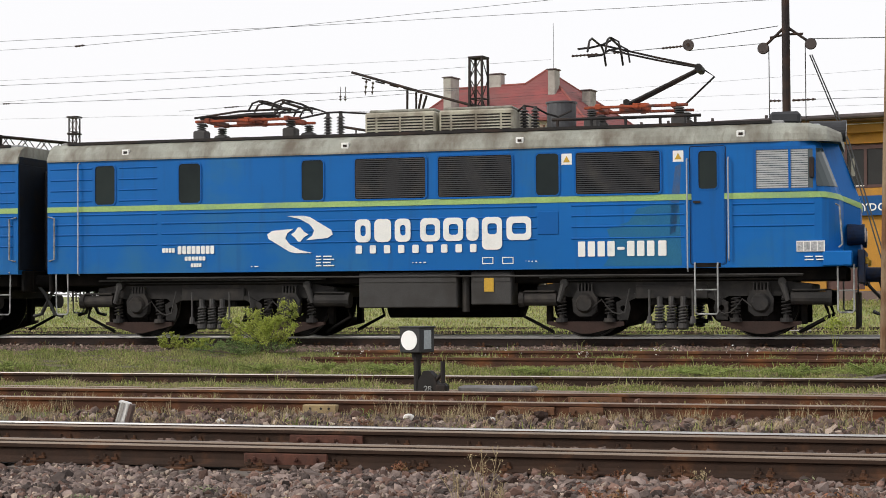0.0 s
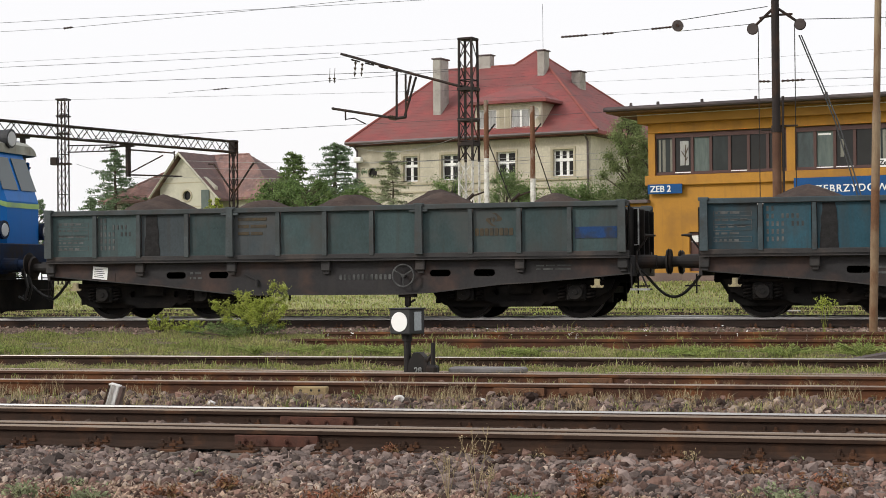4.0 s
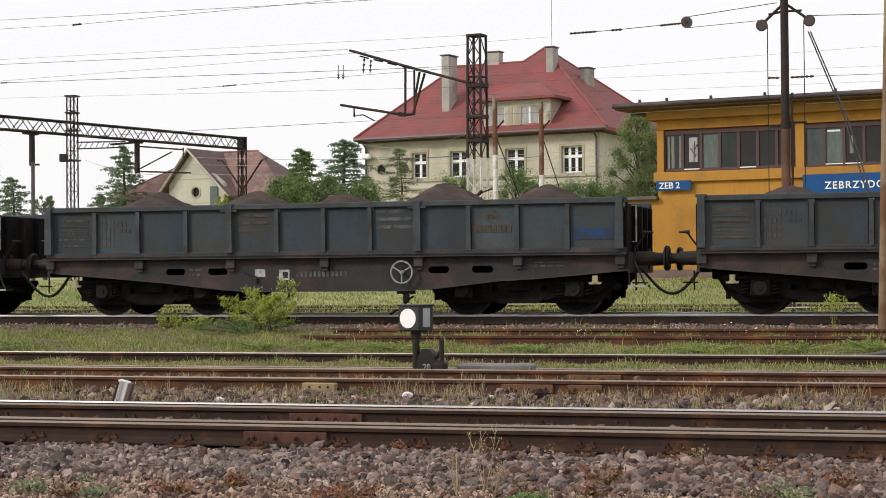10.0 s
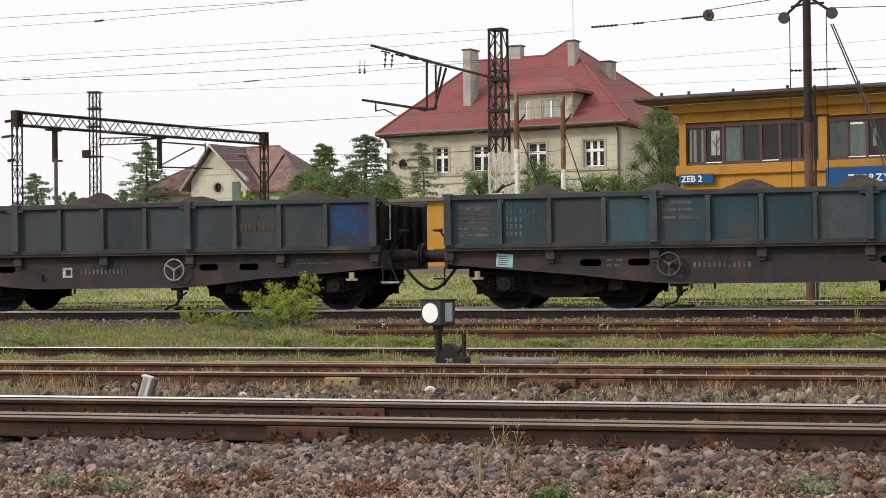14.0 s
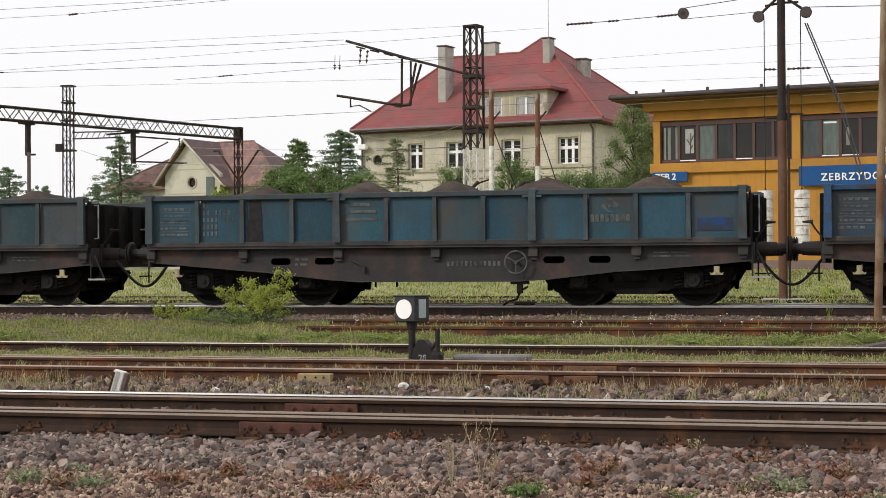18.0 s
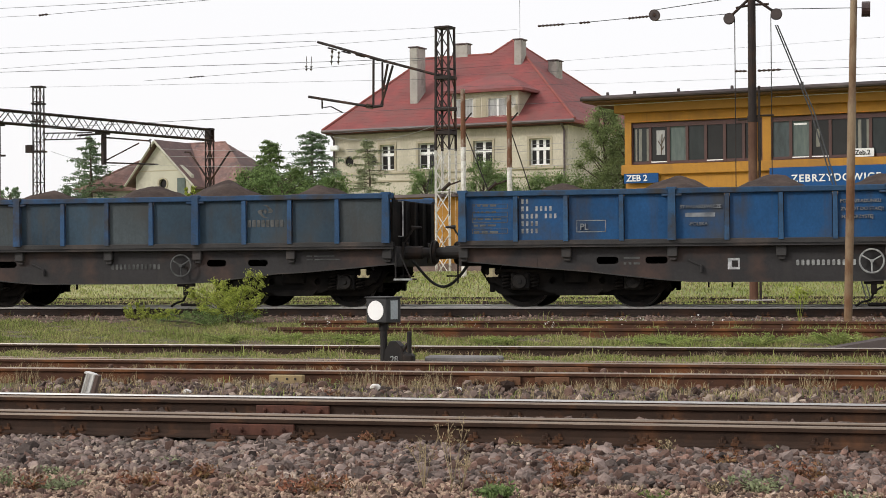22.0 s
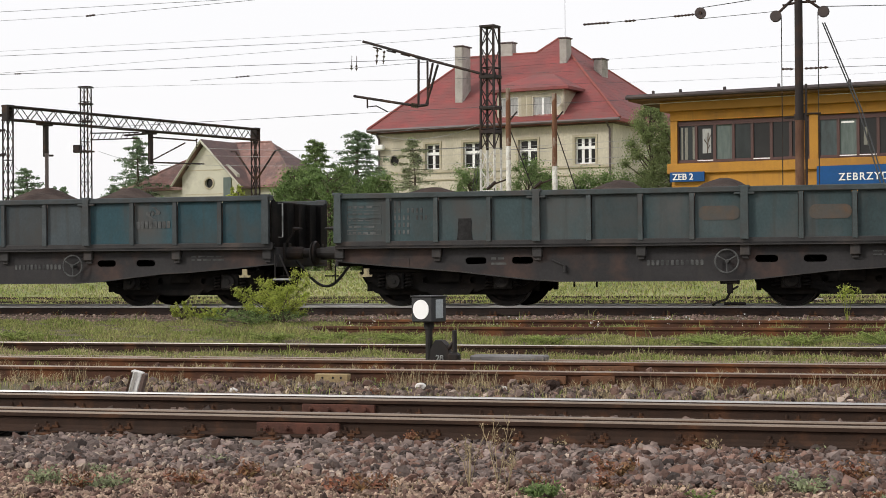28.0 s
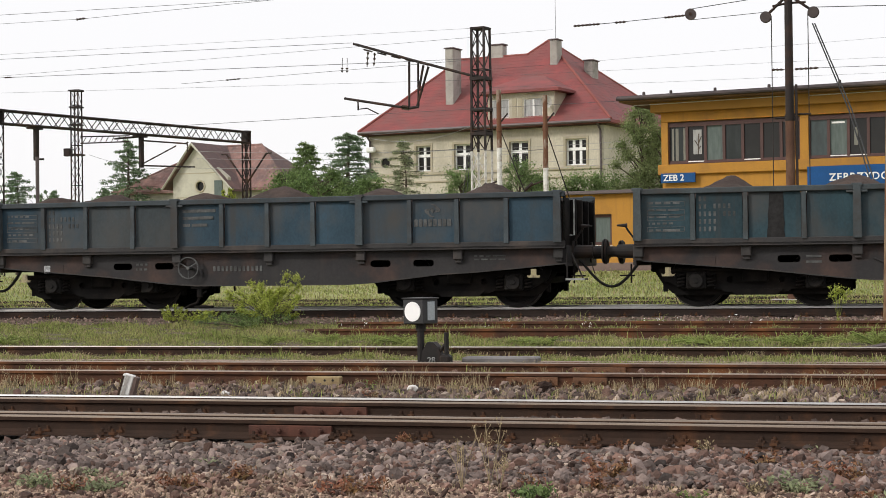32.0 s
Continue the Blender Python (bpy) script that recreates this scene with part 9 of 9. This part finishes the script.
def stalk(x, y, h, n, label, flowers=None):
    z = float(ground_z(x, y))
    p = thing("wild_plant", label, "plant", pose(x, y, z))
    bm = bmesh.new()
    tips = []
    for i in range(n):
        a = rng.uniform(0, 6.28)
        q = (0.12 * h * math.cos(a), 0.12 * h * math.sin(a))
        top = (0.35 * h * math.cos(a) * rng.uniform(0.2, 1), 0.35 * h * math.sin(a) * rng.uniform(0.2, 1), h * rng.uniform(0.7, 1))
        tube(bm, [(0, 0, 0), (q[0], q[1], h * 0.5), top], 0.0022 if flowers is None else 0.004, 4)
        for k in range(3):
            b = (q[0] + (top[0] - q[0]) * k / 3, q[1] + (top[1] - q[1]) * k / 3, h * 0.5 + (top[2] - h * 0.5) * k / 3)
            e = (b[0] + rng.normal(0, 0.07) * h, b[1] + rng.normal(0, 0.07) * h, b[2] + 0.12 * h)
            rod(bm, b, e, 0.0016 if flowers is None else 0.003, n=4)
            tips.append(e)
        tips.append(top)
    tagged(part("stem_work", bm, M["dry_grass"] if flowers is None else M["leaf"], p), kind="stuff")
    v, f = leaf_cloud(rng, tips, [0.03 if flowers is None else 0.05] * len(tips), len(tips) * (4 if flowers is None else 14), 0.009 if flowers is None else 0.026)
    me = bpy.data.meshes.new("seed_head")
    me.from_pydata(v, [], f)
    me.materials.append(M["dry_grass"] if flowers is None else flowers)
    ob = new("seed_head" if flowers is None else "flower_head", me)
    ob.parent = p
    tagged(ob, kind="stuff")


stalk(-2.45, 9.9, 0.44, 5, "dry grey weed stalks standing in the ballast")
stalk(-2.55, 9.6, 0.34, 6, "dry grey weed stalks standing in the ballast")
stalk(-2.3, 9.5, 0.26, 5, "dry grey weed stalks standing in the ballast")
stalk(-1.0, 27.0, 0.72, 4, "tall yellow-green leafy weed beside the train", M["leaf"])


def shrub(x, y, h, w, n, label, mat, leaf=0.035):
    z = float(ground_z(x, y))
    p = thing("shrub", label, "shrub", pose(x, y, z))
    bm = bmesh.new()
    cs, rs = [], []
    for i in range(26):
        a, rr = rng.uniform(0, 6.28), w * rng.uniform(0.1, 1.0) ** 0.8
        hh = h * rng.uniform(0.35, 1.0) * (1.0 - 0.30 * rr / w)
        tip = (rr * math.cos(a), rr * 0.6 * math.sin(a), hh)
        tube(bm, [(0, 0, 0), (tip[0] * 0.35, tip[1] * 0.35, hh * 0.55), tip], 0.007, 5)
        for u in (0.45, 0.7, 0.9, 1.0):
            cs.append((tip[0] * (0.35 + 0.65 * u), tip[1] * (0.35 + 0.65 * u), hh * (0.5 + 0.5 * u)))
            rs.append(w * 0.10)
    part("branch_work", bm, M["bark"] if h > 0.3 else mat, p)
    v, f = leaf_cloud(rng, cs, rs, n, leaf, 0.8)
    me = bpy.data.meshes.new("foliage")
    me.from_pydata(v, [], f)
    me.materials.append(mat)
    ob = new("foliage", me)
    ob.parent = p


shrub(-10.55, 26.8, 1.10, 0.74, 8000, "bright yellow-green leafy shrub beside the main track", M["leaf"], 0.021)
shrub(-10.3, 26.5, 0.72, 0.6, 4500, "lower leafy growth of the same shrub", M["leaf"], 0.02)
shrub(-10.75, 26.45, 0.34, 0.95, 3500, "spreading undergrowth at the foot of a shrub", M["leaf_mid"], 0.02)
shrub(-12.35, 27.0, 0.42, 0.32, 1500, "small green shrub in the grass", M["leaf"], 0.02)
shrub(-11.75, 27.0, 0.30, 0.4, 1200, "small green shrub in the grass", M["leaf"], 0.02)
for sx_, sh_, sw_ in ((-9.2, 0.24, 0.5), (-8.2, 0.2, 0.5), (-7.1, 0.22, 0.6), (-5.0, 0.16, 0.5), (-2.6, 0.2, 0.7), (-1.4, 0.24, 0.6), (-0.4, 0.3, 0.5), (-13.6, 0.2, 0.5)):
    shrub(sx_, 23.4, sh_ * 0.75, sw_, 1200, "low patch of green herbs in the grass strip", M["herb"], 0.015)


def tree(x, y, z, h, spread, n, mat, label, leaf=0.085, trunk=0.16, base=0.25, shape="round", seed=0, puff=1.0):
    """Tapered trunk, limbs, and a crown of leaf clumps with an uneven outline and gaps."""
    rg = np.random.default_rng(500 + seed)
    p = thing("tree", label, "tree", pose(x, y, z), group="trees behind the yard")
    bm = bmesh.new()
    pts = [(0, 0, 0), (rg.normal(0, 0.08), rg.normal(0, 0.08), h * 0.35), (rg.normal(0, 0.12), rg.normal(0, 0.12), h * 0.7), (0, 0, h * 0.97)]
    for k, (a, b) in enumerate(zip(pts, pts[1:])):
        rod(bm, a, b, trunk * (1 - k * 0.3), trunk * (1 - (k + 1) * 0.3) + 0.01, 8)
    cs, rs = [], []
    if shape == "spruce":
        for k in range(84):
            v = min(1.0, (k + rg.uniform(0, 1)) / 84)
            zz = h * (base + (0.97 - base) * v)
            reach = spread * 0.95 * (1.02 - v) ** 0.7 + 0.15
            a = k * 2.4 + rg.normal(0, 0.3)
            r = reach * (0.35 + 0.8 * rg.uniform() ** 0.8)
            lift = (0.22 * v - 0.10) * r
            tip = (r * math.cos(a), r * math.sin(a), zz + lift)
            rod(bm, (0, 0, zz), tip, 0.025, 0.008, 5)
            for u in (0.35, 0.65, 0.95):
                cs.append((tip[0] * u, tip[1] * u, zz + lift * u - 0.12 * u * u * r))
                rs.append((0.12 + 0.10 * r) * (1.25 - 0.45 * u))
    m = 64 if shape == "round" else 0
    for i in range(m):
        u = base + (1 - base) * (i + rg.uniform(0, 1)) / m
        v = (u - base) / (1 - base)
        wid = spread * math.sin(math.pi * min(1, (v + 0.22) / 1.32)) ** 0.7
        a = i * 2.4 + rg.normal(0, 0.4)
        r = wid * rg.uniform(0.45, 1.0)
        tip = (r * math.cos(a), r * math.sin(a), h * u + 0.02 * h)
        rod(bm, (0, 0, h * max(0.12, u - 0.10)), tip, 0.035, 0.012, 5)
        cs.append(tip)
        rs.append(spread * rg.uniform(0.11, 0.22) * (1.15 - 0.5 * v) * puff)
    part("trunk", bm, M["bark"], p)
    v, f = leaf_cloud(rg, cs, rs, int(n * (1.7 if shape == "spruce" else 2.3)), leaf * 0.68, 0.8 if shape != "spruce" else 0.5)
    me = bpy.data.meshes.new("crown")
    me.from_pydata(v, [], f)
    me.materials.append(mat)
    ob = new("crown", me)
    ob.parent = p


LT, LD, LG = M["leaf_tree"], M["leaf_dark"], M["leaf_grey"]
tree(-24.75, 67.8, 1.0, 5.8, 2.3, 9500, M["leaf_mid"], "slender layered green pine tree", 0.085, 0.12, base=0.2, shape="spruce", seed=1)
tree(-23.0, 68.3, 1.0, 6.25, 2.7, 10500, LD, "slender dark green leafy tree", base=0.2, shape="spruce", seed=2)
tree(-25.3, 66.6, 0.95, 4.3, 1.45, 8000, M["leaf_mid"], "wide green bush-like tree", base=0.05, seed=5, puff=1.7)
tree(-23.6, 66.0, 0.95, 4.3, 1.9, 10000, M["leaf_mid"], "wide green bush-like tree", base=0.05, seed=6, puff=1.7)
tree(-21.6, 66.2, 0.95, 3.9, 1.6, 8000, M["leaf_mid"], "wide green bush-like tree", base=0.05, seed=7, puff=1.7)
tree(-19.05, 63.2, 0.95, 5.5, 1.75, 9000, LG, "young grey-green tree before the house", 0.06, 0.07, 0.04, "spruce", seed=8)
tree(-16.3, 61.9, 0.95, 3.9, 1.15, 9000, M["leaf_mid"], "green bush before the house", 0.06, 0.05, 0.0, seed=9, puff=2.3)
tree(-14.6, 64.3, 0.95, 4.3, 1.2, 9000, M["leaf_mid"], "green bush before the house", 0.06, 0.05, 0.0, seed=10, puff=2.3)
tree(-9.9, 65.5, 1.0, 6.5, 1.25, 20000, M["leaf_willow"], "grey-green feathery tree beside the signal box", 0.06, 0.14, 0.05, seed=11, puff=2.0)
tree(-8.9, 64.8, 1.0, 5.6, 1.3, 15000, M["leaf_willow"], "grey-green feathery tree beside the signal box", 0.06, 0.14, 0.05, seed=12, puff=2.0)
tree(-41.2, 84.1, 1.05, 7.6, 2.9, 9500, LD, "dark green spruce tree", 0.10, 0.16, 0.12, "spruce", seed=13)
tree(-43.8, 86.5, 1.05, 5.0, 2.0, 5000, LD, "dark green spruce tree", 0.10, 0.14, 0.12, "spruce", seed=14)
tree(-46.0, 84.0, 1.05, 4.6, 1.2, 4000, LD, "dark round-headed tree far off", 0.10, 0.14, 0.2, seed=15)
tree(-48.7, 85.2, 1.05, 6.0, 2.6, 7000, LD, "dark green spruce tree", 0.10, 0.14, 0.1, "spruce", seed=16)
tree(-31.3, 74.5, 1.0, 4.0, 0.9, 4500, M["leaf"], "bright green bush in front of the cottage", 0.08, 0.08, 0.1, seed=17)


def hedge(x0, x1, y, z, h, n, seed):
    rg = np.random.default_rng(seed)
    cs = [(rg.uniform(x0, x1), y + rg.normal(0, 0.35), z + h * rg.uniform(0.1, 0.9)) for _ in range(150)]
    p = thing("hedge", "uneven green hedge along the yard's edge", "hedge", group="hedges")
    v, f = leaf_cloud(rg, cs, [0.42] * len(cs), n * 5, 0.048)
    me = bpy.data.meshes.new("foliage")
    me.from_pydata(v, [], f)
    me.materials.append(M["leaf_mid"])
    ob = new("foliage", me)
    ob.parent = p
    bm = bmesh.new()
    for i in range(14):
        xx = x0 + (x1 - x0) * (i + 0.5) / 14
        rod(bm, (xx, y, z - 0.2), (xx + rg.normal(0, 0.2), y, z + h * 0.8), 0.03, 0.015, 5)
    part("stem_work", bm, M["bark"], p)


hedge(-14.6, -8.2, 66.5, 1.05, 4.2, 11000, 31)
hedge(-27.0, -20.6, 66.8, 1.0, 4.0, 10000, 33)
hedge(-19.0, -13.8, 67.0, 1.05, 3.4, 7000, 32)


def single_stones(n):
    """The larger stones that lie on top of the ballast along the near rail, one by one."""
    rg = random.Random(77)
    shapes = []
    for k in range(10):
        bm = bmesh.new()
        bmesh.ops.create_icosphere(bm, subdivisions=1, radius=1.0)
        ax = (rg.uniform(0.8, 1.2), rg.uniform(0.65, 1.0), rg.uniform(0.5, 0.85))
        for v in bm.verts:
            q = rg.uniform(0.6, 1.15)
            v.co = Vector((v.co.x * ax[0] * q, v.co.y * ax[1] * q, v.co.z * ax[2] * q))
        me = bpy.data.meshes.new("ballast_stone")
        bm.to_mesh(me)
        bm.free()
        me.materials.append(M["ballast_one"])
        shapes.append(me)
    for i in range(n):
        x, y = rg.uniform(-6.0, 0.7), rg.uniform(10.05, 11.64)
        s = 0.029 * rg.lognormvariate(0, 0.22)
        o = new("ballast_stone", rg.choice(shapes))
        o.parent = ground
        o.matrix_basis = Matrix.Translation((x, y, float(ground_z(x, y)) + s * 0.95)) @ Matrix.Rotation(rg.uniform(0, 6.28), 4, "Z") @ Matrix.Rotation(rg.uniform(-0.5, 0.5), 4, "X") @ Matrix.Scale(s, 4)


single_stones(300)


def rolled(t):
    """Metres rolled at t seconds, smooth between the seconds above."""
    ts, ds = [r[0] for r in ROLL], [r[1] for r in ROLL]
    slopes = np.gradient(ds, ts)
    i = int(np.clip(np.searchsorted(ts, t) - 1, 0, len(ts) - 2))
    h = ts[i + 1] - ts[i]
    u = (t - ts[i]) / h
    return (ds[i] * (2 * u ** 3 - 3 * u ** 2 + 1) + ds[i + 1] * (3 * u ** 2 - 2 * u ** 3) + h * (slopes[i] * (u ** 3 - 2 * u ** 2 + u) + slopes[i + 1] * (u ** 3 - u ** 2)))


def motions():
    for ob, x0 in rolling:
        turn = ob.get("turned", 0.0)
        walk(ob, [(t, pose(x0 - d, TRACK_Y, RAIL_Z, 0, 0, turn)) for t, d in ROLL])
    steps = [32.0 * i / 240 for i in range(241)]
    travel = [rolled(t) for t in steps]
    for ws, at, radius, sense in spinning:
        walk(ws, [(t, pose(*at, 0, -sense * math.degrees(d / radius) % 360, 0)) for t, d in zip(steps, travel)])


for ob, x0 in rolling:
    for o in ob.children_recursive:
        if o.name.split(".")[0] == "wheelset":
            spinning.append((o, tuple(o.location), o.get("radius", 0.46), -1.0 if ob.get("turned", 0.0) else 1.0))
motions()
